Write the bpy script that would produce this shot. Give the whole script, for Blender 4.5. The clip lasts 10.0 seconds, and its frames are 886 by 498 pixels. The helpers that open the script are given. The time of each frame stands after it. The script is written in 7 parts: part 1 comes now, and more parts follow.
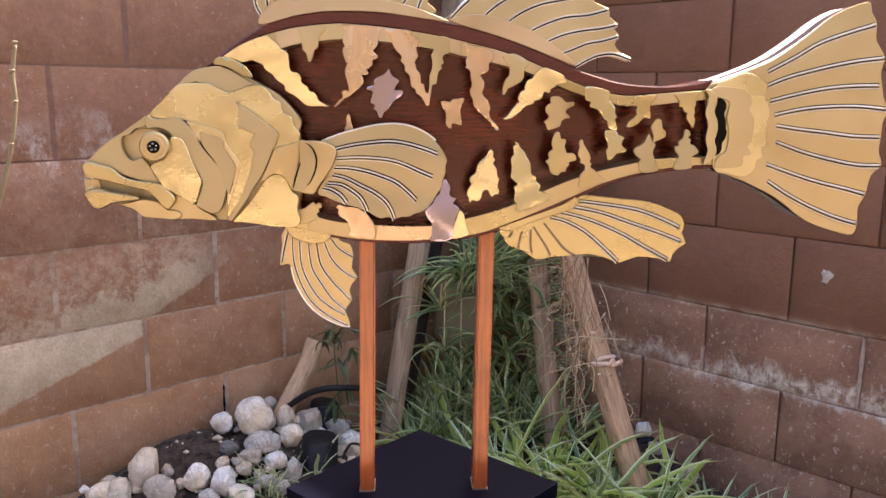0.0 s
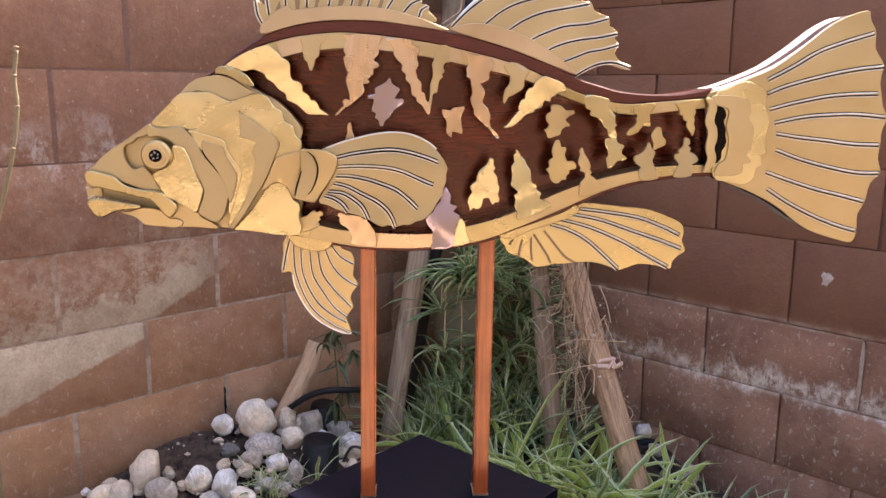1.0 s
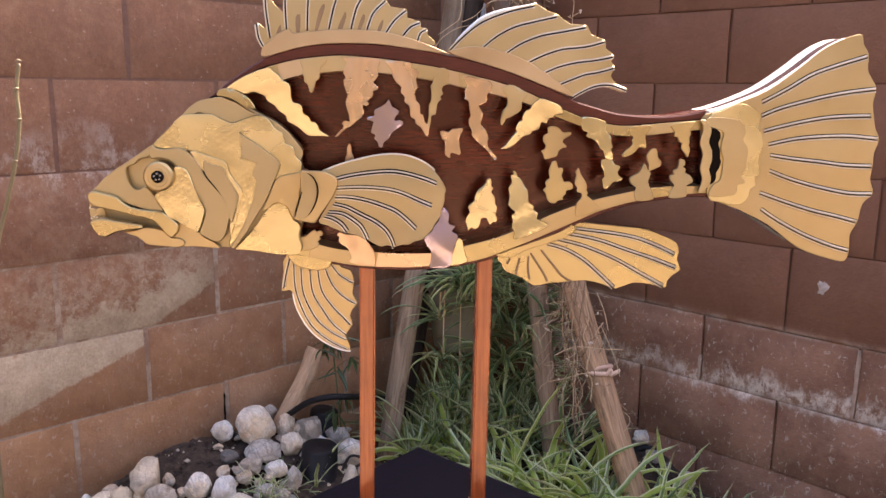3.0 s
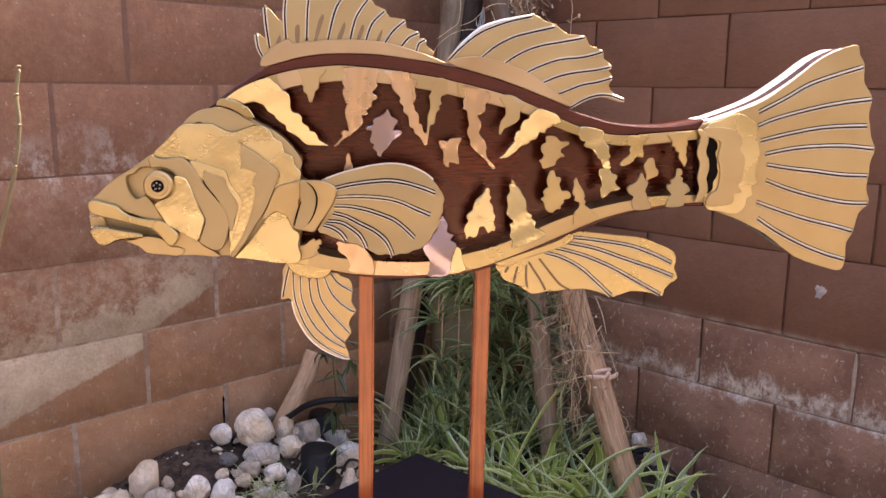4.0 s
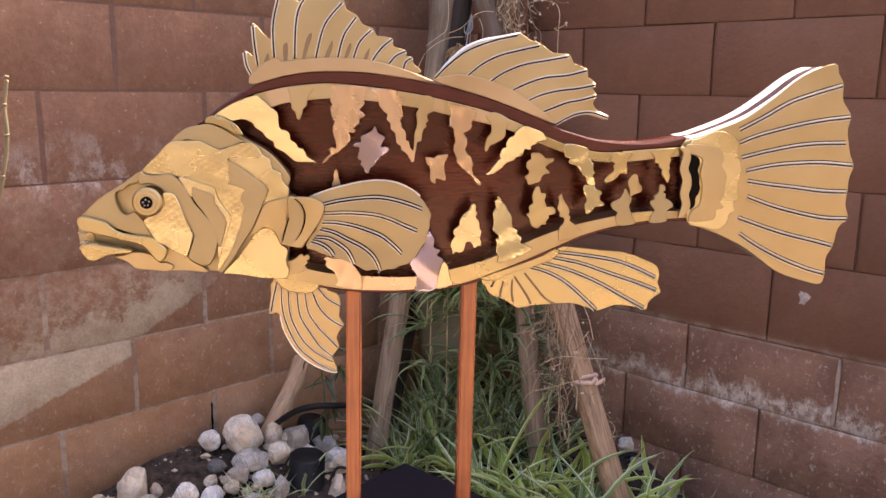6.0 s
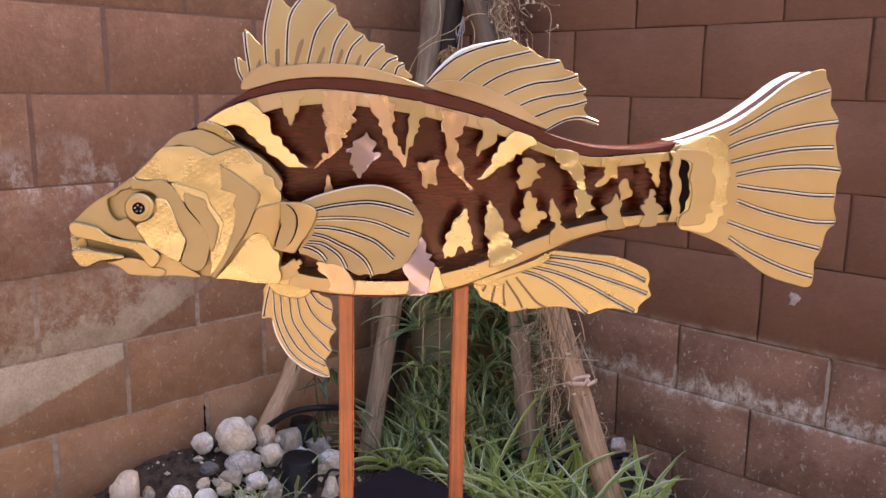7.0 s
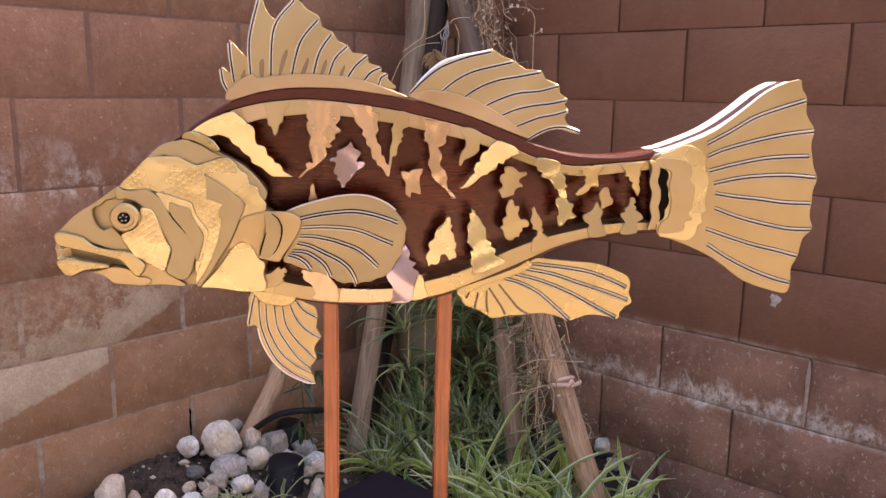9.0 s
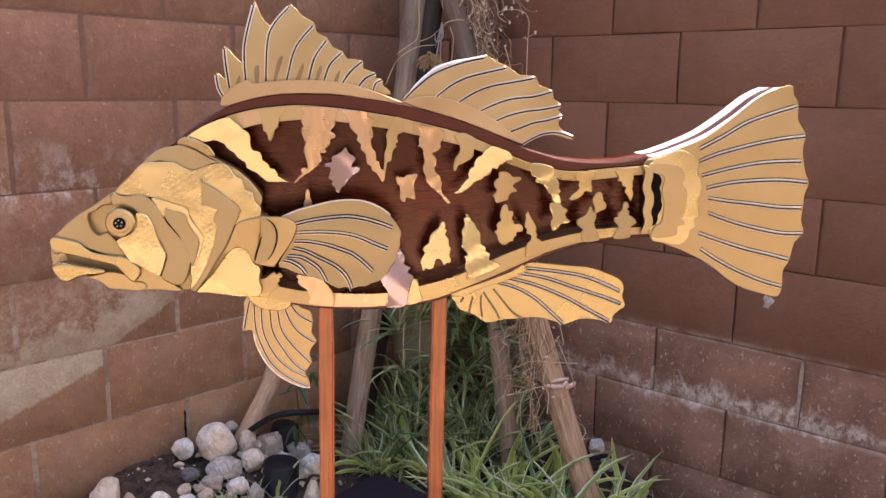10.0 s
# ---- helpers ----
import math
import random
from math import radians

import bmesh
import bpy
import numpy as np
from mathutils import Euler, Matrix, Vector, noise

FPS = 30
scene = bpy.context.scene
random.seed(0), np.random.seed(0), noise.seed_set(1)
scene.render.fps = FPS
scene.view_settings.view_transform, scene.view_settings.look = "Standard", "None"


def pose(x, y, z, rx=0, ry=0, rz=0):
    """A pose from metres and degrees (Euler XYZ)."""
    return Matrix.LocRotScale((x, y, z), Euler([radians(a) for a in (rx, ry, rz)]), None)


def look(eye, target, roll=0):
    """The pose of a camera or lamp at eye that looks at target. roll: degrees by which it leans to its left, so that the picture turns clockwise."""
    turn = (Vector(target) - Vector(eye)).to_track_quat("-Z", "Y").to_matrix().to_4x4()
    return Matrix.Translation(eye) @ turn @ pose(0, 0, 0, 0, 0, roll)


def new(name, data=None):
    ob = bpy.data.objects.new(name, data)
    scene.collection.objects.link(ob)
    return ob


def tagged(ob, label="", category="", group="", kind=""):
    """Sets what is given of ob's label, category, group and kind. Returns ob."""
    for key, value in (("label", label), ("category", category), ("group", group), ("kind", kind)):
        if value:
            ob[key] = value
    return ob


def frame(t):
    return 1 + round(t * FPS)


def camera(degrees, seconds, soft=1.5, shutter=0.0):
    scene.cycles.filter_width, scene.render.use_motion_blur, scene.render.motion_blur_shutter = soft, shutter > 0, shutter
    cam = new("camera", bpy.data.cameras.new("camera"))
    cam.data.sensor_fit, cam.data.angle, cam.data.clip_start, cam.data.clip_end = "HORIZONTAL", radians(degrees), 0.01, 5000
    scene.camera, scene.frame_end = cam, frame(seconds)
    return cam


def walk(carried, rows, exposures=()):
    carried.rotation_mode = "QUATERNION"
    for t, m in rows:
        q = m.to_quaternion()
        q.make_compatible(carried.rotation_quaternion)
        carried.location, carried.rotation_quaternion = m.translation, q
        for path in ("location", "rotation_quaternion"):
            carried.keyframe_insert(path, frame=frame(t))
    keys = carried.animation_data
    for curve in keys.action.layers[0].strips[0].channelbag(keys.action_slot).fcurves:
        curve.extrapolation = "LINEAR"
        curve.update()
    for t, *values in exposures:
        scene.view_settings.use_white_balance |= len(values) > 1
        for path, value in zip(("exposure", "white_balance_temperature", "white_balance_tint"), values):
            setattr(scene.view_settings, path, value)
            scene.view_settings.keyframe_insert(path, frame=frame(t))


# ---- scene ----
import itertools

cam = camera(57.72, 10.0)
PATH = [
    (0, (-0.0316, -0.8878, 0.9703), (0.0227, 0.0918, 0.7768), 0.47),
    (0.5, (-0.0321, -0.8883, 0.9754), (0.0218, 0.0912, 0.7814), 0.45),
    (1, (-0.0320, -0.8893, 0.9809), (0.0217, 0.0900, 0.7858), 0.45),
    (1.5, (-0.0320, -0.8903, 0.9861), (0.0216, 0.0890, 0.7906), 0.50),
    (2, (-0.0320, -0.8918, 0.9922), (0.0220, 0.0874, 0.7965), 0.51),
    (2.5, (-0.0319, -0.8946, 0.9992), (0.0226, 0.0845, 0.8034), 0.54),
    (4, (-0.0316, -0.8996, 1.0164), (0.0248, 0.0793, 0.8201), 0.64),
    (4.5, (-0.0314, -0.9012, 1.0219), (0.0267, 0.0776, 0.8256), 0.69),
    (5, (-0.0305, -0.9031, 1.0267), (0.0306, 0.0755, 0.8304), 0.73),
    (5.5, (-0.0298, -0.9054, 1.0314), (0.0354, 0.0730, 0.8352), 0.78),
    (7, (-0.0289, -0.9107, 1.0416), (0.0500, 0.0667, 0.8457), 0.75),
    (7.5, (-0.0286, -0.9129, 1.0439), (0.0546, 0.0642, 0.8479), 0.78),
    (8, (-0.0277, -0.9145, 1.0473), (0.0598, 0.0620, 0.8506), 0.80),
    (8.5, (-0.0273, -0.9174, 1.0501), (0.0652, 0.0588, 0.8537), 0.81),
    (9, (-0.0265, -0.9201, 1.0543), (0.0693, 0.0555, 0.8572), 0.78),
    (9.5, (-0.0264, -0.9221, 1.0576), (0.0728, 0.0532, 0.8601), 0.77),
    (10, (-0.0268, -0.9239, 1.0607), (0.0756, 0.0511, 0.8636), 0.79),
]
EXPOSURE = 2.555
walk(cam, [(t, look(e, g, a)) for t, e, g, a in PATH], ((0, EXPOSURE + 0.18, 6800, 19), (2.5, EXPOSURE + 0.03, 7050, 23), (5, EXPOSURE, 7150, 25), (10, EXPOSURE, 7150, 25)))

# ---- daylight: the sun stands behind the block wall, the corner lies in open shade ----
SUN_EL, SUN_AZ = 45.0, 42.0          # degrees; azimuth from +y towards +x
world = bpy.data.worlds.new("sky")
scene.world = world
world.use_nodes = True
wn = world.node_tree.nodes
wn.clear()
sky = wn.new("ShaderNodeTexSky")
sky.sky_type, sky.sun_disc = "NISHITA", False
sky.sun_elevation, sky.sun_rotation = radians(SUN_EL), radians(SUN_AZ)
sky.dust_density, sky.ozone_density = 4.0, 0.6
bg = wn.new("ShaderNodeBackground")
bg.inputs["Strength"].default_value = 0.12
wo = wn.new("ShaderNodeOutputWorld")
world.node_tree.links.new(sky.outputs[0], bg.inputs["Color"])
world.node_tree.links.new(bg.outputs[0], wo.inputs["Surface"])
sun_data = bpy.data.lights.new("sun", "SUN")
sun_data.energy, sun_data.angle, sun_data.color = 4.0, radians(0.6), (1.0, 0.93, 0.82)
sun = new("sun", sun_data)
ce = math.cos(radians(SUN_EL))
sun_way = Vector((math.sin(radians(SUN_AZ)) * ce, math.cos(radians(SUN_AZ)) * ce, math.sin(radians(SUN_EL))))
sun.matrix_world = look(tuple(sun_way * 20), (0, 0, 0))


# ---- materials ----
class Nodes:
    """A short hand for node trees."""

    def __init__(self, name, rough=0.6, metal=0.0):
        self.mat = bpy.data.materials.new(name)
        self.mat.use_nodes = True
        self.t = self.mat.node_tree
        self.b = self.t.nodes["Principled BSDF"]
        self.b.inputs["Roughness"].default_value = rough
        self.b.inputs["Metallic"].default_value = metal

    def n(self, kind, **values):
        node = self.t.nodes.new("ShaderNode" + kind)
        for k, v in values.items():
            if k in ("op", "blend", "space", "attr"):
                if k == "op":
                    node.operation = v
                elif k == "blend":
                    node.blend_type, node.data_type = v, "RGBA"
            else:
                node.inputs[k.replace("_", " ")].default_value = v
        return node

    def link(self, a, b):
        self.t.links.new(a, b)

    def pos(self, world_space=True, stretch=(1, 1, 1)):
        m = self.n("Mapping", Scale=stretch)
        src = self.n("NewGeometry").outputs["Position"] if world_space else self.n("TexCoord").outputs["Object"]
        self.link(src, m.inputs["Vector"])
        return m.outputs[0]

    def noise(self, vec, scale, detail=4.0, rough=0.55, distortion=0.0):
        x = self.n("TexNoise", Scale=scale, Detail=detail, Roughness=rough, Distortion=distortion)
        self.link(vec, x.inputs["Vector"])
        return x.outputs["Fac"]

    def ramp(self, fac, *stops):
        r = self.t.nodes.new("ShaderNodeValToRGB")
        e = r.color_ramp.elements
        while len(e) < len(stops):
            e.new(0.5)
        for el, (at, col) in zip(e, stops):
            el.position = at
            el.color = (*col, 1) if isinstance(col, tuple) else (col, col, col, 1)
        self.link(fac, r.inputs["Fac"])
        return r.outputs["Color"]

    def mix(self, fac, a, b, blend="MIX"):
        m = self.n("Mix", blend=blend)
        m.data_type = "RGBA"
        for v, i in ((fac, 0), (a, 6), (b, 7)):
            if isinstance(v, (int, float)):
                m.inputs[i].default_value = v
            elif isinstance(v, tuple):
                m.inputs[i].default_value = (*v, 1)
            else:
                self.link(v, m.inputs[i])
        return m.outputs[2]

    def math(self, op, a, b=0.5, clamp=False):
        m = self.n("Math", op=op)
        m.use_clamp = clamp
        for v, i in ((a, 0), (b, 1)):
            if isinstance(v, (int, float)):
                m.inputs[i].default_value = v
            else:
                self.link(v, m.inputs[i])
        return m.outputs[0]

    def axis(self, vec, way):
        """The length of vec along way."""
        d = self.n("VectorMath", op="DOT_PRODUCT")
        self.link(vec, d.inputs[0])
        d.inputs[1].default_value = way
        return d.outputs["Value"]

    def random(self):
        return self.n("ObjectInfo").outputs["Random"]

    def color(self, v):
        if isinstance(v, tuple):
            self.b.inputs["Base Color"].default_value = (*v, 1)
        else:
            self.link(v, self.b.inputs["Base Color"])

    def rough(self, v):
        self.link(v, self.b.inputs["Roughness"])

    def bump(self, height, strength=0.3, distance=0.002):
        bp = self.n("Bump", Strength=strength, Distance=distance)
        self.link(height, bp.inputs["Height"])
        self.link(bp.outputs[0], self.b.inputs["Normal"])


def brass(name, light, dark, rough, grain=0.15, dimple=0.0):
    m = Nodes(name, rough, 1.0)
    p = m.pos(False)
    big = m.noise(p, 14, 3)
    brushed = m.noise(m.pos(False, (1, 1, 14)), 60, 3)
    m.color(m.mix(m.ramp(big, (0.3, 0.0), (0.75, 1.0)), dark, light))
    m.rough(m.ramp(m.math("ADD", m.math("MULTIPLY", big, 0.94), m.math("MULTIPLY", brushed, 0.06)), (0.3, rough - 0.07), (0.7, rough + 0.09)))
    h = m.math("ADD", m.math("MULTIPLY", brushed, grain * 0.12), m.math("MULTIPLY", m.noise(p, 22, 1.5), 0.30 if dimple else 0.75))
    if dimple:
        # staggered rows of short oblique hammer strokes
        sway = m.math("MULTIPLY", m.math("SUBTRACT", m.noise(p, 45, 2), 0.5), 7.0)
        a = m.math("SINE", m.math("ADD", m.axis(p, (780, 0, -300)), sway))
        b = m.math("SINE", m.math("ADD", m.axis(p, (210, 0, 560)), sway))
        pit = m.ramp(m.math("MULTIPLY", a, b), (0.25, 1.0), (0.75, 0.0))
        some = m.math("MULTIPLY", m.ramp(m.noise(p, 18, 2), (0.36, 0.25), (0.62, 1.0)), dimple)
        h = m.math("ADD", h, m.math("MULTIPLY", pit, some))
    m.bump(h, 0.30, 0.0013)
    return m.mat


BRASS = brass("brushed_brass", (0.520, 0.385, 0.195), (0.440, 0.318, 0.154), 0.40)
DULL = brass("satin_brass", (0.435, 0.330, 0.174), (0.368, 0.277, 0.143), 0.45)
GOLD = brass("polished_brass", (0.525, 0.405, 0.200), (0.452, 0.340, 0.157), 0.27)
HAMMERED = brass("hammered_brass", (0.71, 0.575, 0.31), (0.60, 0.465, 0.225), 0.24, 0.1, 0.22)
SMOOTHED = brass("lightly_hammered_brass", (0.70, 0.565, 0.30), (0.60, 0.465, 0.225), 0.27, 0.1, 0.07)
BRIGHT = brass("bright_brass", (0.61, 0.495, 0.275), (0.525, 0.415, 0.215), 0.24, 0.1)
COPPER = brass("pink_copper", (0.70, 0.475, 0.29), (0.60, 0.415, 0.25), 0.26)
ROSE = brass("rose_brass", (0.555, 0.395, 0.225), (0.470, 0.330, 0.180), 0.38)
# the lavender in this base colour paints the blue sky's reflection
MIRROR = brass("sky_tinted_bronze", (0.47, 0.41, 0.60), (0.47, 0.345, 0.27), 0.14)
ROLLED = brass("rolled_polished_brass", (0.68, 0.57, 0.31), (0.58, 0.47, 0.25), 0.15)
RAY = brass("pale_brass_ray", (0.72, 0.65, 0.53), (0.63, 0.55, 0.43), 0.42)
STEEL = brass("bright_edge", (0.82, 0.73, 0.58), (0.74, 0.64, 0.48), 0.3)


def wood(name, light, dark, rough, coat, along=(1.2, 6, 14), scale=16, shine=0.5, dark_reflex=0.0, ior=1.5, tint=(1, 1, 1)):
    m = Nodes(name, rough)
    grain = m.noise(m.pos(False, along), scale, 6, 0.6, 0.4)
    fine = m.noise(m.pos(False, tuple(4 * a for a in along)), scale * 2, 3)
    col = m.ramp(m.math("ADD", m.math("MULTIPLY", grain, 0.75), m.math("MULTIPLY", fine, 0.25)), (0.34, dark), (0.66, light))
    # dark clouds mixed into the colour imitate dark reflections in the varnish
    if dark_reflex:
        cloud = m.noise(m.pos(False, (1, 1, 1.4)), 13, 2.5)
        col = m.mix(m.ramp(cloud, (0.40, dark_reflex), (0.60, 0.0)), col, tuple(0.9 * c for c in dark))
    m.color(col)
    m.b.inputs["Coat Weight"].default_value = coat
    m.b.inputs["Specular IOR Level"].default_value = shine
    m.b.inputs["Coat Roughness"].default_value = 0.08
    m.b.inputs["IOR"].default_value = ior
    m.b.inputs["Specular Tint"].default_value = (*tint, 1)
    m.bump(fine, 0.12, 0.0006)
    return m.mat


MAHOGANY = wood("varnished_mahogany", (0.120, 0.016, 0.0058), (0.018, 0.0030, 0.0014), 0.11, 0.0, (2.6, 6, 26), 17, 0.5, 0.6, 1.85, (1.0, 0.54, 0.40))
LACQUER = wood("glossy_lacquered_edge", (0.098, 0.021, 0.012), (0.040, 0.0085, 0.005), 0.24, 0.0, (2.6, 6, 26), 17, 0.5, 0.4, 1.62, (1.0, 0.62, 0.54))
POSTWOOD = wood("varnished_redwood", (0.46, 0.110, 0.030), (0.22, 0.044, 0.013), 0.16, 0.0, (26, 26, 1.0), 12, 0.5, 0.45, 1.8, (1.0, 0.70, 0.50))


def plain(name, col, rough=0.5, metal=0.0, var=0.25, scale=40, bump=0.2, shine=0.5):
    m = Nodes(name, rough, metal)
    m.b.inputs["Specular IOR Level"].default_value = shine
    f = m.noise(m.pos(False), scale, 5)
    m.color(m.mix(f, tuple(c * (1 - var) for c in col), tuple(min(1, c * (1 + var)) for c in col)))
    m.bump(f, bump, 0.002)
    return m.mat


# flat black; slots, grooves and the cut-out are surface pieces that paint their shade
SLOT = plain("black_groove", (0.010, 0.007, 0.005), 1.0, shine=0.0)
DARK_RED = plain("dark_gap_fill", (0.035, 0.010, 0.012), 0.7, shine=0.05)
BROWN_SLOT = plain("brown_groove", (0.22, 0.13, 0.06), 0.5)
BLACK = plain("black_lacquer", (0.0020, 0.0022, 0.0072), 0.45, var=0.2, scale=90, bump=0.1, shine=0.05)
RUBBER = plain("black_rubber", (0.012, 0.012, 0.013), 0.5, shine=0.2)
PLASTIC = plain("black_plastic", (0.010, 0.010, 0.012), 0.5, shine=0.25)
POLISHED = plain("polished_edge", (0.82, 0.81, 0.79), 0.40, 1.0, var=0.03, scale=12, bump=0.02)
PUPIL = plain("pewter", (0.24, 0.22, 0.19), 0.25, 1.0)


# ---- small mesh kit ----
def obj_from(name, verts, faces, mat, parent=None, label="", smooth=False):
    me = bpy.data.meshes.new(name)
    me.from_pydata(verts, [], faces)
    me.update()
    if smooth:
        for pl in me.polygons:
            pl.use_smooth = True
    me.materials.append(mat)
    ob = new(name, me)
    if parent is not None:
        ob.parent = parent
    if label:
        ob["label"] = label
    return ob


def thing(name, label, category, group="", at=(0, 0, 0)):
    ob = new(name)
    ob.empty_display_size = 0.05
    ob.location = at
    return tagged(ob, label, category, group)


def part(name, bm, mat, parent, label="", smooth=False):
    """Links a bmesh as one mesh object under a thing or a part."""
    me = bpy.data.meshes.new(name)
    bm.to_mesh(me)
    bm.free()
    if smooth:
        for pl in me.polygons:
            pl.use_smooth = True
    me.materials.append(mat)
    ob = new(name, me)
    ob.parent = parent
    if label:
        ob["label"] = label
    return ob


def spline(pts, closed=True, sub=3):
    """Catmull-Rom through the control points."""
    out, n = [], len(pts)
    for i in range(n if closed else n - 1):
        if closed:
            a, b, c, d = (pts[(i + k) % n] for k in (-1, 0, 1, 2))
        else:
            a, b, c, d = (pts[min(max(i + k, 0), n - 1)] for k in (-1, 0, 1, 2))
        for s in range(sub):
            t = s / sub
            out.append(tuple(0.5 * (2 * b[k] + (c[k] - a[k]) * t + (2 * a[k] - 5 * b[k] + 4 * c[k] - d[k]) * t * t
                                    + (3 * b[k] - a[k] - 3 * c[k] + d[k]) * t ** 3) for k in range(len(b))))
    if not closed:
        out.append(tuple(pts[-1]))
    return out


def area(poly):
    return 0.5 * sum(a[0] * b[1] - b[0] * a[1] for a, b in zip(poly, poly[1:] + poly[:1]))


def resample(curve, n):
    """n points at even steps along an open spline."""
    pts = spline(curve, False, 6)
    run = [0.0]
    for a, b in zip(pts, pts[1:]):
        run.append(run[-1] + math.dist(a, b))
    return [(float(np.interp(run[-1] * i / (n - 1), run, [p[0] for p in pts])), float(np.interp(run[-1] * i / (n - 1), run, [p[1] for p in pts]))) for i in range(n)]


def plate(name, outline, y, thick, mat, parent, label="", sub=3, bevel=0.7, relief=None, step=6.0, tilt=(0, 0)):
    """A sheet cut to an outline (millimetres in the fish's plane), its front at depth y, with a rounded front edge. relief(x, z): how far the front bulges."""
    from mathutils import geometry
    poly = spline(outline, True, sub) if sub > 1 else list(outline)
    if area(poly) < 0:
        poly.reverse()
    clean = [q for i, q in enumerate(poly) if math.dist(q, poly[i - 1]) > 0.15]
    n = len(clean)
    inner = []
    for i, q in enumerate(clean):
        a, b = Vector(clean[i - 1]), Vector(clean[(i + 1) % n])
        tng = (b - a).normalized()
        inner.append((q[0] - tng.y * bevel, q[1] + tng.x * bevel))
    pts = [Vector(q) for q in inner]
    if relief:
        x0, x1 = min(q[0] for q in inner), max(q[0] for q in inner)
        z0, z1 = min(q[1] for q in inner), max(q[1] for q in inner)
        rnd = random.Random(n)
        for i in range(int((x1 - x0) / step) + 1):
            for k in range(int((z1 - z0) / step) + 1):
                pts.append(Vector((x0 + (i + 0.5 + rnd.uniform(-0.2, 0.2)) * step, z0 + (k + 0.5 + rnd.uniform(-0.2, 0.2)) * step)))
    vs, es, fs, ov, oe, of = geometry.delaunay_2d_cdt(pts, [], [list(range(n))], 1, 0.01)
    cx, cz = sum(q[0] for q in clean) / n, sum(q[1] for q in clean) / n
    yy = lambda q: y + (tilt[0] * (q[0] - cx) + tilt[1] * (q[1] - cz)) * 0.001
    verts = [(v[0] / 1000, yy(v) - (relief(v[0], v[1]) if relief else 0), v[1] / 1000) for v in vs]
    faces = [tuple(f) for f in fs]
    where = {}
    for new_i, olds in enumerate(ov):
        for o in olds:
            where[o] = new_i
    base = len(verts)
    verts += [(q[0] / 1000, yy(q) + bevel / 1000, q[1] / 1000) for q in clean]
    verts += [(q[0] / 1000, yy(q) + thick, q[1] / 1000) for q in clean]
    for i in range(n):
        j = (i + 1) % n
        a, b = where.get(i), where.get(j)
        if a is not None and b is not None and a != b:
            faces.append((a, base + i, base + j, b))
        faces.append((base + i, base + n + i, base + n + j, base + j))
    off = len(verts)
    verts += [(v[0] / 1000, yy(v) + thick, v[1] / 1000) for v in vs]
    faces += [tuple(off + k for k in reversed(f)) for f in fs]
    ob = obj_from(name, verts, faces, mat, parent, label)
    bm = bmesh.new()
    bm.from_mesh(ob.data)
    bmesh.ops.recalc_face_normals(bm, faces=bm.faces)
    bm.to_mesh(ob.data)
    bm.free()
    if relief:
        for pl in ob.data.polygons:
            pl.use_smooth = True
        ob.data.set_sharp_from_angle(angle=radians(35))
    return ob


def tube(path, radius, mat, name, parent=None, label="", sides=6, flat=1.0, closed_ends=True, sub=6):
    """A round bar along smooth points in metres; radius may be a function of 0..1."""
    pts = [Vector(q) for q in spline(path, False, sub)]
    rad = radius if callable(radius) else (lambda s: radius)
    verts, faces = [], []
    n = len(pts)
    up = None
    for i, q in enumerate(pts):
        tng = (pts[min(i + 1, n - 1)] - pts[max(i - 1, 0)]).normalized()
        ref = up if up is not None else (Vector((0, 1, 0)) if abs(tng.y) < 0.9 else Vector((1, 0, 0)))
        side = tng.cross(ref).normalized()
        up = side.cross(tng).normalized()
        r = rad(i / (n - 1))
        for k in range(sides):
            a = 2 * math.pi * k / sides
            verts.append(tuple(q + side * math.cos(a) * r + up * math.sin(a) * r * flat))
    for i in range(n - 1):
        for k in range(sides):
            faces.append((i * sides + k, i * sides + (k + 1) % sides, (i + 1) * sides + (k + 1) % sides, (i + 1) * sides + k))
    faces.append(tuple(reversed(range(sides))))
    faces.append(tuple((n - 1) * sides + k for k in range(sides)))
    return obj_from(name, verts, faces, mat, parent, label, True)


def cylinder(name, c, r, y0, y1, mat, parent, label="", sides=40, bevel=0.001):
    """A round disc facing the viewer of the fish, from depth y0 (front) to y1."""
    verts, faces = [], []
    rings = [(r - bevel, y0), (r, y0 + bevel), (r, y1)]
    for rr, yy in rings:
        for k in range(sides):
            a = 2 * math.pi * k / sides
            verts.append((c[0] + rr * math.cos(a), yy, c[1] + rr * math.sin(a)))
    for i in range(2):
        for k in range(sides):
            faces.append((i * sides + k, i * sides + (k + 1) % sides, (i + 1) * sides + (k + 1) % sides, (i + 1) * sides + k))
    faces.append(tuple(range(sides)))
    faces.append(tuple(2 * sides + k for k in reversed(range(sides))))
    ob = obj_from(name, verts, faces, mat, parent, label)
    bm = bmesh.new()
    bm.from_mesh(ob.data)
    bmesh.ops.recalc_face_normals(bm, faces=bm.faces)
    bm.to_mesh(ob.data)
    bm.free()
    return ob


# ---- ground ----
def ease(a, b, v):
    t = min(max((v - a) / (b - a), 0.0), 1.0)
    return t * t * (3 - 2 * t)


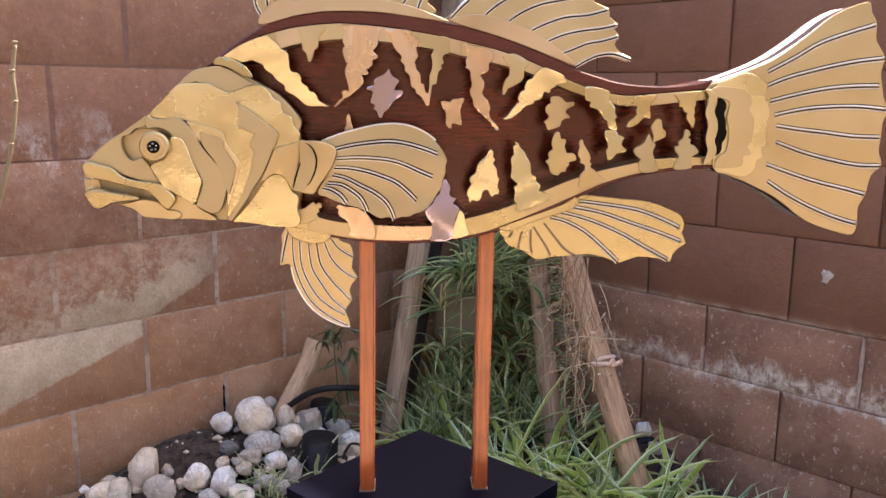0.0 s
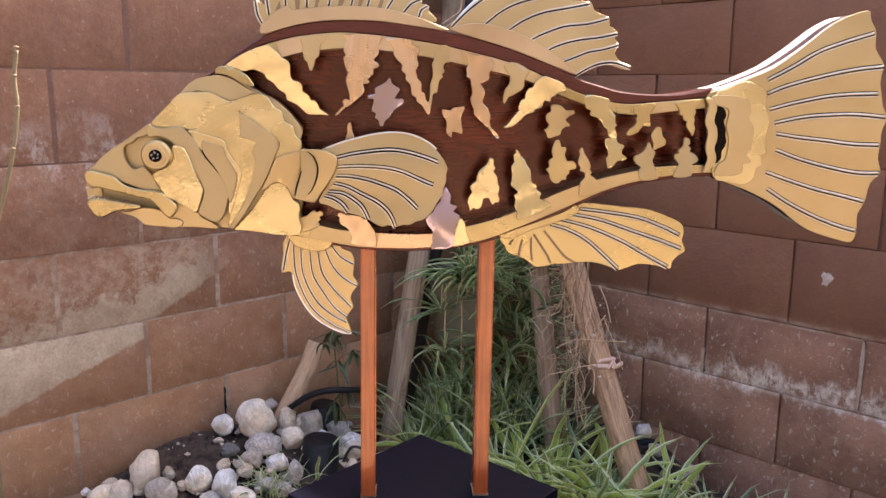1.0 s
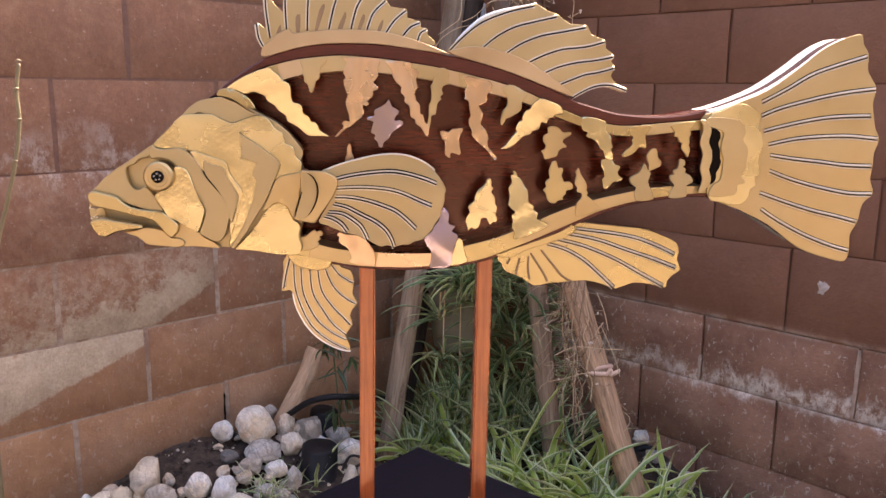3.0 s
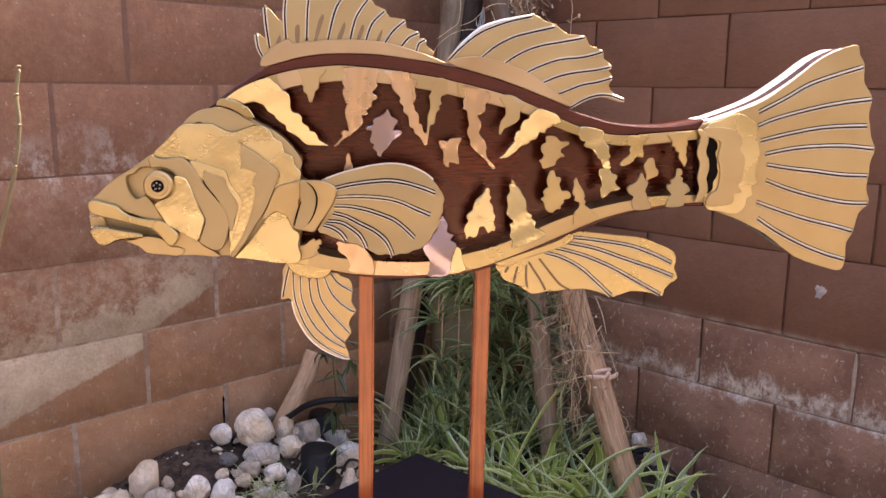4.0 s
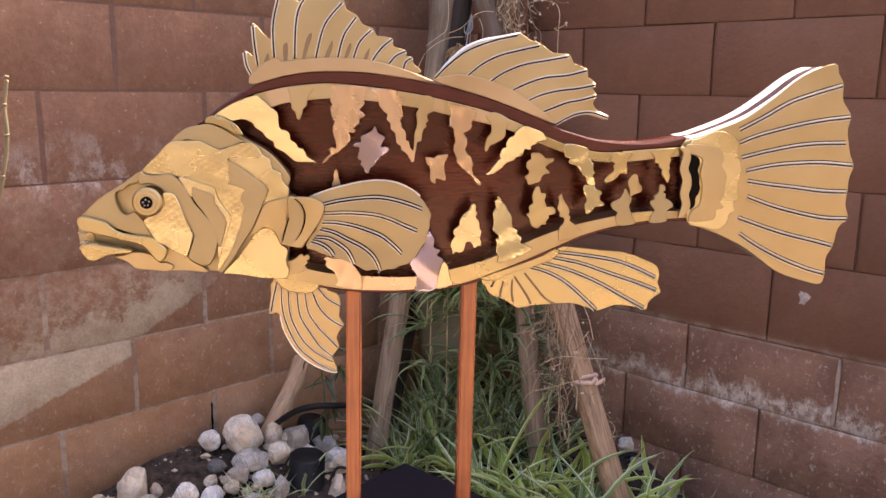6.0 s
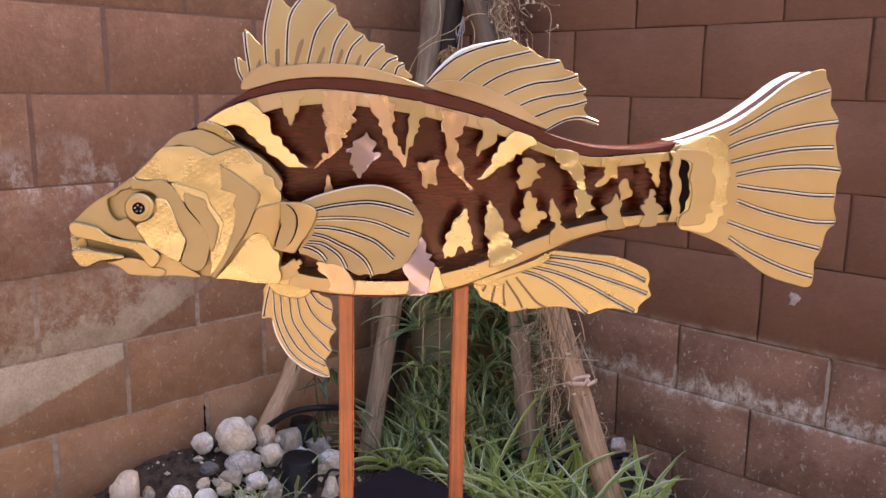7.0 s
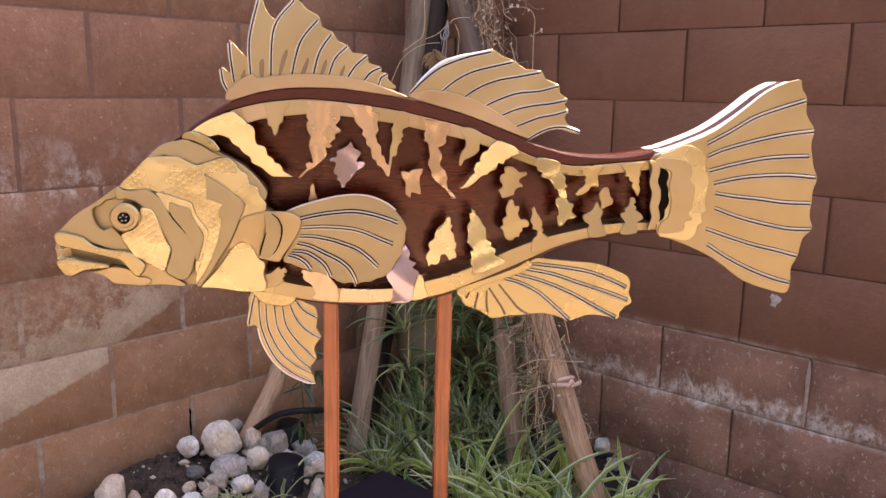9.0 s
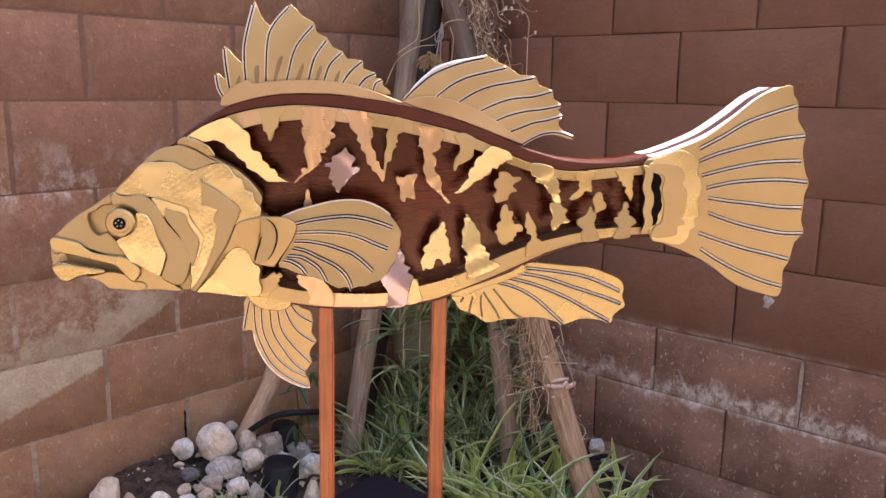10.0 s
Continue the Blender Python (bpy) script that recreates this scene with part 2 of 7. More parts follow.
def ground_z(x, y):
    """Low soil in the middle, a mound of rocks against the left wall, a little more against the right one."""
    px, py = x + 0.8222, y - 0.9689
    off, along = 0.6514 * px - 0.7587 * py, 0.7587 * px + 0.6514 * py
    mound = 0.19 * math.exp(-(off / 0.4) ** 2) * ease(-0.4, 0.3, along) * (1 - ease(0.5, 0.85, along))
    mound -= 0.028 * math.exp(-(off / 0.06) ** 2) * (1 - ease(0.45, 0.65, along))
    right = 0.730 * (0.8254 - x) + 0.683 * (1.2175 - y)
    return -0.10 + mound + 0.05 * math.exp(-(right / 0.3) ** 2) * (1 - ease(0.70, 0.84, x)) - 0.03 * ease(0.74, 0.86, x)


# ---- the two block walls that meet in the corner ----
CORNER = Vector((0.2202, 1.8638))
WAY_L, WAY_R = radians(40.646), radians(-46.878)
DIR_L, DIR_R = Vector((math.cos(WAY_L), math.sin(WAY_L))), Vector((math.cos(WAY_R), math.sin(WAY_R)))
ORIGIN_L, ORIGIN_R = Vector((-0.8222, 0.9689)), Vector((0.8254, 1.2175))
UNIT = 0.2032


def block_material():
    m = Nodes("painted_block", 0.9)
    m.b.inputs["Specular IOR Level"].default_value = 0.2
    p = m.pos(True)
    u_l = m.axis(p, (DIR_L.x, DIR_L.y, 0))
    u_r = m.axis(p, (DIR_R.x, DIR_R.y, 0))
    sep = m.n("SeparateXYZ")
    m.link(p, sep.inputs[0])
    z = sep.outputs[2]
    on_left = m.math("LESS_THAN", sep.outputs[0], CORNER.x)
    big, mid, fine = m.noise(p, 3.0, 5, 0.6), m.noise(p, 16, 6, 0.65), m.noise(p, 140, 4, 0.7)
    base = m.ramp(mid, (0.25, (0.205, 0.102, 0.060)), (0.5, (0.262, 0.136, 0.079)), (0.75, (0.335, 0.186, 0.112)))
    base = m.mix(m.math("MULTIPLY", m.ramp(big, (0.4, 0.0), (0.7, 1.0)), 0.45), base, (0.27, 0.150, 0.105))
    base = m.mix(m.math("MULTIPLY", m.random(), 0.40), base, (0.245, 0.118, 0.072))
    base = m.mix(m.ramp(m.noise(p, 75, 6, 0.8), (0.42, 0.32), (0.6, 0.0)), base, (0.150, 0.072, 0.046))
    # the courses below the third are washed out on the right wall
    low = m.ramp(m.math("ADD", z, m.math("MULTIPLY", m.math("SUBTRACT", big, 0.5), 0.10)), (0.36, 1.0), (0.42, 0.0))
    wash = m.math("MULTIPLY", m.math("MULTIPLY", low, m.math("SUBTRACT", 1.0, on_left)), m.ramp(mid, (0.3, 0.35), (0.7, 0.9)))
    base = m.mix(wash, base, (0.435, 0.242, 0.158))
    base = m.mix(m.math("MULTIPLY", m.math("MULTIPLY", low, m.math("SUBTRACT", 1.0, on_left)), m.ramp(m.noise(p, 8, 8, 0.7), (0.45, 0.0), (0.58, 0.65))), base, (0.170, 0.083, 0.054))
    # sounder, darker paint higher up on the right wall
    paint = m.math("MULTIPLY", m.math("SUBTRACT", 1.0, low), m.math("SUBTRACT", 1.0, on_left))
    base = m.mix(m.math("MULTIPLY", paint, 0.62), base, m.ramp(m.noise(p, 2.2, 4), (0.35, (0.160, 0.069, 0.040)), (0.65, (0.215, 0.101, 0.060))))
    # pale dusty arrises along two bed joints of the right wall
    on_right = m.math("SUBTRACT", 1.0, on_left)
    for level in (0.200, 0.394):
        near = m.ramp(m.math("ABSOLUTE", m.math("SUBTRACT", z, level)), (0.004, 1.0), (0.013, 0.0))
        base = m.mix(m.math("MULTIPLY", m.math("MULTIPLY", near, on_right), m.ramp(mid, (0.40, 0.1), (0.60, 0.75))), base, (0.44, 0.32, 0.24))
    # white salts that bleed up and down from the lower one in ragged tongues
    dz = m.math("ABSOLUTE", m.math("SUBTRACT", m.math("ADD", z, m.math("MULTIPLY", m.math("SUBTRACT", m.noise(m.pos(True, (1, 1, 0.6)), 14, 8, 0.7), 0.5), 0.20)), 0.222))
    salt = m.math("MULTIPLY", m.ramp(dz, (0.004, 1.0), (0.036, 0.0)), m.ramp(m.noise(m.pos(True, (1, 1, 0.7)), 38, 10, 0.85), (0.44, 0.0), (0.53, 1.0)))
    salt = m.math("MULTIPLY", salt, m.ramp(m.noise(m.pos(True, (1, 1, 0.1)), 5, 3, 0.5), (0.36, 0.4), (0.52, 1.0)))
    base = m.mix(m.math("MULTIPLY", salt, on_right), base, (0.74, 0.66, 0.57))
    # salts higher up on the left wall
    dz2 = m.math("ABSOLUTE", m.math("SUBTRACT", m.math("ADD", z, m.math("MULTIPLY", m.math("SUBTRACT", mid, 0.5), 0.2)), 0.825))
    salt2 = m.math("MULTIPLY", m.ramp(dz2, (0.0, 0.9), (0.095, 0.0)), m.ramp(m.noise(m.pos(True, (1, 1, 0.7)), 16, 10, 0.8), (0.48, 0.0), (0.58, 0.65)))
    base = m.mix(m.math("MULTIPLY", salt2, on_left), base, (0.60, 0.53, 0.475))
    # bounce light on the left wall's lowest courses, painted as a paler colour
    low_light = m.math("MULTIPLY", m.ramp(m.math("ADD", z, m.math("MULTIPLY", m.math("SUBTRACT", big, 0.5), 0.3)), (0.22, 0.66), (0.62, 0.0)), on_left)
    base = m.mix(low_light, base, m.ramp(mid, (0.3, (0.352, 0.180, 0.090)), (0.7, (0.484, 0.273, 0.142))))
    # a smear of grey slurry that climbs along the left wall: clean below, ragged above
    rag = m.math("SUBTRACT", m.noise(p, 11, 10, 0.74), 0.5)
    rag_fine = m.math("SUBTRACT", m.noise(p, 45, 6, 0.7), 0.5)
    foot = m.math("ADD", 0.288, m.math("MULTIPLY", u_l, 0.33))
    second = m.math("MULTIPLY", m.math("GREATER_THAN", u_l, 0.205), m.math("ADD", 0.288, m.math("MULTIPLY", u_l, 0.50)))
    above = m.math("SUBTRACT", z, m.math("MAXIMUM", foot, second))
    above = m.math("ADD", above, m.math("MULTIPLY", rag_fine, 0.030))
    below = m.math("SUBTRACT", m.math("ADD", 0.462, m.math("MULTIPLY", u_l, 0.27)), z)
    below = m.math("ADD", below, m.math("ADD", m.math("MULTIPLY", rag, 0.34), m.math("MULTIPLY", rag_fine, 0.07)))
    ends = m.ramp(m.math("ADD", u_l, m.math("MULTIPLY", rag, 0.2)), (0.34, 1.0), (0.44, 0.0))
    side = m.math("MULTIPLY", ends, on_left)
    smear = m.math("MULTIPLY", m.math("MULTIPLY", m.ramp(above, (0.0, 0.0), (0.008, 1.0)), m.ramp(below, (0.0, 0.0), (0.025, 1.0))), side)
    film = m.math("MULTIPLY", m.math("MULTIPLY", m.ramp(above, (0.0, 0.0), (0.02, 1.0)), m.ramp(m.math("ADD", below, 0.16), (0.0, 0.0), (0.14, 0.45))), side)
    film = m.math("MULTIPLY", film, m.ramp(m.noise(p, 30, 8, 0.75), (0.44, 0.0), (0.56, 1.0)))
    grey = m.ramp(m.math("ADD", m.math("MULTIPLY", fine, 0.5), m.math("MULTIPLY", mid, 0.5)), (0.38, (0.390, 0.305, 0.205)), (0.62, (0.590, 0.490, 0.350)))
    base = m.mix(m.math("MAXIMUM", m.math("MULTIPLY", smear, 0.84), film), base, grey)
    # faded grey patches all over the left wall, and dark damp ones on both
    haze = m.math("MULTIPLY", m.ramp(m.noise(p, 7.5, 12, 0.8), (0.48, 0.0), (0.57, 0.8)), m.math("ADD", 0.12, on_left))
    base = m.mix(m.math("MULTIPLY", m.math("MULTIPLY", haze, 0.25), m.ramp(z, (0.72, 1.0), (0.95, 0.25))), base, (0.40, 0.29, 0.20))
    base = m.mix(m.ramp(m.noise(p, 11, 7, 0.75), (0.56, 0.0), (0.72, 0.3)), base, (0.125, 0.062, 0.045))
    # drips of mortar on the left wall and on the lowest courses of the right one
    drip = m.math("MULTIPLY", m.ramp(m.noise(m.pos(True, (1, 1, 0.7)), 78, 6, 0.7, 0.5), (0.585, 0.0), (0.635, 0.85)), m.math("MAXIMUM", m.math("MULTIPLY", low, m.math("SUBTRACT", 1.0, on_left)), m.math("MULTIPLY", m.math("MULTIPLY", on_left, 0.5), m.ramp(z, (0.45, 1.0), (0.70, 0.15)))))
    base = m.mix(drip, base, (0.52, 0.42, 0.34))
    # chips and specks
    base = m.mix(m.ramp(m.noise(p, 85, 4, 0.6), (0.65, 0.0), (0.70, 0.5)), base, m.mix(m.math("MULTIPLY", paint, 0.9), (0.48, 0.36, 0.29), (0.21, 0.11, 0.08)))
    m.color(base)
    m.bump(m.math("ADD", m.math("MULTIPLY", fine, 0.6), m.math("ADD", mid, m.noise(p, 48, 5, 0.75))), 0.7, 0.005)
    return m.mat


def mortar_material():
    m = Nodes("mortar", 0.9)
    p = m.pos(True)
    sep = m.n("SeparateXYZ")
    m.link(p, sep.inputs[0])
    f = m.noise(p, 60, 5, 0.7)
    pale = m.math("MULTIPLY", m.ramp(m.math("ADD", sep.outputs[2], m.math("MULTIPLY", m.noise(p, 2.5, 4), 0.5)), (0.85, 1.0), (1.15, 0.0)), m.math("LESS_THAN", sep.outputs[0], CORNER.x))
    m.color(m.mix(m.math("MULTIPLY", pale, 0.9), m.ramp(f, (0.3, (0.14, 0.072, 0.05)), (0.7, (0.20, 0.105, 0.07))), m.mix(m.ramp(m.noise(p, 13, 7, 0.75), (0.45, 0.0), (0.58, 0.8)), m.ramp(f, (0.3, (0.34, 0.255, 0.185)), (0.7, (0.50, 0.395, 0.295))), (0.25, 0.140, 0.085))))
    m.bump(f, 0.6, 0.003)
    return m.mat


BLOCK, MORTAR = block_material(), mortar_material()
LEVELS_L = [-0.20, 0.0, 0.206, 0.402, 0.600, 0.808, 1.019, 1.219, 1.42, 1.625, 1.83, 2.03]
LEVELS_R = [-0.20, 0.0, 0.200, 0.391, 0.612, 0.804, 1.025, 1.214, 1.42, 1.625, 1.83, 2.03]
SHIFT_L = [0.0, 0.010, -0.004, -0.006, 0.0, 0.019, -0.005, 0.0, 0.004, 0.0, 0.006]
SHIFT_R = [0.0, 0.008, -0.008, 0.008, -0.002, -0.003, 0.003, 0.0, 0.0, 0.004, 0.0]


def block_mesh(seed):
    """A split-faced block 1 x 1 x 1 (its front at y = 0), with worn arrises and a slightly uneven face."""
    rnd = random.Random(seed)
    bm = bmesh.new()
    nx, nz = 6, 4
    grid = {}
    for i in range(nx + 1):
        for k in range(nz + 1):
            edge = i in (0, nx) or k in (0, nz)
            x = (i / nx - 0.5) * 1.0
            z = k / nz
            if i in (1, nx - 1):
                x = math.copysign(0.5 - 0.012, x)
            if k in (1, nz - 1):
                z = 0.025 if k == 1 else 0.975
            jit = 0.0025 if edge else 0
            grid[i, k] = bm.verts.new((x + rnd.uniform(-jit, jit), (0.0028 if edge else 0.0) + rnd.uniform(-0.0007, 0.0007), z + rnd.uniform(-jit, jit) * 2))
    for i in range(nx):
        for k in range(nz):
            bm.faces.new((grid[i, k], grid[i + 1, k], grid[i + 1, k + 1], grid[i, k + 1]))
    rim = [grid[i, 0] for i in range(nx + 1)] + [grid[nx, k] for k in range(1, nz + 1)] + [grid[i, nz] for i in range(nx - 1, -1, -1)] + [grid[0, k] for k in range(nz - 1, 0, -1)]
    back = [bm.verts.new((v.co.x, 0.06, v.co.z)) for v in rim]
    for i in range(len(rim)):
        j = (i + 1) % len(rim)
        bm.faces.new((rim[j], rim[i], back[i], back[j]))
    bmesh.ops.recalc_face_normals(bm, faces=bm.faces)
    for f in bm.faces:
        f.smooth = True
    me = bpy.data.meshes.new("block")
    bm.to_mesh(me)
    bm.free()
    me.set_sharp_from_angle(angle=radians(50))
    me.materials.append(BLOCK)
    return me


BLOCK_MESHES = [block_mesh(s) for s in range(5)]


def block_wall(name, label, bed, origin, way, levels, shift, first_odd, u_from, u_to, k_from, k_to, over, gap, vgap, t):
    """The mortar bed as a solid slab, and every block as a piece of its own before it."""
    turn = Matrix.Translation((origin.x, origin.y, 0)) @ Matrix.Rotation(way, 4, "Z")
    back = 0.20
    bm = bmesh.new()
    made = bmesh.ops.create_cube(bm, size=1.0)
    s_from, s_to = u_from - over[0], u_to + over[1]
    for v in made["verts"]:
        v.co = ((s_from + s_to) / 2 + v.co.x * (s_to - s_from), (t + back) / 2 + v.co.y * (back - t), (levels[0] + levels[-1]) / 2 + v.co.z * (levels[-1] - levels[0]))
    me = bpy.data.meshes.new(name)
    bm.to_mesh(me)
    bm.free()
    me.materials.append(bed)
    wall = new(name, me)
    wall.matrix_world = turn
    tagged(wall, label, "wall", "", "structure")
    rnd = random.Random(len(name) * 7 + k_to)
    for row in range(len(levels) - 1):
        odd = (row + first_odd) % 2
        z0, z1 = levels[row] + gap / 2, levels[row + 1] - gap / 2
        k = k_from - (k_from + odd) % 2
        while k < k_to:
            a = max(k * UNIT + shift[row] + vgap / 2, u_from)
            b = min((k + 2) * UNIT + shift[row] - vgap / 2, u_to)
            if b - a > 0.03:
                ob = new("block", BLOCK_MESHES[rnd.randrange(5)])
                ob.parent = wall
                ob.location = ((a + b) / 2, rnd.uniform(-0.0015, 0.0015), z0)
                ob.scale = (b - a, 1, z1 - z0)
            k += 2
    return wall


wall_l = block_wall("wall_left", "weathered reddish-brown concrete block wall with grey mortar smears", MORTAR, ORIGIN_L, WAY_L, LEVELS_L, SHIFT_L, 1, -2.6, 1.374, -14, 7, (0, 0.19), 0.0045, 0.012, 0.0034)
wall_r = block_wall("wall_right", "reddish-brown painted concrete block wall with white salt stains", BLOCK, ORIGIN_R, WAY_R, LEVELS_R, SHIFT_R, 0, -0.885, 2.8, -5, 14, (0, 0), 0.0020, 0.008, 0.012)


def ragged_joint(name, wall, u, z0, z1, w, mat, proud=0.0002, deep=0.004, seed=4):
    """A ragged upright strip in a head joint: black in place of an open joint's shade, or mortar squeezed out of it."""
    rnd = random.Random(seed)
    bm = bmesh.new()
    n, rows = 9, []
    for i in range(n + 1):
        z = z0 + (z1 - z0) * i / n
        h = w / 2 * (0.65 + 0.7 * rnd.random()) * (0.3 if i in (0, n) else 1.0)
        c = u + rnd.uniform(-0.12, 0.12) * w
        rows.append([bm.verts.new((c - h, proud, z)), bm.verts.new((c + h, proud, z)), bm.verts.new((c + h, deep, z)), bm.verts.new((c - h, deep, z))])
    for a, b in zip(rows, rows[1:]):
        for k in range(4):
            bm.faces.new((a[k], a[(k + 1) % 4], b[(k + 1) % 4], b[k]))
    bm.faces.new(rows[0][::-1])
    bm.faces.new(rows[-1])
    bmesh.ops.recalc_face_normals(bm, faces=bm.faces)
    part(name, bm, mat, wall)


SQUEEZED = plain("squeezed_mortar", (0.40, 0.29, 0.22), 0.9, var=0.4, scale=60, bump=0.6)
ragged_joint("open_joint", wall_l, 0.4064, 0.085, 0.174, 0.0055, SLOT)
ragged_joint("mortar_joint", wall_r, 0.3965, 0.206, 0.384, 0.009, SQUEEZED, -0.0030, 0.010, 6)
ragged_joint("mortar_joint", wall_r, -0.0115, 0.204, 0.275, 0.009, SQUEEZED, -0.0030, 0.010, 7)


def soil_material():
    m = Nodes("dark_soil", 0.95)
    p = m.pos(True)
    f, g = m.noise(p, 35, 6, 0.7), m.noise(p, 190, 3, 0.6)
    far = m.n("SeparateXYZ")
    m.link(p, far.inputs[0])
    soil = m.mix(m.ramp(g, (0.68, 0.0), (0.72, 0.6)), m.ramp(f, (0.35, (0.022, 0.014, 0.011)), (0.62, (0.090, 0.060, 0.043))), (0.30, 0.25, 0.20))
    # unseen pale slab added before the fish; it bounces sunlight onto walls and brass
    slab = m.ramp(f, (0.3, (0.27, 0.225, 0.18)), (0.7, (0.36, 0.305, 0.25)))
    m.color(m.mix(m.math("LESS_THAN", far.outputs[1], -0.35), soil, slab))
    m.bump(m.math("ADD", f, m.math("MULTIPLY", g, 0.5)), 0.9, 0.012)
    return m.mat


SOIL = soil_material()


def ground():
    verts, faces = [], []
    def cuts(lo, hi, near, step):
        a = [lo, lo / 4, lo / 20] + [near[0] + i * step for i in range(int((near[1] - near[0]) / step) + 1)] + [hi / 20, hi / 4, hi]
        return a
    xs, ys = cuts(-400, 400, (-1.2, 1.5), 0.012), cuts(-400, 400, (0.3, 2.0), 0.012)
    ys = [-400, -100, -20, -5, -0.6] + ys[3:]
    for y in ys:
        for x in xs:
            n = 0.012 * noise.noise((x * 6, y * 6, 0.3)) + 0.014 * noise.noise((x * 22, y * 22, 1.3)) + 0.011 * noise.noise((x * 61, y * 61, 2.3))
            verts.append((x, y, ground_z(x, y) + (n if abs(x) < 2 and -0.1 < y < 2.2 else 0)))
    w = len(xs)
    for i in range(len(ys) - 1):
        for k in range(w - 1):
            faces.append((i * w + k, i * w + k + 1, (i + 1) * w + k + 1, (i + 1) * w + k))
    return tagged(obj_from("ground", verts, faces, SOIL, None, "", True), "dark crumbly garden soil with pale grit", "ground", "", "structure")


ground()


def stucco():
    m = Nodes("brown_stucco", 0.9)
    f = m.noise(m.pos(True), 60, 5, 0.7)
    m.color(m.ramp(f, (0.3, (0.065, 0.056, 0.048)), (0.7, (0.09, 0.077, 0.065))))
    m.bump(f, 0.5, 0.004)
    return m.mat


def reflected_wall():
    """An unseen plain wall added behind the viewer for the brass to reflect."""
    bm = bmesh.new()
    made = bmesh.ops.create_cube(bm, size=1.0)
    for v in made["verts"]:
        v.co = (v.co.x * 14, -5.2 + v.co.y * 0.2, 1.15 + v.co.z * 2.7)
    me = bpy.data.meshes.new("wall_house")
    bm.to_mesh(me)
    bm.free()
    me.materials.append(stucco())
    tagged(new("wall_house", me), "unseen brown stucco wall added for the brass to reflect", "wall", "", "structure")


reflected_wall()

# ---- the pedestal ----
def pedestal():
    base = thing("pedestal", "square black lacquered pedestal set cornerwise under the fish", "pedestal", at=(-0.003, 0.022, -0.16))
    top, r = 0.496 + 0.16, 0.1665
    for name, z0, z1, s in (("column", 0.0, top - 0.02, r - 0.004), ("top_board", top - 0.02, top, r)):
        bm = bmesh.new()
        made = bmesh.ops.create_cube(bm, size=1.0)
        side = s * math.sqrt(2)
        for v in made["verts"]:
            v.co = (v.co.x * side, v.co.y * side, (z0 + z1) / 2 + v.co.z * (z1 - z0))
        bmesh.ops.bevel(bm, geom=list(bm.edges), offset=0.002, segments=2, affect="EDGES", profile=0.7)
        bmesh.ops.rotate(bm, verts=bm.verts, cent=(0, 0, 0), matrix=Matrix.Rotation(radians(45), 3, "Z"))
        part(name, bm, BLACK, base)


pedestal()

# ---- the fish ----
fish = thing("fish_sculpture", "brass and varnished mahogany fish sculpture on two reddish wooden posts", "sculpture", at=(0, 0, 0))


def hammer(amount, size=0.11):
    def f(x, z):
        return amount * (noise.noise((x * size, z * size * 0.8, 3.1)) + 0.5 * noise.noise((x * size * 2.3, z * size * 2.3, 7.7)))
    return f


def post(x0, x1, z0, z1):
    """A square post from the pedestal up into the body, with a metal shoe."""
    w, d = 0.0087, 0.015
    bm = bmesh.new()
    made = bmesh.ops.create_cube(bm, size=1.0)
    for v in made["verts"]:
        up = v.co.z > 0
        v.co = ((x1 if up else x0) + v.co.x * 2 * w, 0.023 + v.co.y * 2 * d, z1 if up else z0)
    bmesh.ops.bevel(bm, geom=list(bm.edges), offset=0.0018, segments=3, affect="EDGES")
    ob = part("post", bm, POSTWOOD, fish, "reddish varnished wooden post")
    bm = bmesh.new()
    made = bmesh.ops.create_cube(bm, size=1.0)
    for v in made["verts"]:
        v.co = (x0 + v.co.x * 0.0186, 0.023 + v.co.y * 0.0312, z0 + 0.0008 + v.co.z * 0.0016)
    part("shoe", bm, STEEL, ob, "thin bright metal shoe")


post(-0.0709, -0.0679, 0.496, 0.815)
post(0.0653, 0.0682, 0.496, 0.815)

WOOD_TOP = [(-237, 991), (-218, 1008), (-197, 1023), (-174, 1036), (-143, 1046), (-112, 1051), (-80, 1052), (-49, 1051), (-18, 1048), (14, 1042), (46, 1036), (79, 1027), (111, 1016), (145, 1002), (165, 993), (185, 987), (212, 980), (247, 977), (281, 978), (315, 984)]
FRAME_TOP = [(-209, 1006), (-191, 1018), (-174, 1026), (-143, 1034), (-112, 1038), (-87, 1039), (-49, 1036), (-18, 1032), (14, 1027), (46, 1020), (79, 1012), (112, 1001), (145, 986), (172, 975), (196, 969), (220, 966), (247, 968), (281, 971), (308, 973)]
INNER_TOP = [(-172, 1007), (-155, 1013), (-137, 1018), (-112, 1021), (-87, 1023), (-50, 1021), (-18, 1017), (14, 1012), (46, 1005), (79, 998), (112, 989), (142, 976), (173, 965), (193, 960), (217, 955), (248, 956), (282, 960), (313, 963)]
INNER_LOW = [(-141, 837), (-104, 827), (-65, 823), (-26, 821), (8, 822), (41, 829), (82, 840), (115, 854), (149, 869), (183, 881), (216, 889), (251, 896), (285, 899), (315, 899)]
FRAME_LOW = [(-147, 820), (-118, 814), (-79, 807), (-39, 805), (-12, 805), (28, 808), (62, 814), (95, 826), (129, 840), (163, 855), (197, 870), (231, 880), (265, 886), (300, 890), (321, 891)]
WOOD_LOW = [(-156, 820), (-118, 810), (-79, 804), (-39, 801), (-12, 801), (28, 804), (62, 810), (95, 821), (129, 835), (163, 850), (197, 865), (231, 876), (265, 882), (300, 886), (328, 886)]

WT, WL = resample(WOOD_TOP, 60), resample(WOOD_LOW, 50)
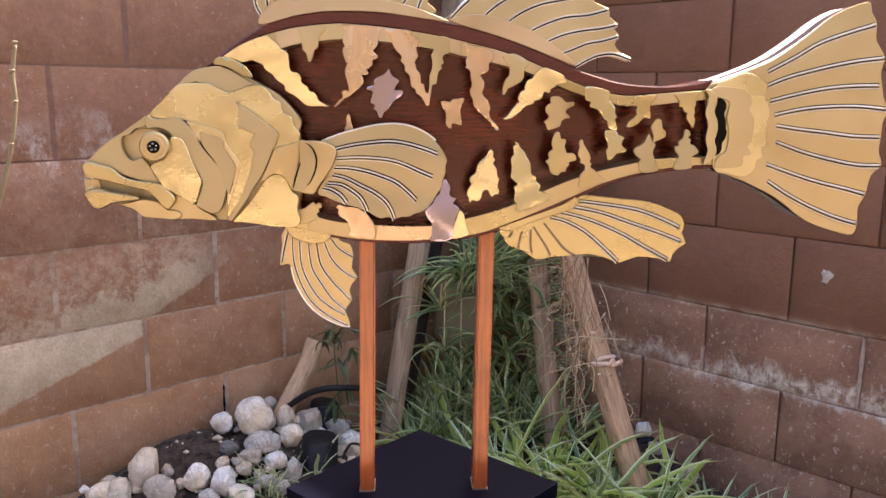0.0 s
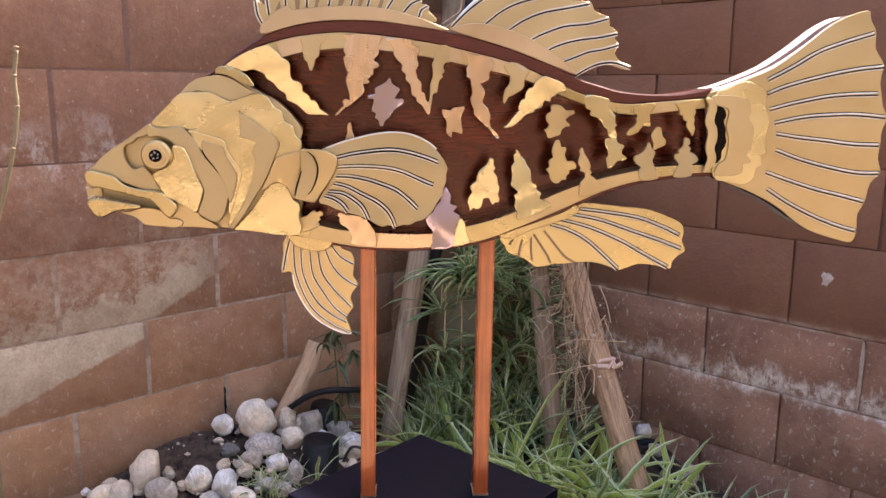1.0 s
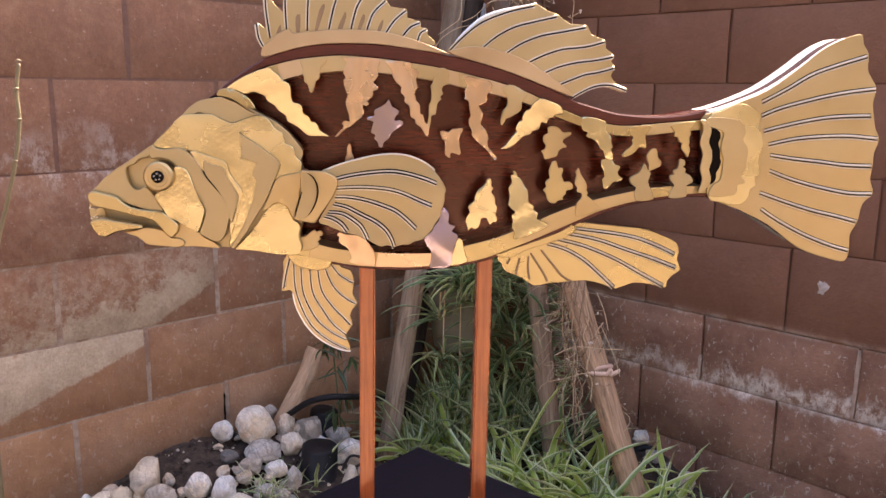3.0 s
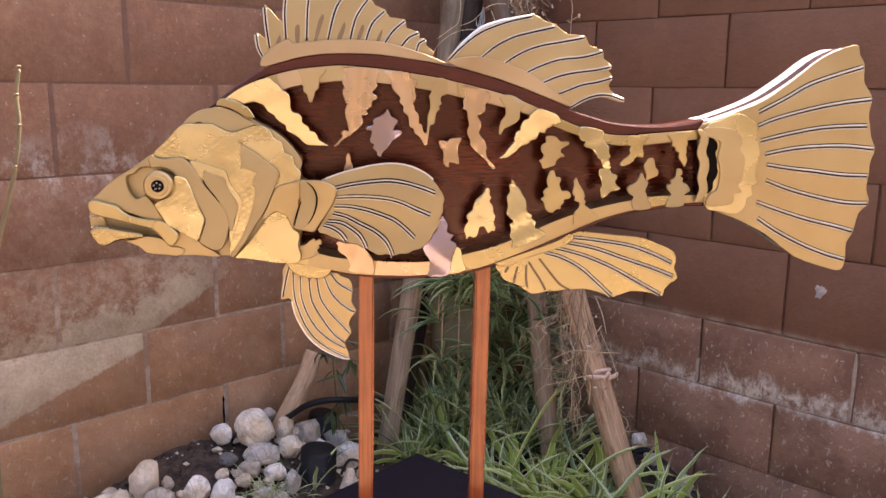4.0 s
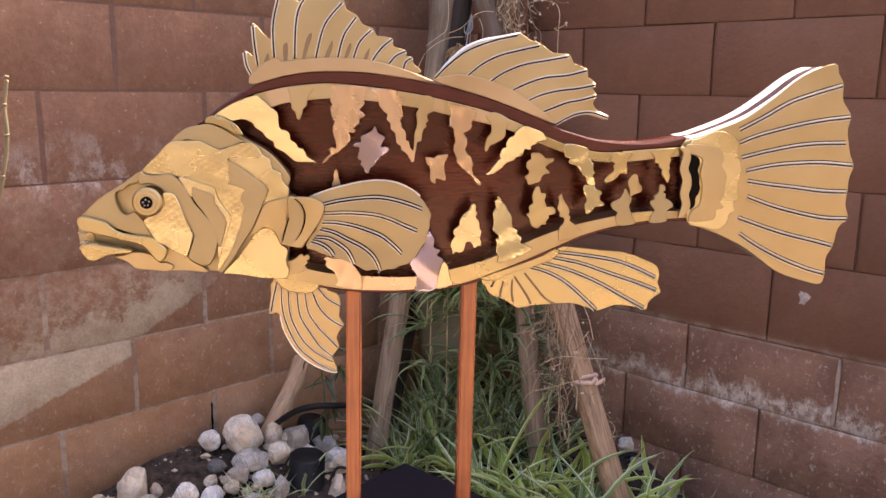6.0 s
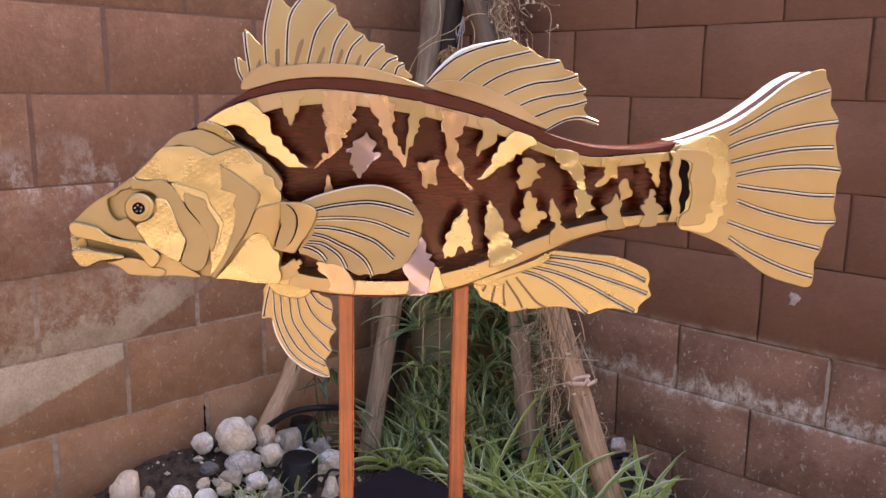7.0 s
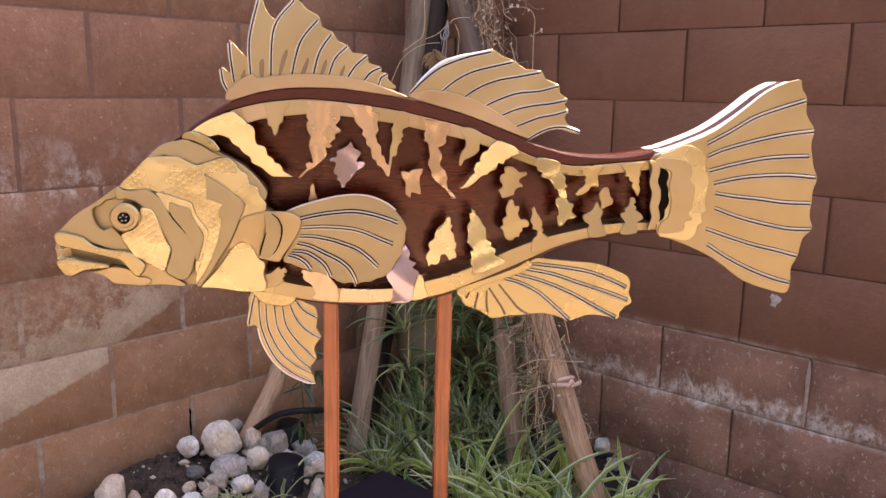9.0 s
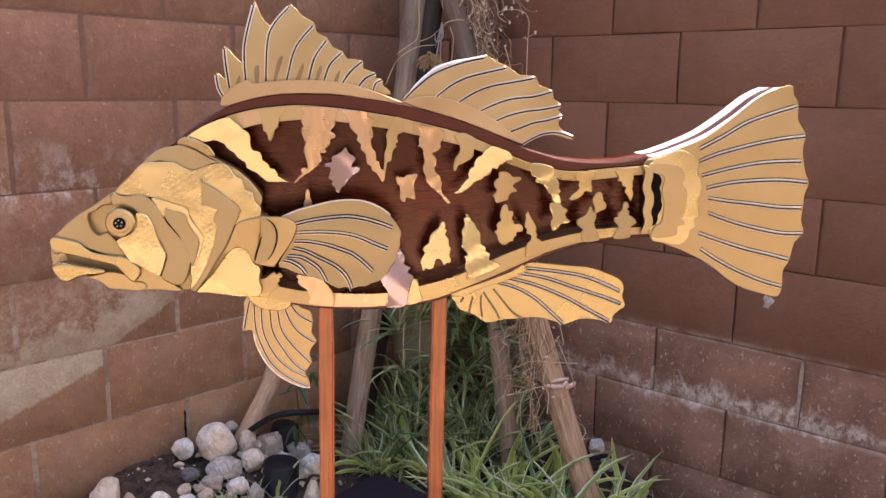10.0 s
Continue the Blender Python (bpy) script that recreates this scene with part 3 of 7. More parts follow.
FT, IT = resample(FRAME_TOP[2:], 81), resample(INNER_TOP, 81)
FL, IL = resample(FRAME_LOW, 71), resample(INNER_LOW, 71)
body = plate("wood_body", WOOD_TOP + [(333, 969), (339, 935), (336, 894)] + WOOD_LOW[::-1] + [(-181, 836), (-223, 890), (-245, 954)], 0.036, 0.022, MAHOGANY, fish, "dark varnished mahogany body board", 2, 0.8)
plate("rim", WT + resample(FRAME_TOP, 60)[::-1], 0.001, 0.038, LACQUER, body, "rounded mahogany edge moulding", 1, 1.6)
plate("rim", resample(FRAME_LOW, 50) + WL[::-1], 0.002, 0.038, LACQUER, body, "thin mahogany edge moulding", 1, 1.0)


def border(outer, inner, joints, mats):
    """The brass border, cut into pieces; most of its joints lie under the stripes that are let into it."""
    rnd = random.Random(len(joints))
    n = len(outer) - 1
    cuts = [0] + [min(range(n), key=lambda i: abs(outer[i][0] - x)) for x in joints] + [n]
    for i, (a, b) in enumerate(zip(cuts, cuts[1:])):
        pts = outer[a:b + 1] + inner[a:b + 1][::-1]
        plate("border_piece", pts, -0.001 - 0.0004 * rnd.random(), 0.037, mats[i % len(mats)], body, "", 1, 0.35)


border(FT, IT, (-165, -123, -72, -28, 16, 32, 58, 92, 125, 187, 239, 288), (GOLD, ROSE, BRASS, ROSE, BRASS, ROSE, BRASS, ROSE, BRASS, GOLD, GOLD, BRASS, GOLD))
border(FL, IL, (-131, -61, 10, 38, 112, 180, 246, 287), (GOLD, BRASS, COPPER, BRASS, GOLD, BRASS, BRASS, GOLD, BRASS))


def ripple(x, z):
    return 0.0007 * math.sin(x * 0.30 + 0.6 * math.sin(z * 0.11)) + 0.0006 * noise.noise((x * 0.06, z * 0.06, 4.4))


def sheet(x, z):
    return 0.0005 * math.sin(x * 0.10 + z * 0.12)


def rolled(x, z):
    """Broad shallow waves across a soft polished strip."""
    return 0.0003 * math.sin(x * 0.10 - z * 0.16 + 0.8 * math.sin(z * 0.07)) + 0.00009 * math.sin(z * 0.95 + x * 0.35) + 0.00015 * noise.noise((x * 0.12, z * 0.12, 2.2))


def crimped(x, z):
    """Narrow curved ribs down a soft copper strip."""
    return 0.0004 * math.sin(x * 0.62 + 1.6 * math.sin(z * 0.045)) + 0.0004 * math.sin(x * 0.21 - z * 0.05)


def stripe(name, mat, y, pts, tilt=(0, 0), ribs=False):
    """A jagged brass stripe let into the border."""
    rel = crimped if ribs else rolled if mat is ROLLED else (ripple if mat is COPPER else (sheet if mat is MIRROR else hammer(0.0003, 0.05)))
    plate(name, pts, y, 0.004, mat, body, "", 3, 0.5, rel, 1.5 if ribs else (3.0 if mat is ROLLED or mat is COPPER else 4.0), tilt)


def middle(pts):
    """A point well inside the outline: the best midpoint of two of its corners."""
    def inside(x, z):
        hit = False
        for (x0, z0), (x1, z1) in zip(pts, pts[1:] + pts[:1]):
            if (z0 > z) != (z1 > z) and x < x0 + (z - z0) / (z1 - z0) * (x1 - x0):
                hit = not hit
        return hit
    best = (-1.0, pts[0])
    for p0, p1 in itertools.combinations(pts, 2):
        x, z = (p0[0] + p1[0]) / 2, (p0[1] + p1[1]) / 2
        room = min(math.hypot(x - a, z - b) for a, b in pts)
        if room > best[0] and inside(x, z):
            best = (room, (x, z))
    return best[1]


def scale_plate(mat, pts, tilt=(0, 0)):
    """A loose brass plate held before the wood by a standoff."""
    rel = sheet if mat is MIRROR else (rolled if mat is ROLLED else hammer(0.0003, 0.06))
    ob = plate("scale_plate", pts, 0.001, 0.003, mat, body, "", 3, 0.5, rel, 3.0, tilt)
    cx, cz = middle(pts)
    cylinder("standoff", (cx / 1000, cz / 1000), 0.0022, 0.0045, 0.0365, MAHOGANY, ob, "", 12, 0.0004)


stripe("shoulder_plate", BRIGHT, -0.003, [(-217, 1002.5), (-212.5, 1006.5), (-200, 1014.5), (-188, 1020), (-178.5, 1023.5), (-170, 1025), (-166.5, 1022), (-160.5, 1017.5), (-156.5, 1012.5), (-150.5, 1009), (-148, 1004), (-148, 995), (-146, 989), (-140, 987.5), (-136, 983), (-135.5, 977.5), (-129.5, 973.5), (-127.5, 968.5), (-123, 967.5), (-119.5, 962.5), (-118, 958.5), (-110, 953.5), (-108.5, 952), (-116, 952.5), (-128.5, 952.5), (-133.5, 954.5), (-139.5, 960), (-143.5, 963.5), (-153, 968.5), (-154.5, 974.5), (-160.5, 978.5), (-164.5, 982.5), (-166, 985.5), (-173, 990), (-176.5, 995.5), (-184.5, 999), (-188.5, 999.5), (-198, 997.5), (-205.5, 1000.5), (-213, 1001)], (0.02, -0.13))
stripe("stripe", BRASS, -0.003, [(-136.5, 1034.5), (-110.5, 1036.5), (-111, 1030), (-115.5, 1026.5), (-116.5, 1019.5), (-117.5, 1014), (-121, 1011.5), (-122.5, 1005.5), (-125.5, 999.5), (-128, 1000.5), (-130, 1008), (-133.5, 1011), (-134, 1016), (-135.5, 1019.5), (-134.5, 1025.5)])
stripe("stripe", COPPER, -0.004, [(-89.5, 1037.5), (-53.5, 1036), (-53.5, 1029.5), (-55, 1023.5), (-54, 1018.5), (-56.5, 1014.5), (-59, 1011), (-56, 1008), (-53.5, 1005), (-55.5, 1002.5), (-59, 1001.5), (-59.5, 996), (-63, 993.5), (-66, 991), (-64, 988), (-67, 986), (-71, 985.5), (-69.5, 979), (-73, 973.5), (-77, 970), (-81.5, 966.5), (-85, 963), (-88, 961.5), (-93, 958), (-97.5, 953.5), (-101.5, 952), (-96, 959), (-92, 963.5), (-93.5, 967), (-89.5, 970.5), (-85.5, 969), (-86.5, 976.5), (-88.5, 983.5), (-89.5, 990), (-87.5, 997), (-89.5, 1002.5), (-91.5, 1008.5), (-91, 1014), (-89, 1015.5), (-91.5, 1021), (-89.5, 1026), (-87.5, 1032)], ribs=True)
stripe("stripe", COPPER, -0.003, [(-45.5, 1034.5), (-19, 1032.5), (-18, 1027), (-10, 1024), (-11.5, 1017), (-12.5, 1014), (-11.5, 1010), (-11, 1005.5), (-14.5, 999.5), (-13, 996.5), (-12.5, 992), (-8.5, 987), (-8, 978), (-5, 976.5), (-3, 969), (1, 965.5), (1.5, 960.5), (1, 955), (-1.5, 954), (-4.5, 959), (-7.5, 963.5), (-13, 967), (-14, 971.5), (-18.5, 974.5), (-19.5, 981), (-20.5, 986), (-25, 990.5), (-25, 996), (-29.5, 1001), (-28.5, 1006), (-33.5, 1010.5), (-38, 1016.5), (-38.5, 1022), (-41, 1028)])
stripe("stripe", BRASS, -0.0025, [(14, 1027.5), (23, 1024.5), (22.5, 1018), (23, 1013.5), (22, 1009.5), (17.5, 1008), (15.5, 1004), (17, 999.5), (14, 996.5), (15.5, 994), (11.5, 990), (10, 984), (9, 977.5), (4.5, 975.5), (3.5, 968.5), (2, 961), (1, 956), (-1, 961), (0.5, 968.5), (1.5, 977.5), (1.5, 986), (4, 993.5), (4, 1001.5), (3, 1007.5), (5.5, 1012), (6, 1017), (10, 1021)])
stripe("stripe", COPPER, -0.003, [(39, 1019.5), (52.5, 1017), (69.5, 1012), (68.5, 1002), (65.5, 999), (65.5, 992), (61, 989), (56, 987), (57.5, 984.5), (60.5, 979.5), (60.5, 974), (58.5, 969), (60.5, 964.5), (65.5, 959.5), (68, 951.5), (67, 947.5), (68.5, 941), (70.5, 938), (77.5, 930), (75, 928), (70.5, 933), (64, 940), (60, 944), (54.5, 948.5), (49, 954), (48.5, 959.5), (45.5, 966), (45, 971.5), (47, 976.5), (45.5, 984.5), (44.5, 991.5), (40, 994.5), (41.5, 997), (40.5, 1002.5), (43, 1008.5), (41, 1013.5)])
stripe("stripe", BRASS, -0.003, [(81, 1007), (90, 1010), (100, 1007), (109, 1000.5), (106, 995.5), (104, 990.5), (104, 985), (100.5, 980), (95.5, 977), (91, 974.5), (87, 973), (85, 969.5), (82.5, 966), (81, 969.5), (81.5, 975.5), (83.5, 982), (87.5, 987), (88, 993), (87, 997.5), (84, 1001)])
stripe("stripe", BRIGHT, -0.0035, [(120, 993), (125.5, 995.5), (135, 992.5), (145, 988.5), (149.5, 982.5), (148.5, 978.5), (140.5, 978), (139, 975), (134.5, 973.5), (132, 968.5), (126.5, 969.5), (123.5, 962), (117, 960), (114.5, 956.5), (109, 955), (105, 952.5), (101.5, 948.5), (98.5, 946), (92, 941), (85.5, 939.5), (82, 940.5), (87, 943.5), (92, 950.5), (96, 955.5), (99, 959), (98.5, 963), (101, 970), (105, 971.5), (105, 976), (108, 982), (113, 984), (115, 988.5)], (0, -0.10))
stripe("stripe", ROLLED, -0.0035, [(173, 976), (197, 972), (199, 967), (199.5, 961), (203, 956.5), (206, 952.5), (206, 947), (208.5, 943), (206, 940.5), (207.5, 936.5), (208.5, 929.5), (203.5, 929), (199, 932), (197, 938.5), (193, 941), (190.5, 947), (185.5, 951), (180.5, 952.5), (176.5, 955), (178, 959), (173, 960.5), (171.5, 965.5)])
stripe("stripe", GOLD, -0.003, [(226.5, 965.5), (250.5, 967.5), (248.5, 962), (245, 956.5), (245, 951.5), (246, 945), (245, 941.5), (238, 942.5), (235, 938.5), (229.5, 934), (222, 931.5), (219.5, 933.5), (222.5, 939), (227.5, 942.5), (230.5, 947), (229, 950), (230.5, 954), (225.5, 956.5), (226.5, 961)], (0, -0.03))
stripe("stripe", GOLD, -0.003, [(273, 968.5), (299, 972), (298, 966), (294.5, 963), (296, 958.5), (294.5, 953), (295.5, 948.5), (294.5, 945.5), (296.5, 940.5), (295.5, 935), (294, 931.5), (291, 936), (286.5, 942), (287, 947), (283, 949.5), (281.5, 954), (277, 955), (277.5, 959.5), (274, 964.5)], (0, -0.03))
stripe("stripe", DULL, -0.003, [(244.5, 924.5), (247, 922.5), (249.5, 917), (253, 914), (252, 909), (250.5, 904.5), (252.5, 899), (255.5, 892), (257.5, 884), (239, 882), (235, 892), (237, 897), (231.5, 901), (229, 906.5), (231.5, 910), (239, 914), (242, 919.5)])
stripe("stripe", DULL, -0.003, [(285, 928.5), (287.5, 930), (291, 928), (292, 923), (289.5, 921.5), (293, 918.5), (292.5, 914.5), (296, 912.5), (299.5, 910), (302.5, 904.5), (296, 900), (295, 897), (295, 887), (276, 885.5), (278.5, 896.5), (280.5, 900.5), (275.5, 906.5), (275.5, 911), (279.5, 912.5), (279, 916.5), (283, 919.5), (284.5, 923)])
stripe("stripe", BRASS, -0.003, [(170.5, 918.5), (173, 912.5), (179, 903.5), (181, 897.5), (180, 894.5), (182.5, 891), (181, 888), (187, 883.5), (193, 877.5), (197.5, 872), (171.5, 863.5), (169, 872), (170, 880), (174.5, 884.5), (175, 890), (169.5, 892.5), (170, 896.5), (167, 901), (167.5, 906), (168.5, 911), (167.5, 914.5)])
stripe("stripe", ROLLED, -0.003, [(96, 916.5), (100, 914), (102, 909), (106.5, 904.5), (109.5, 898), (114, 892), (115, 881), (120.5, 876.5), (120.5, 872), (125.5, 867.5), (124.5, 861.5), (131, 859), (137, 852), (101, 837.5), (99.5, 845.5), (96.5, 852), (97.5, 860), (95.5, 865.5), (99.5, 868.5), (96, 872), (92, 877), (93, 882.5), (93, 889.5), (92, 896.5), (95.5, 902.5), (94, 910), (96.5, 912)], (0, 0.035))
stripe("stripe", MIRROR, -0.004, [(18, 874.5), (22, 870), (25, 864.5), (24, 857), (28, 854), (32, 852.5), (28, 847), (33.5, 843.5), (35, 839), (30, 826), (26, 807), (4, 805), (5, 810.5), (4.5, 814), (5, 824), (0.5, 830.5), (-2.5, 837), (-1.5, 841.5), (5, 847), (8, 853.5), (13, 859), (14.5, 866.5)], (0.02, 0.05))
stripe("stripe", BRIGHT, -0.0035, [(35, 839), (40.5, 835.5), (42, 828.5), (44.5, 819), (45.5, 811), (26, 807), (30, 823)], (0, -0.08))
stripe("stripe", BRASS, -0.003, [(-143, 839), (-136, 841.5), (-130.5, 846), (-126, 848.5), (-123.5, 846), (-120, 848), (-117, 845), (-117.5, 842), (-120.5, 841), (-119.5, 838), (-122.5, 835.5), (-121, 831), (-128, 827), (-142.5, 824.5)])
stripe("stripe", COPPER, -0.003, [(-101, 843), (-97.5, 846), (-92.5, 844), (-87.5, 843), (-76.5, 842), (-68.5, 836), (-64, 830.5), (-59.5, 823.5), (-60, 807), (-86.5, 811), (-85, 817), (-89.5, 827.5), (-96, 831.5), (-99.5, 836.5), (-98.5, 840)])

scale_plate(COPPER, [(-86.5, 945), (-84, 941.5), (-83.5, 935), (-81.5, 928.5), (-83, 922.5), (-90, 922), (-91, 928.5), (-89, 933), (-89, 939.5)])
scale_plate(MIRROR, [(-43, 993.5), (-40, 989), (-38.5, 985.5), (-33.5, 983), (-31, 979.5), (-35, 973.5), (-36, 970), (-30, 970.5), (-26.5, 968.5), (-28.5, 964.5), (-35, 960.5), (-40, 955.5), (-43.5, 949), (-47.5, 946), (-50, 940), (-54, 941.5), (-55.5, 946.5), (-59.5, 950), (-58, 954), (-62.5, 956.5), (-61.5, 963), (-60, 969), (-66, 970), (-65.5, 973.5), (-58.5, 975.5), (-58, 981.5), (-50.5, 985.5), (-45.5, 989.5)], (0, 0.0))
scale_plate(COPPER, [(14.5, 958.5), (19.5, 959), (24, 958), (27, 961), (32.5, 961.5), (39, 962.5), (39, 958), (36, 953), (35.5, 946.5), (37.5, 937), (36.5, 932.5), (31, 934), (26.5, 934.5), (26, 929.5), (23, 930), (19.5, 933.5), (19.5, 940), (19.5, 946.5), (15.5, 952.5)])
scale_plate(BRASS, [(135, 964.5), (143.5, 965), (148.5, 962), (151.5, 959), (156.5, 959), (160.5, 959), (161, 955.5), (155.5, 952.5), (152.5, 950), (152, 947.5), (156, 944), (156, 941.5), (152, 941), (147.5, 937.5), (146, 932.5), (139.5, 930), (133, 928.5), (130.5, 934), (128, 937.5), (131.5, 940), (133, 944), (130, 948), (130, 954), (133.5, 957), (135, 958)])
scale_plate(GOLD, [(140, 923), (142, 926), (145.5, 926), (147, 921.5), (148.5, 918.5), (152.5, 918.5), (153.5, 915), (152, 910.5), (154, 905.5), (155.5, 903), (162, 903), (165.5, 899), (164.5, 894.5), (158, 893), (158, 890), (154.5, 886), (154.5, 882.5), (150.5, 882), (148, 880.5), (145.5, 878), (140, 879), (136.5, 883), (135, 889), (133, 891.5), (131.5, 894), (135, 897), (134, 902), (136.5, 905.5), (139, 907.5), (137.5, 914.5)])
scale_plate(BRIGHT, [(69.5, 907), (72.5, 904), (72.5, 898.5), (74.5, 895.5), (72.5, 891), (76.5, 885.5), (77.5, 877.5), (79.5, 874), (78.5, 869), (78.5, 864.5), (80, 861.5), (79, 856.5), (75.5, 856.5), (72, 853.5), (69.5, 858), (66.5, 861.5), (62, 860.5), (61, 856), (59, 850.5), (54.5, 848.5), (50.5, 850), (47.5, 846.5), (45.5, 852.5), (44, 859), (46, 864.5), (48.5, 868.5), (46.5, 873.5), (49, 877.5), (53.5, 881), (54, 885.5), (57, 892.5), (64.5, 899), (67, 904.5)], (0, -0.05))
scale_plate(ROLLED, [(197, 927), (201, 929), (208.5, 928.5), (211.5, 924), (217, 922), (219, 919.5), (216.5, 915), (217.5, 911), (222.5, 906.5), (218, 903.5), (211.5, 903), (206.5, 897), (201, 895), (199, 900.5), (198, 906.5), (200.5, 909.5), (200, 915.5), (197.5, 920.5)], (0, 0.05))
scale_plate(BRASS, [(251.5, 938.5), (254, 941), (258.5, 941), (260.5, 937), (262, 930.5), (265.5, 927), (265, 921.5), (260.5, 919), (256, 917), (251, 915), (251.5, 922), (249.5, 927.5), (248.5, 933)])

# the tail
tail = plate("tail_fin", [(308, 975), (325, 983), (349, 993), (382, 1007), (415, 1031), (445, 1055), (480, 1069), (486, 1058), (493, 1047), (494, 1030), (500, 1020), (506, 1010), (504, 993), (507, 979), (510, 966), (516, 953), (512, 938), (512, 923), (511, 907), (516, 891), (505, 879), (501, 857), (494, 843), (495, 824), (490, 811), (471, 814), (433, 827), (395, 854), (358, 872), (321, 889), (314, 935)], -0.001, 0.003, BRASS, fish, "brushed brass tail fin with engraved rays", 3, 0.5)
TAIL_CORE = [(315, 978), (332, 986), (357, 995), (391, 1010), (425, 1033), (455, 1056), (484, 1066), (489, 1036), (494, 967), (493, 882), (482, 819), (470, 818), (443, 827), (404, 852), (366, 870), (328, 887), (321, 932)]
plate("tail_board", TAIL_CORE, 0.0025, 0.0220, POLISHED, tail, "bright polished edge of the tail core", 3, 0.6)
# flush dark filler paints the shade of the gap between the boards
plate("tail_core", TAIL_CORE, 0.0247, 0.0180, DARK_RED, tail, "dark filler in place of the shaded gap in the tail edge", 3, 0.05)
plate("tail_board", TAIL_CORE, 0.0430, 0.026, POLISHED, tail, "", 3, 0.6)
plate("tail_root", [(312, 975), (322, 977), (343, 975), (354, 969), (357, 959), (355, 952), (361, 942), (361, 928), (360, 918), (356, 911), (361, 904), (352, 901), (352, 894), (346, 889), (321, 888), (324, 901), (332, 907), (334, 928), (330, 942), (332, 959), (323, 964), (312, 967)], -0.0075, 0.003, BRASS, tail, "", 3, 0.5)
plate("tail_scallop", [(315, 975), (332, 985), (349, 992), (363, 988), (374, 979), (373, 969), (379, 948), (376, 928), (379, 914), (373, 909), (375, 900), (369, 896), (367, 886), (357, 878), (336, 881), (320, 888), (318, 935)], -0.0045, 0.003, SMOOTHED, tail, "hammered bright brass crescent", 3, 0.5, hammer(0.00025, 0.06), 4.0)
# a black plate laid on top paints the shade of the cut-out
plate("tail_gap", [(318, 964), (322.5, 964), (327, 960.5), (328.5, 954), (326.5, 947.5), (329, 940), (329.5, 932), (331, 927), (329.5, 920.5), (326.5, 915), (326.5, 908.5), (324, 904), (320, 902), (321.5, 910.5), (319, 918.5), (320, 928), (321, 936.5), (317.5, 945), (316.5, 951), (318, 957.5)], -0.0078, 0.002, SLOT, tail, "black wavy plate in place of a shaded cut-out", 3, 0.2)
plate("wavy_bar", [(304, 973), (310, 973.5), (316.5, 966.5), (317.5, 959), (315.5, 952.5), (316.5, 946), (319.5, 940), (320.5, 930), (319, 923.5), (318, 917), (320.5, 910.5), (320.5, 904), (317.5, 899), (314.5, 894.5), (307, 891.5), (309, 899.5), (311, 907.5), (309, 914), (307.5, 920.5), (309, 930), (309.5, 936.5), (306, 945), (305.5, 951), (307.5, 960), (308, 966.5)], -0.0085, 0.003, BRASS, tail, "", 3, 0.5)


def rays(fin, y, curves, width=0.0007, bright=None, dark=None, groove=0.0009, twin=False, cored=False):
    """Each ray: a bright raised wire beside a dark groove, or with cored a dark groove between two bright wires. The
    groove is itself a dark wire laid on top, in place of a slot's shade.
    """
    bright, dark = bright or RAY, dark or SLOT
    for pts in curves:
        pts = pts[:-1] + [tuple(0.93 * a + 0.07 * b for a, b in zip(pts[-1], pts[-2]))]
        d = Vector((pts[-1][0] - pts[0][0], pts[-1][1] - pts[0][1])).normalized()
        o = Vector((d.y, -d.x)) if d.x > 0.15 or (abs(d.x) <= 0.15 and d.y > 0) else Vector((-d.y, d.x))

        def wire(off, r, mat, name, lift):
            way = [(x / 1000 + o.x * off, y - lift, z / 1000 + o.y * off) for x, z in pts]
            tube(way, lambda t: r * (0.8 + 0.4 * t), mat, name, fin, "", 6, 0.6)
        shift = width + groove * 0.9
        if cored:
            wire(0, groove, dark, "groove", 0.0004)
            wire(-shift, width, bright, "ray", 0.0006)
            wire(shift, width, bright, "ray", 0.0006)
            continue
        wire(0, width, bright, "ray", 0.0006)
        wire(shift, groove, dark, "groove", 0.0004)
        if twin:
            wire(-shift, groove * 0.75, dark, "groove", 0.0004)
        if bright is not dark:
            wire(2 * shift, 0.00055, bright, "ray_edge", 0.0004)


rays(tail, -0.001, [[(375, 994), (403, 1009), (430, 1025), (460, 1036), (493, 1046)], [(376, 979), (398, 988), (439, 999), (474, 1006), (507, 1010)], [(380, 962), (407, 969), (441, 976), (470, 979), (505, 980)], [(387, 947), (415, 953), (443, 956), (479, 957), (516, 954)], [(390, 935), (417, 931), (446, 928), (479, 924), (512, 923)], [(391, 917), (419, 907), (449, 899), (485, 892), (516, 891)], [(382, 892), (414, 881), (444, 872), (474, 865), (501, 858)], [(385, 873), (409, 858), (439, 843), (470, 831), (495, 824)]], width=0.0013, bright=RAY, groove=0.00058, twin=True)

# first dorsal fin
dorsal = plate("dorsal_fin", [(-184, 1073), (-178, 1069), (-174, 1068), (-175, 1085), (-174, 1102), (-164, 1092), (-154, 1084), (-153, 1103), (-148, 1127), (-140, 1151), (-134, 1136), (-124, 1125), (-114, 1137), (-101, 1148), (-89, 1136), (-76, 1129), (-73, 1118), (-62, 1113), (-56, 1103), (-45, 1099), (-40, 1091), (-23, 1089), (-22, 1080), (-8, 1076), (-8, 1070), (-1, 1069), (0, 1062), (5, 1058), (8, 1052), (-18, 1053), (-49, 1057), (-111, 1060), (-161, 1056), (-175, 1043), (-180, 1054)], 0.006, 0.003, BRASS, fish, "spiky brushed brass front dorsal fin", 2, 0.12)
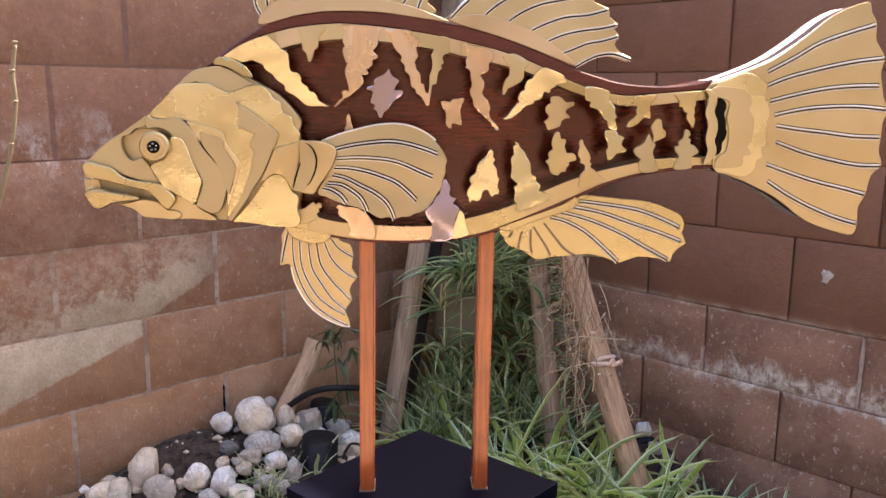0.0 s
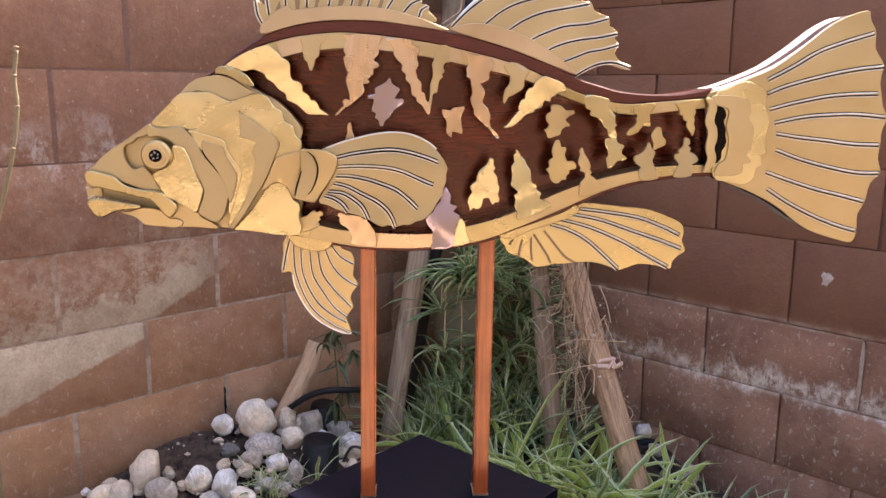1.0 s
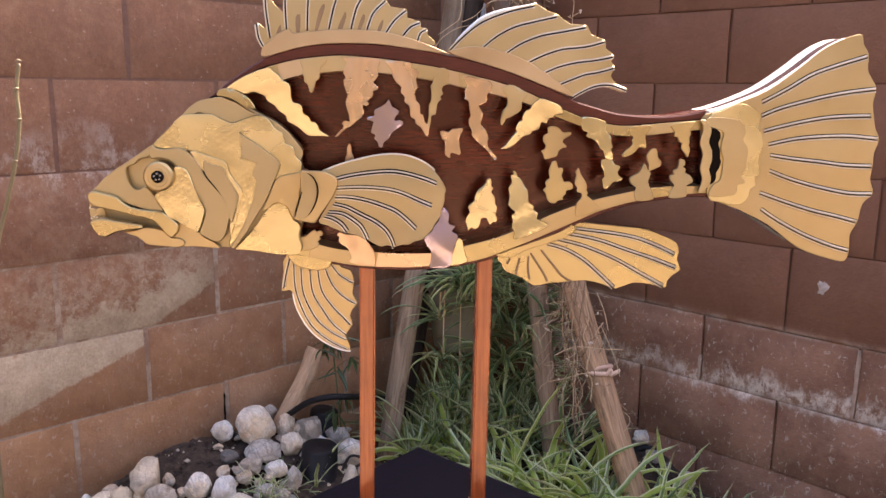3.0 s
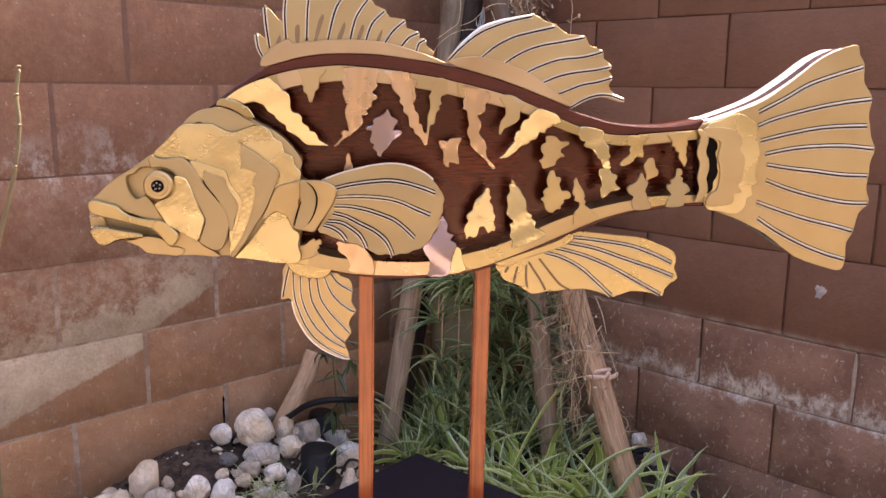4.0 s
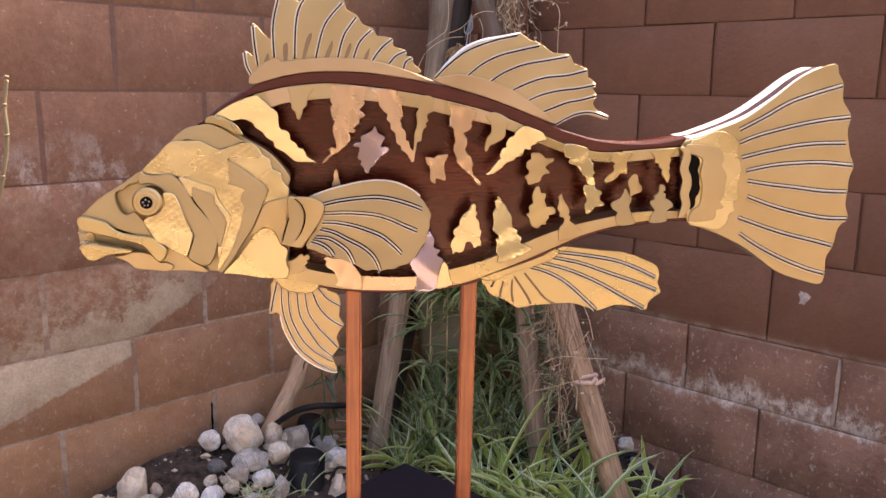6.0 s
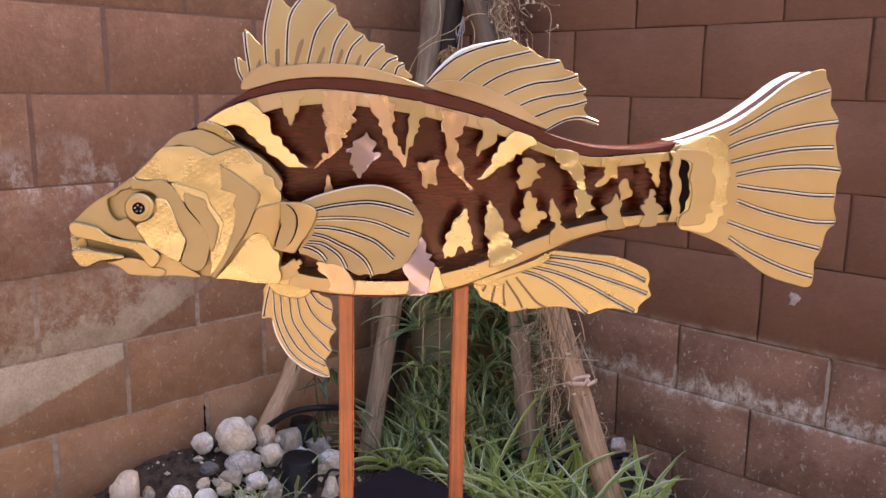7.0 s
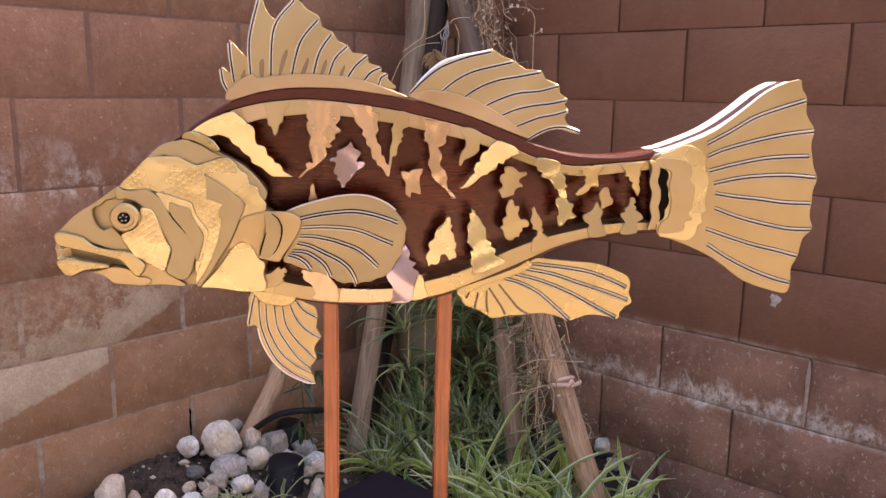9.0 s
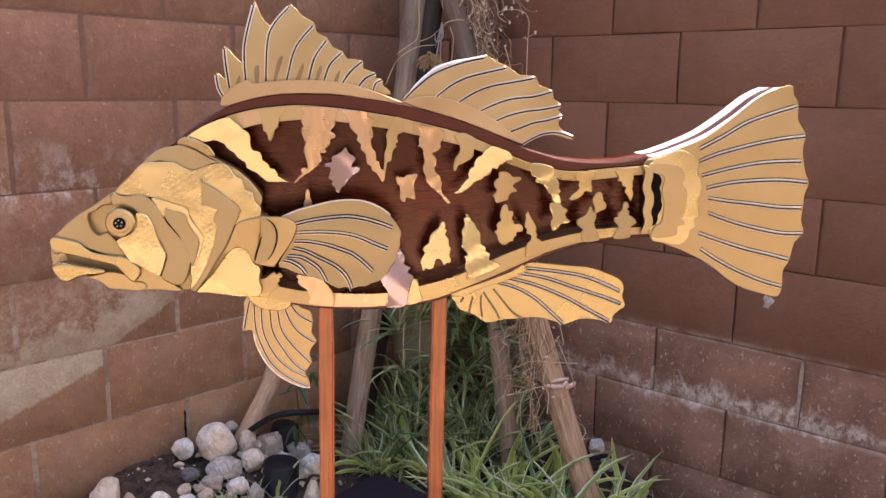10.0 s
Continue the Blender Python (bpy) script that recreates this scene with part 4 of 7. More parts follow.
plate("fin_base", [(-180, 1040), (-177, 1048), (-170, 1054), (-162, 1061), (-148, 1067), (-145, 1062), (-111, 1066), (-80, 1067), (-49, 1065), (-18, 1058), (8, 1049), (23, 1042), (-11, 1046), (-49, 1051), (-80, 1052), (-112, 1051), (-143, 1046), (-174, 1037)], 0.001, 0.006, ROSE, dorsal, "", 2, 0.7)
rays(dorsal, 0.006, [[(-177, 1047), (-182, 1057), (-184, 1072)], [(-170, 1057), (-173, 1082), (-174, 1100)], [(-152, 1065), (-152, 1103), (-140, 1149)], [(-130, 1065), (-125, 1116), (-101, 1147)], [(-107, 1066), (-97, 1101), (-76, 1127)], [(-83, 1067), (-76, 1091), (-62, 1111)], [(-66, 1066), (-59, 1084), (-45, 1098)], [(-46, 1063), (-36, 1077), (-23, 1088)], [(-27, 1061), (-19, 1070), (-8, 1075)], [(-11, 1056), (-8, 1064), (-1, 1068)]], width=0.0008, groove=0.0008, cored=True)
plate("spine_mark", [(-142, 1064), (-142, 1079), (-138, 1082), (-137, 1078), (-138, 1063)], 0.0055, 0.001, BROWN_SLOT, dorsal, "", 2, 0.1)
for a in ([(-122, 1065), (-117, 1086), (-112, 1093), (-111, 1089), (-115, 1077), (-119, 1065)], [(-98, 1066), (-92, 1080), (-89, 1085), (-88, 1080), (-93, 1066)], [(-76, 1067), (-72, 1079), (-69, 1083), (-68, 1078), (-73, 1066)], [(-55, 1065), (-52, 1073), (-48, 1078), (-49, 1071), (-52, 1064)], [(-164, 1059), (-160, 1069), (-158, 1070), (-158, 1061)]):
    plate("spine_mark", a, 0.0055, 0.001, BROWN_SLOT, dorsal, "", 2, 0.1)

# second dorsal fin
dorsal2 = plate("dorsal_fin", [(22, 1046), (39, 1063), (59, 1079), (78, 1088), (97, 1092), (117, 1097), (129, 1090), (142, 1086), (156, 1076), (175, 1075), (180, 1065), (196, 1059), (197, 1050), (207, 1043), (203, 1037), (208, 1031), (204, 1021), (211, 1012), (223, 1007), (218, 1003), (201, 1008), (184, 1008), (165, 997), (145, 1007), (111, 1023), (78, 1036), (46, 1041)], 0.006, 0.003, BRASS, fish, "curved brushed brass rear dorsal fin", 2, 0.12)
plate("fin_base", [(22, 1044), (36, 1049), (52, 1051), (78, 1047), (111, 1035), (144, 1014), (162, 998), (145, 1003), (111, 1016), (79, 1027), (46, 1036)], 0.001, 0.006, ROSE, dorsal2, "", 2, 0.7)
rays(dorsal2, 0.006, [[(24, 1048), (39, 1063), (59, 1078), (87, 1089), (117, 1096)], [(59, 1050), (75, 1063), (94, 1073), (116, 1079), (142, 1085)], [(83, 1043), (101, 1055), (123, 1064), (149, 1069), (175, 1074)], [(108, 1034), (124, 1042), (147, 1050), (173, 1053), (196, 1059)], [(128, 1024), (144, 1031), (164, 1036), (187, 1039), (206, 1043)], [(146, 1012), (161, 1018), (174, 1023), (190, 1026), (208, 1031)], [(161, 998), (175, 1006), (188, 1011), (204, 1012), (223, 1006)]], width=0.0009, bright=RAY, groove=0.0007)

# added bright bar that imitates sunlight on the fin's front edge
tube([(x / 1000, 0.0075, z / 1000) for x, z in [(24, 1047), (39, 1064), (58, 1080), (78, 1088), (97, 1092), (118, 1097)]], lambda s: 0.0008 + 0.0011 * math.sin(math.pi * min(s * 1.02, 1.0)) ** 0.8, POLISHED, "leading_edge", dorsal2, "bright bar added for the sunlit leading edge", 8, 0.9)

# anal fin
anal = plate("anal_fin", [(82, 817), (116, 829), (150, 842), (163, 850), (173, 856), (197, 854), (225, 851), (253, 848), (275, 840), (291, 832), (295, 820), (293, 812), (298, 800), (290, 794), (283, 786), (281, 778), (264, 782), (242, 784), (222, 777), (207, 782), (186, 787), (158, 785), (142, 784), (125, 781), (110, 791), (92, 798), (87, 807)], 0.006, 0.003, GOLD, fish, "polished brass anal fin with dark rays", 2, 0.5)
plate("fin_base", [(80, 819), (116, 832), (153, 846), (166, 854), (171, 848), (160, 839), (136, 831), (112, 823), (96, 815)], 0.001, 0.006, GOLD, anal, "", 2, 0.7)
rays(anal, 0.006, [[(172, 849), (205, 845), (240, 839), (268, 829), (291, 818)], [(163, 843), (198, 836), (233, 824), (266, 813), (294, 802)], [(150, 837), (184, 828), (220, 813), (249, 797), (280, 780)], [(140, 831), (160, 825), (182, 813), (203, 795), (221, 778)]], width=0.0011, bright=RAY, groove=0.0006, twin=True)
rays(anal, 0.006, [[(133, 824), (146, 808), (158, 794), (171, 786)], [(121, 820), (129, 808), (137, 796), (142, 786)], [(117, 816), (117, 801), (119, 788)], [(107, 814), (104, 802), (103, 794)], [(96, 814), (92, 807)]], 0.0005, BROWN_SLOT, BROWN_SLOT)

# pelvic fin
pelvic = plate("pelvic_fin", [(-158, 819), (-163, 798), (-166, 776), (-158, 777), (-153, 773), (-149, 755), (-136, 732), (-120, 716), (-100, 706), (-88, 704), (-91, 716), (-93, 724), (-85, 735), (-88, 745), (-85, 754), (-79, 762), (-85, 772), (-83, 787), (-87, 800), (-98, 804), (-108, 816)], 0.006, 0.003, BRASS, fish, "drooping brushed brass pelvic fin", 2, 0.5)
plate("fin_base", [(-158, 821), (-137, 818), (-108, 817), (-111, 805), (-124, 801), (-144, 805), (-153, 812)], 0.001, 0.006, GOLD, pelvic, "", 2, 0.7)
rays(pelvic, 0.006, [[(-156, 817), (-161, 798), (-165, 778)], [(-150, 808), (-148, 775), (-134, 739), (-113, 718), (-89, 705)], [(-142, 803), (-140, 774), (-127, 745), (-110, 728), (-91, 717)], [(-132, 801), (-129, 774), (-117, 752), (-106, 736), (-91, 723)], [(-123, 801), (-119, 777), (-107, 758), (-96, 746), (-86, 735)], [(-115, 804), (-108, 786), (-99, 774), (-89, 766), (-80, 761)], [(-108, 808), (-100, 797), (-92, 791), (-83, 786)]], 0.0008, RAY, SLOT, 0.0006)

# added bright bar, again for the light along the front edge
tube([(x / 1000, 0.0075, z / 1000) for x, z in [(-153, 773), (-149, 755), (-137, 732), (-121, 716), (-100, 705), (-88, 703)]], lambda s: 0.0014, POLISHED, "leading_edge", pelvic, "bright bar added for the sunlit leading edge", 8, 0.9)

# the head, plate over plate
head = plate("head_plate", [(-355, 894), (-348, 903), (-332, 919), (-313, 932), (-300, 941), (-281, 957), (-265, 973), (-249, 986), (-237, 991), (-226, 994), (-206, 989), (-182, 977), (-161, 965), (-146, 949), (-138, 938), (-140, 927), (-138, 916), (-130, 909), (-136, 870), (-142, 845), (-142, 824), (-182, 823), (-214, 828), (-277, 831), (-300, 834), (-312, 842), (-285, 846), (-284, 854), (-300, 866), (-330, 876), (-352, 882)], -0.002, 0.018, DULL, fish, "satin brass head built of layered plates", 2, 0.6)
plate("mouth_lining", [(-373, 878.5), (-359.5, 873.5), (-322.5, 866), (-301.5, 859.5), (-289.5, 845), (-314.5, 844), (-345.5, 846.5), (-367, 850.5), (-372, 857)], 0.004, 0.006, DULL, head, "dull brownish mouth lining", 2, 0.3)
plate("crown_plate", [(-299, 941), (-274.5, 966.5), (-264.5, 975), (-258.5, 981.5), (-249, 988.5), (-240, 991.5), (-228, 993.5), (-222, 993.5), (-216, 992), (-207, 988.5), (-195, 981), (-183, 974.5), (-189, 974), (-198.5, 970.5), (-211, 966.5), (-215.5, 967), (-223, 970), (-233, 974.5), (-241, 975), (-253, 975)], -0.005, 0.003, DULL, head, "", 3, 0.6, hammer(0.00025, 0.06), 5.0)
plate("gill_edge", [(-185.5, 975.5), (-174, 972.5), (-165, 968), (-153, 958), (-144, 947.5), (-138, 939), (-136.5, 934), (-138.5, 927.5), (-144, 924), (-150.5, 936.5), (-165, 958)], -0.005, 0.003, DULL, head, "", 3, 0.6)
plate("nape_plate", [(-226, 995.5), (-224.5, 1000.5), (-219, 1003), (-211.5, 1002.5), (-202.5, 999), (-193.5, 994), (-189, 988.5), (-186, 983.5), (-188, 982), (-197, 985), (-209, 991.5), (-219, 994.5)], -0.01, 0.004, GOLD, head, "", 3, 0.7, hammer(0.0005), 4.0)
plate("scaled_plate", [(-296.5, 943), (-283, 956.5), (-273.5, 966.5), (-264.5, 974), (-252, 975.5), (-240, 975.5), (-232, 975), (-222, 970), (-215, 967), (-210, 966.5), (-197.5, 971), (-188.5, 974), (-182.5, 974.5), (-176.5, 973), (-170.5, 968.5), (-168, 964), (-164.5, 959.5), (-158.5, 956.5), (-157, 950.5), (-155, 945), (-149.5, 943), (-145.5, 938.5), (-144.5, 932.5), (-142, 928.5), (-138.5, 924.5), (-138, 918), (-140, 914), (-150.5, 911.5), (-166, 905.5), (-182.5, 880), (-205.5, 848), (-217, 831), (-219.5, 835), (-215, 854), (-212, 873.5), (-216, 899), (-227.5, 917.5), (-251, 935), (-275, 937.5), (-290, 937.5)], -0.0085, 0.003, HAMMERED, head, "hammered brass scaled plate", 3, 0.6, hammer(0.00025, 0.06), 3.5)
plate("gill_cover", [(-202.5, 955), (-202.5, 955), (-188.5, 946.5), (-174, 935.5), (-165, 928.5), (-161, 922), (-161, 922), (-162, 916.5), (-165.5, 909), (-169, 901), (-173.5, 890), (-180, 877.5), (-189, 864), (-198.5, 848.5), (-208, 835.5), (-213.5, 829), (-217.5, 831), (-215, 835.5), (-208.5, 845.5), (-201.5, 858), (-196.5, 871), (-192, 882), (-189.5, 894.5), (-187.5, 904.5), (-190, 909), (-190.5, 914.5), (-185.5, 923), (-185.5, 923), (-202, 929.5), (-202, 929.5)], -0.0125, 0.0035, DULL, head, "", 3, 0.7, hammer(0.0003, 0.05), 5.0)
plate("cheek_band", [(-296.5, 942.5), (-293, 939.5), (-283, 938), (-274, 939.5), (-266.5, 939.5), (-260.5, 936.5), (-253, 929), (-247.5, 921), (-243.5, 912), (-236, 902.5), (-227.5, 892), (-221.5, 884.5), (-218.5, 875.5), (-217, 866.5), (-219, 856.5), (-222, 846.5), (-226.5, 839), (-233, 837), (-238.5, 838.5), (-247, 843.5), (-250.5, 848), (-247.5, 856.5), (-244, 866.5), (-244, 874), (-252, 892), (-257.5, 905.5), (-263, 916), (-271, 919.5), (-274.5, 923), (-280.5, 927), (-289.5, 929), (-297.5, 928), (-299.5, 931.5), (-300.5, 937.5)], -0.013, 0.004, DULL, head, "", 3, 0.8, hammer(0.0003, 0.05), 5.0)
plate("cheek_slot", [(-243.5, 916), (-240, 913), (-233, 904.5), (-227.5, 896), (-222, 885.5), (-222, 881.5), (-226.5, 888), (-233.5, 897), (-240.5, 907)], -0.0128, 0.002, SLOT, head, "", 3, 0.1)
plate("cheek_frame", [(-257, 936), (-247.5, 934.5), (-232.5, 929.5), (-222, 926), (-218, 921.5), (-216, 913.5), (-211.5, 905.5), (-202.5, 892), (-204.5, 881.5), (-208.5, 867.5), (-213, 854.5), (-216.5, 845), (-218.5, 848), (-217.5, 866), (-219, 875), (-225, 887.5), (-236.5, 904), (-246.5, 917.5), (-252, 928)], -0.0110, 0.003, BRIGHT, head, "bright thin brass cheek frame", 3, 0.5, None, 6.0, (0, -0.03))
plate("cheek_panel", [(-242, 926), (-236, 923), (-221, 917.5), (-218.5, 908.5), (-214, 900.5), (-207.5, 888), (-208.5, 879), (-212, 866.5), (-215.5, 858), (-218, 865), (-219, 875), (-223, 884), (-230.5, 896.5), (-239.5, 908.5), (-243.5, 918)], -0.0132, 0.002, DULL, head, "", 3, 0.5)
plate("cheek_plate", [(-272.5, 919.5), (-267, 919.5), (-262, 917.5), (-259, 913.5), (-256, 906), (-252.5, 895.5), (-247.5, 882.5), (-243.5, 872.5), (-244.5, 867), (-247.5, 857), (-251.5, 848), (-256.5, 850), (-268.5, 857), (-277, 862), (-283, 864.5), (-287, 871.5), (-292.5, 880.5), (-296, 888), (-290.5, 893), (-281.5, 896), (-275, 906), (-274.5, 915)], -0.0155, 0.004, HAMMERED, head, "hammered bright brass cheek", 3, 0.7, hammer(0.00025, 0.06), 3.5)
plate("snout_plate", [(-363, 892.5), (-358.5, 898), (-348.5, 908), (-336, 917.5), (-326.5, 923), (-311, 933.5), (-299.5, 941.5), (-297.5, 938.5), (-300, 931), (-306.5, 928.5), (-311, 927.5), (-317.5, 921.5), (-324.5, 919), (-326, 911), (-323.5, 902), (-318, 895), (-313, 895), (-307, 897.5), (-302.5, 894), (-296.5, 886.5), (-293, 878.5), (-288, 870), (-299.5, 871), (-309.5, 872.5), (-319, 876), (-329.5, 880), (-339, 886), (-350, 889)], -0.011, 0.009, DULL, head, "", 3, 0.8, hammer(0.00025, 0.06), 5.0)
plate("upper_lip", [(-367.5, 887), (-366.5, 890.5), (-363.5, 892.5), (-358.5, 892.5), (-351, 890.5), (-337.5, 887), (-332, 882), (-325, 877), (-316, 874), (-304, 872), (-292, 871), (-285.5, 868), (-282, 864.5), (-275.5, 859.5), (-272.5, 854.5), (-273.5, 848.5), (-276, 845), (-280, 842), (-285.5, 845), (-289.5, 850.5), (-293.5, 855.5), (-300.5, 861.5), (-316.5, 865.5), (-331.5, 869.5), (-343.5, 872.5), (-354, 875), (-361, 877), (-365.5, 880.5)], -0.016, 0.010, GOLD, head, "polished brass upper lip", 3, 1.2)
plate("lower_jaw", [(-367, 859), (-362.5, 861.5), (-353.5, 862.5), (-344.5, 861), (-329.5, 858.5), (-314.5, 856), (-311.5, 854), (-313, 851.5), (-324, 850.5), (-336, 849), (-342.5, 846.5), (-348.5, 843.5), (-354.5, 842.5), (-359.5, 844.5), (-364.5, 851), (-366.5, 855.5)], -0.015, 0.012, GOLD, head, "polished brass lower lip", 3, 1.2)
plate("jaw_plate", [(-333, 847.5), (-322, 849), (-312, 852), (-302.5, 852), (-291.5, 849.5), (-285.5, 844), (-281, 841), (-273.5, 840.5), (-267.5, 836.5), (-270, 832), (-277, 830), (-286.5, 831), (-298.5, 832), (-308.5, 833.5), (-313.5, 838), (-319, 842), (-325.5, 844.5)], -0.011, 0.008, BRASS, head, "", 3, 0.8)
plate("chin_plate", [(-282.5, 841.5), (-277, 847.5), (-273, 858), (-261, 851.5), (-251.5, 847), (-248, 842.5), (-239.5, 837.5), (-236, 835.5), (-231, 828.5), (-256, 830.5), (-277.5, 831)], -0.0085, 0.006, BRASS, head, "", 3, 0.8)
plate("breast_plate", [(-175.5, 874.5), (-168, 879.5), (-160.5, 879.5), (-154.5, 875), (-150, 866), (-147, 860), (-142, 857), (-140.5, 851), (-142.5, 844.5), (-142, 838), (-139.5, 831.5), (-141.5, 824), (-148, 821.5), (-168.5, 822), (-187, 825), (-202.5, 827), (-213, 828), (-204, 838), (-192.5, 851), (-182.5, 865)], -0.0105, 0.006, SMOOTHED, head, "hammered brass breast plate", 3, 0.7, hammer(0.00025, 0.06), 3.5)
plate("shoulder_bone", [(-168, 901), (-163, 908.5), (-153, 911.5), (-143.5, 913.5), (-136, 915), (-136.5, 900), (-140, 884), (-145.5, 871), (-147.5, 862.5), (-151, 869.5), (-155, 876.5), (-161, 880), (-167.5, 880), (-176, 873.5), (-181, 873), (-174.5, 886)], -0.0135, 0.005, BRASS, head, "", 3, 0.7, hammer(0.0005, 0.06), 5.0)
plate("gum", [(-366, 874), (-361.5, 872.5), (-356.5, 871), (-355.5, 860.5), (-361, 859.5), (-366.5, 858.5), (-365, 866.5)], 0.001, 0.004, BRASS, head, "", 3, 0.4)
for q in [(-366.5, 874.5), (-364, 874), (-361.5, 873.5), (-365.5, 863), (-362.5, 864.5), (-359.5, 864), (-355.5, 863), (-352, 862.5), (-348.5, 862), (-345, 860.5)]:
    cylinder("tooth", (q[0] / 1000, q[1] / 1000), 0.0010, -0.014, -0.004, STEEL, head, "", 8, 0.0006)
EYE = (-289.5, 909.5)
eye = cylinder("eye_ring", (EYE[0] / 1000, EYE[1] / 1000), 0.0162, -0.022, -0.002, BRASS, head, "round stepped brass eye ring", 48, 0.0022)
cylinder("iris", (EYE[0] / 1000, EYE[1] / 1000), 0.0112, -0.0226, -0.021, BRASS, eye, "", 40, 0.001)
pupil = cylinder("pupil", (EYE[0] / 1000, EYE[1] / 1000), 0.0066, -0.0242, -0.022, SLOT, eye, "dark pupil with pewter relief", 28, 0.0006)
for i in range(5):
    a = 2 * math.pi * i / 5 + 0.4
    c = (EYE[0] / 1000 + 0.0034 * math.cos(a), EYE[1] / 1000 + 0.0034 * math.sin(a))
    cylinder("pupil_bead", c, 0.0014, -0.0252, -0.023, PUPIL, eye, "", 10, 0.0005)
socket = plate("eye_socket", [(-329, 906), (-326, 917), (-319, 923), (-308, 927), (-292, 928), (-280, 924), (-280, 903), (-289, 890), (-302, 888), (-308, 895), (-317, 893), (-325, 896)], -0.0035, 0.001, DULL, head, "recessed satin brass eye socket", 3, 0.2)

# pectoral fin
pectoral = plate("pectoral_fin", [(-115, 915), (-105.5, 919), (-90.5, 925), (-75, 928.5), (-59.5, 932.5), (-41, 934.5), (-25.5, 933.5), (-13, 929.5), (-0.5, 923.5), (7.5, 916.5), (14, 908.5), (17.5, 903), (20, 896.5), (18.5, 890), (18.5, 882.5), (15.5, 875), (13.5, 866.5), (8, 858.5), (4, 850.5), (-2, 844), (-7, 840.5), (-14.5, 838.5), (-21, 835), (-28.5, 835), (-35, 833), (-44.5, 834.5), (-51.5, 833), (-60, 837), (-66.5, 841), (-79, 846), (-88, 848), (-100.5, 852.5), (-110, 857), (-119, 862), (-106, 888.5)], -0.022, 0.003, DULL, fish, "satin brass pectoral fin with dark grooves", 3, 0.6, lambda x, z: 0.0006 * math.sin(z * 0.1), 6.0)
rays(pectoral, -0.022, [[(-99.5, 908.5), (-83, 912.5), (-62.5, 915.5), (-41, 917), (-22.5, 914.5), (-3.5, 909), (10.5, 903.5)], [(-98.5, 898.5), (-78, 899.5), (-59.5, 899), (-41, 897), (-25.5, 892.5), (-10, 885.5), (5.5, 879)], [(-100, 889), (-84.5, 888.5), (-66, 885), (-50.5, 880), (-35, 873.5), (-22.5, 863.5), (-12, 853)], [(-102, 881), (-88, 877.5), (-72.5, 869.5), (-57, 861.5), (-46, 852.5), (-40, 843), (-36, 832)], [(-108.5, 872), (-94, 870.5), (-83.5, 865), (-73.5, 857), (-68, 847.5), (-65.5, 841)], [(-112.5, 867.5), (-103.5, 865), (-94, 859), (-87.5, 850)]], width=0.0009, bright=RAY, groove=0.0008, twin=True)
tube([(x / 1000, -0.0205, z / 1000) for x, z in [(-113.5, 916), (-105, 920), (-89.5, 925.5), (-74.5, 929.5), (-59, 933), (-41, 935), (-25.5, 934), (-13, 930.5), (-0.5, 924), (7.5, 917.5)]], 0.0012, RAY, "leading_edge", pectoral, "pale polished leading edge", 8, 0.9)
cuff = plate("fin_cuff", [(-137.5, 915.5), (-129.5, 917), (-114.5, 916.5), (-105.5, 913.5), (-100, 910), (-97.5, 905), (-99, 898), (-102.5, 889.5), (-109, 879.5), (-116.5, 869.5), (-121.5, 861.5), (-125, 860), (-134, 861.5), (-142, 863.5), (-145.5, 865.5), (-143, 876.5), (-139.5, 886), (-137.5, 895.5)], -0.027, 0.006, BRASS, pectoral, "raised brass fin cuff", 3, 1.0)
plate("cuff_inlay", [(-135, 913.5), (-130.5, 914), (-125, 910), (-121, 902), (-120.5, 892.5), (-123, 882), (-128, 871.5), (-134, 865), (-143, 867), (-141, 877), (-137, 888), (-135.5, 895.5)], -0.0278, 0.001, DULL, cuff, "", 3, 0.2)
for way in ([(-130, 915), (-124, 910.5), (-120, 903), (-119, 894.5), (-121, 884.5), (-125.5, 874.5), (-130, 869)], [(-136, 894.5), (-141, 880), (-144, 867)]):
    tube([(x / 1000, -0.0280, z / 1000) for x, z in way], lambda t: 0.0003 + 0.0006 * math.sin(math.pi * t), SLOT, "cuff_groove", cuff, "", 6, 0.6)

# ---- rocks ----
def rock_material(name, light, dark, stain):
    m = Nodes(name, 0.75)
    p = m.pos(False)
    f, g = m.noise(p, 28, 6, 0.65), m.noise(p, 9, 4, 0.6)
    c = m.ramp(m.math("ADD", m.math("MULTIPLY", f, 0.6), m.math("MULTIPLY", m.noise(p, 12, 5, 0.7), 0.4)), (0.33, dark), (0.46, light))
    c = m.mix(m.ramp(g, (0.49, 0.0), (0.60, 0.8)), c, stain)
    c = m.mix(m.ramp(m.noise(p, 60, 6, 0.75), (0.58, 0.0), (0.70, 0.6)), c, tuple(0.45 * v for v in dark))
    c = m.mix(m.ramp(m.noise(p, 16, 7, 0.7, 0.8), (0.465, 0.0), (0.495, 0.65), (0.525, 0.0)), c, tuple(0.8 * v for v in dark))
    c = m.mix(m.ramp(m.random(), (0.30, 0.45), (0.55, 0.0)), c, stain)
    c = m.mix(m.ramp(m.random(), (0.55, 0.0), (0.95, 0.40)), c, tuple(0.5 * (sum(light) / 3 + v) * k for v, k in zip(dark, (0.96, 1.0, 1.05))))
    m.color(c)
    m.bump(m.math("ADD", m.math("MULTIPLY", g, 1.2), m.math("ADD", f, m.noise(p, 90, 4, 0.7))), 1.0, 0.008)
    return m.mat


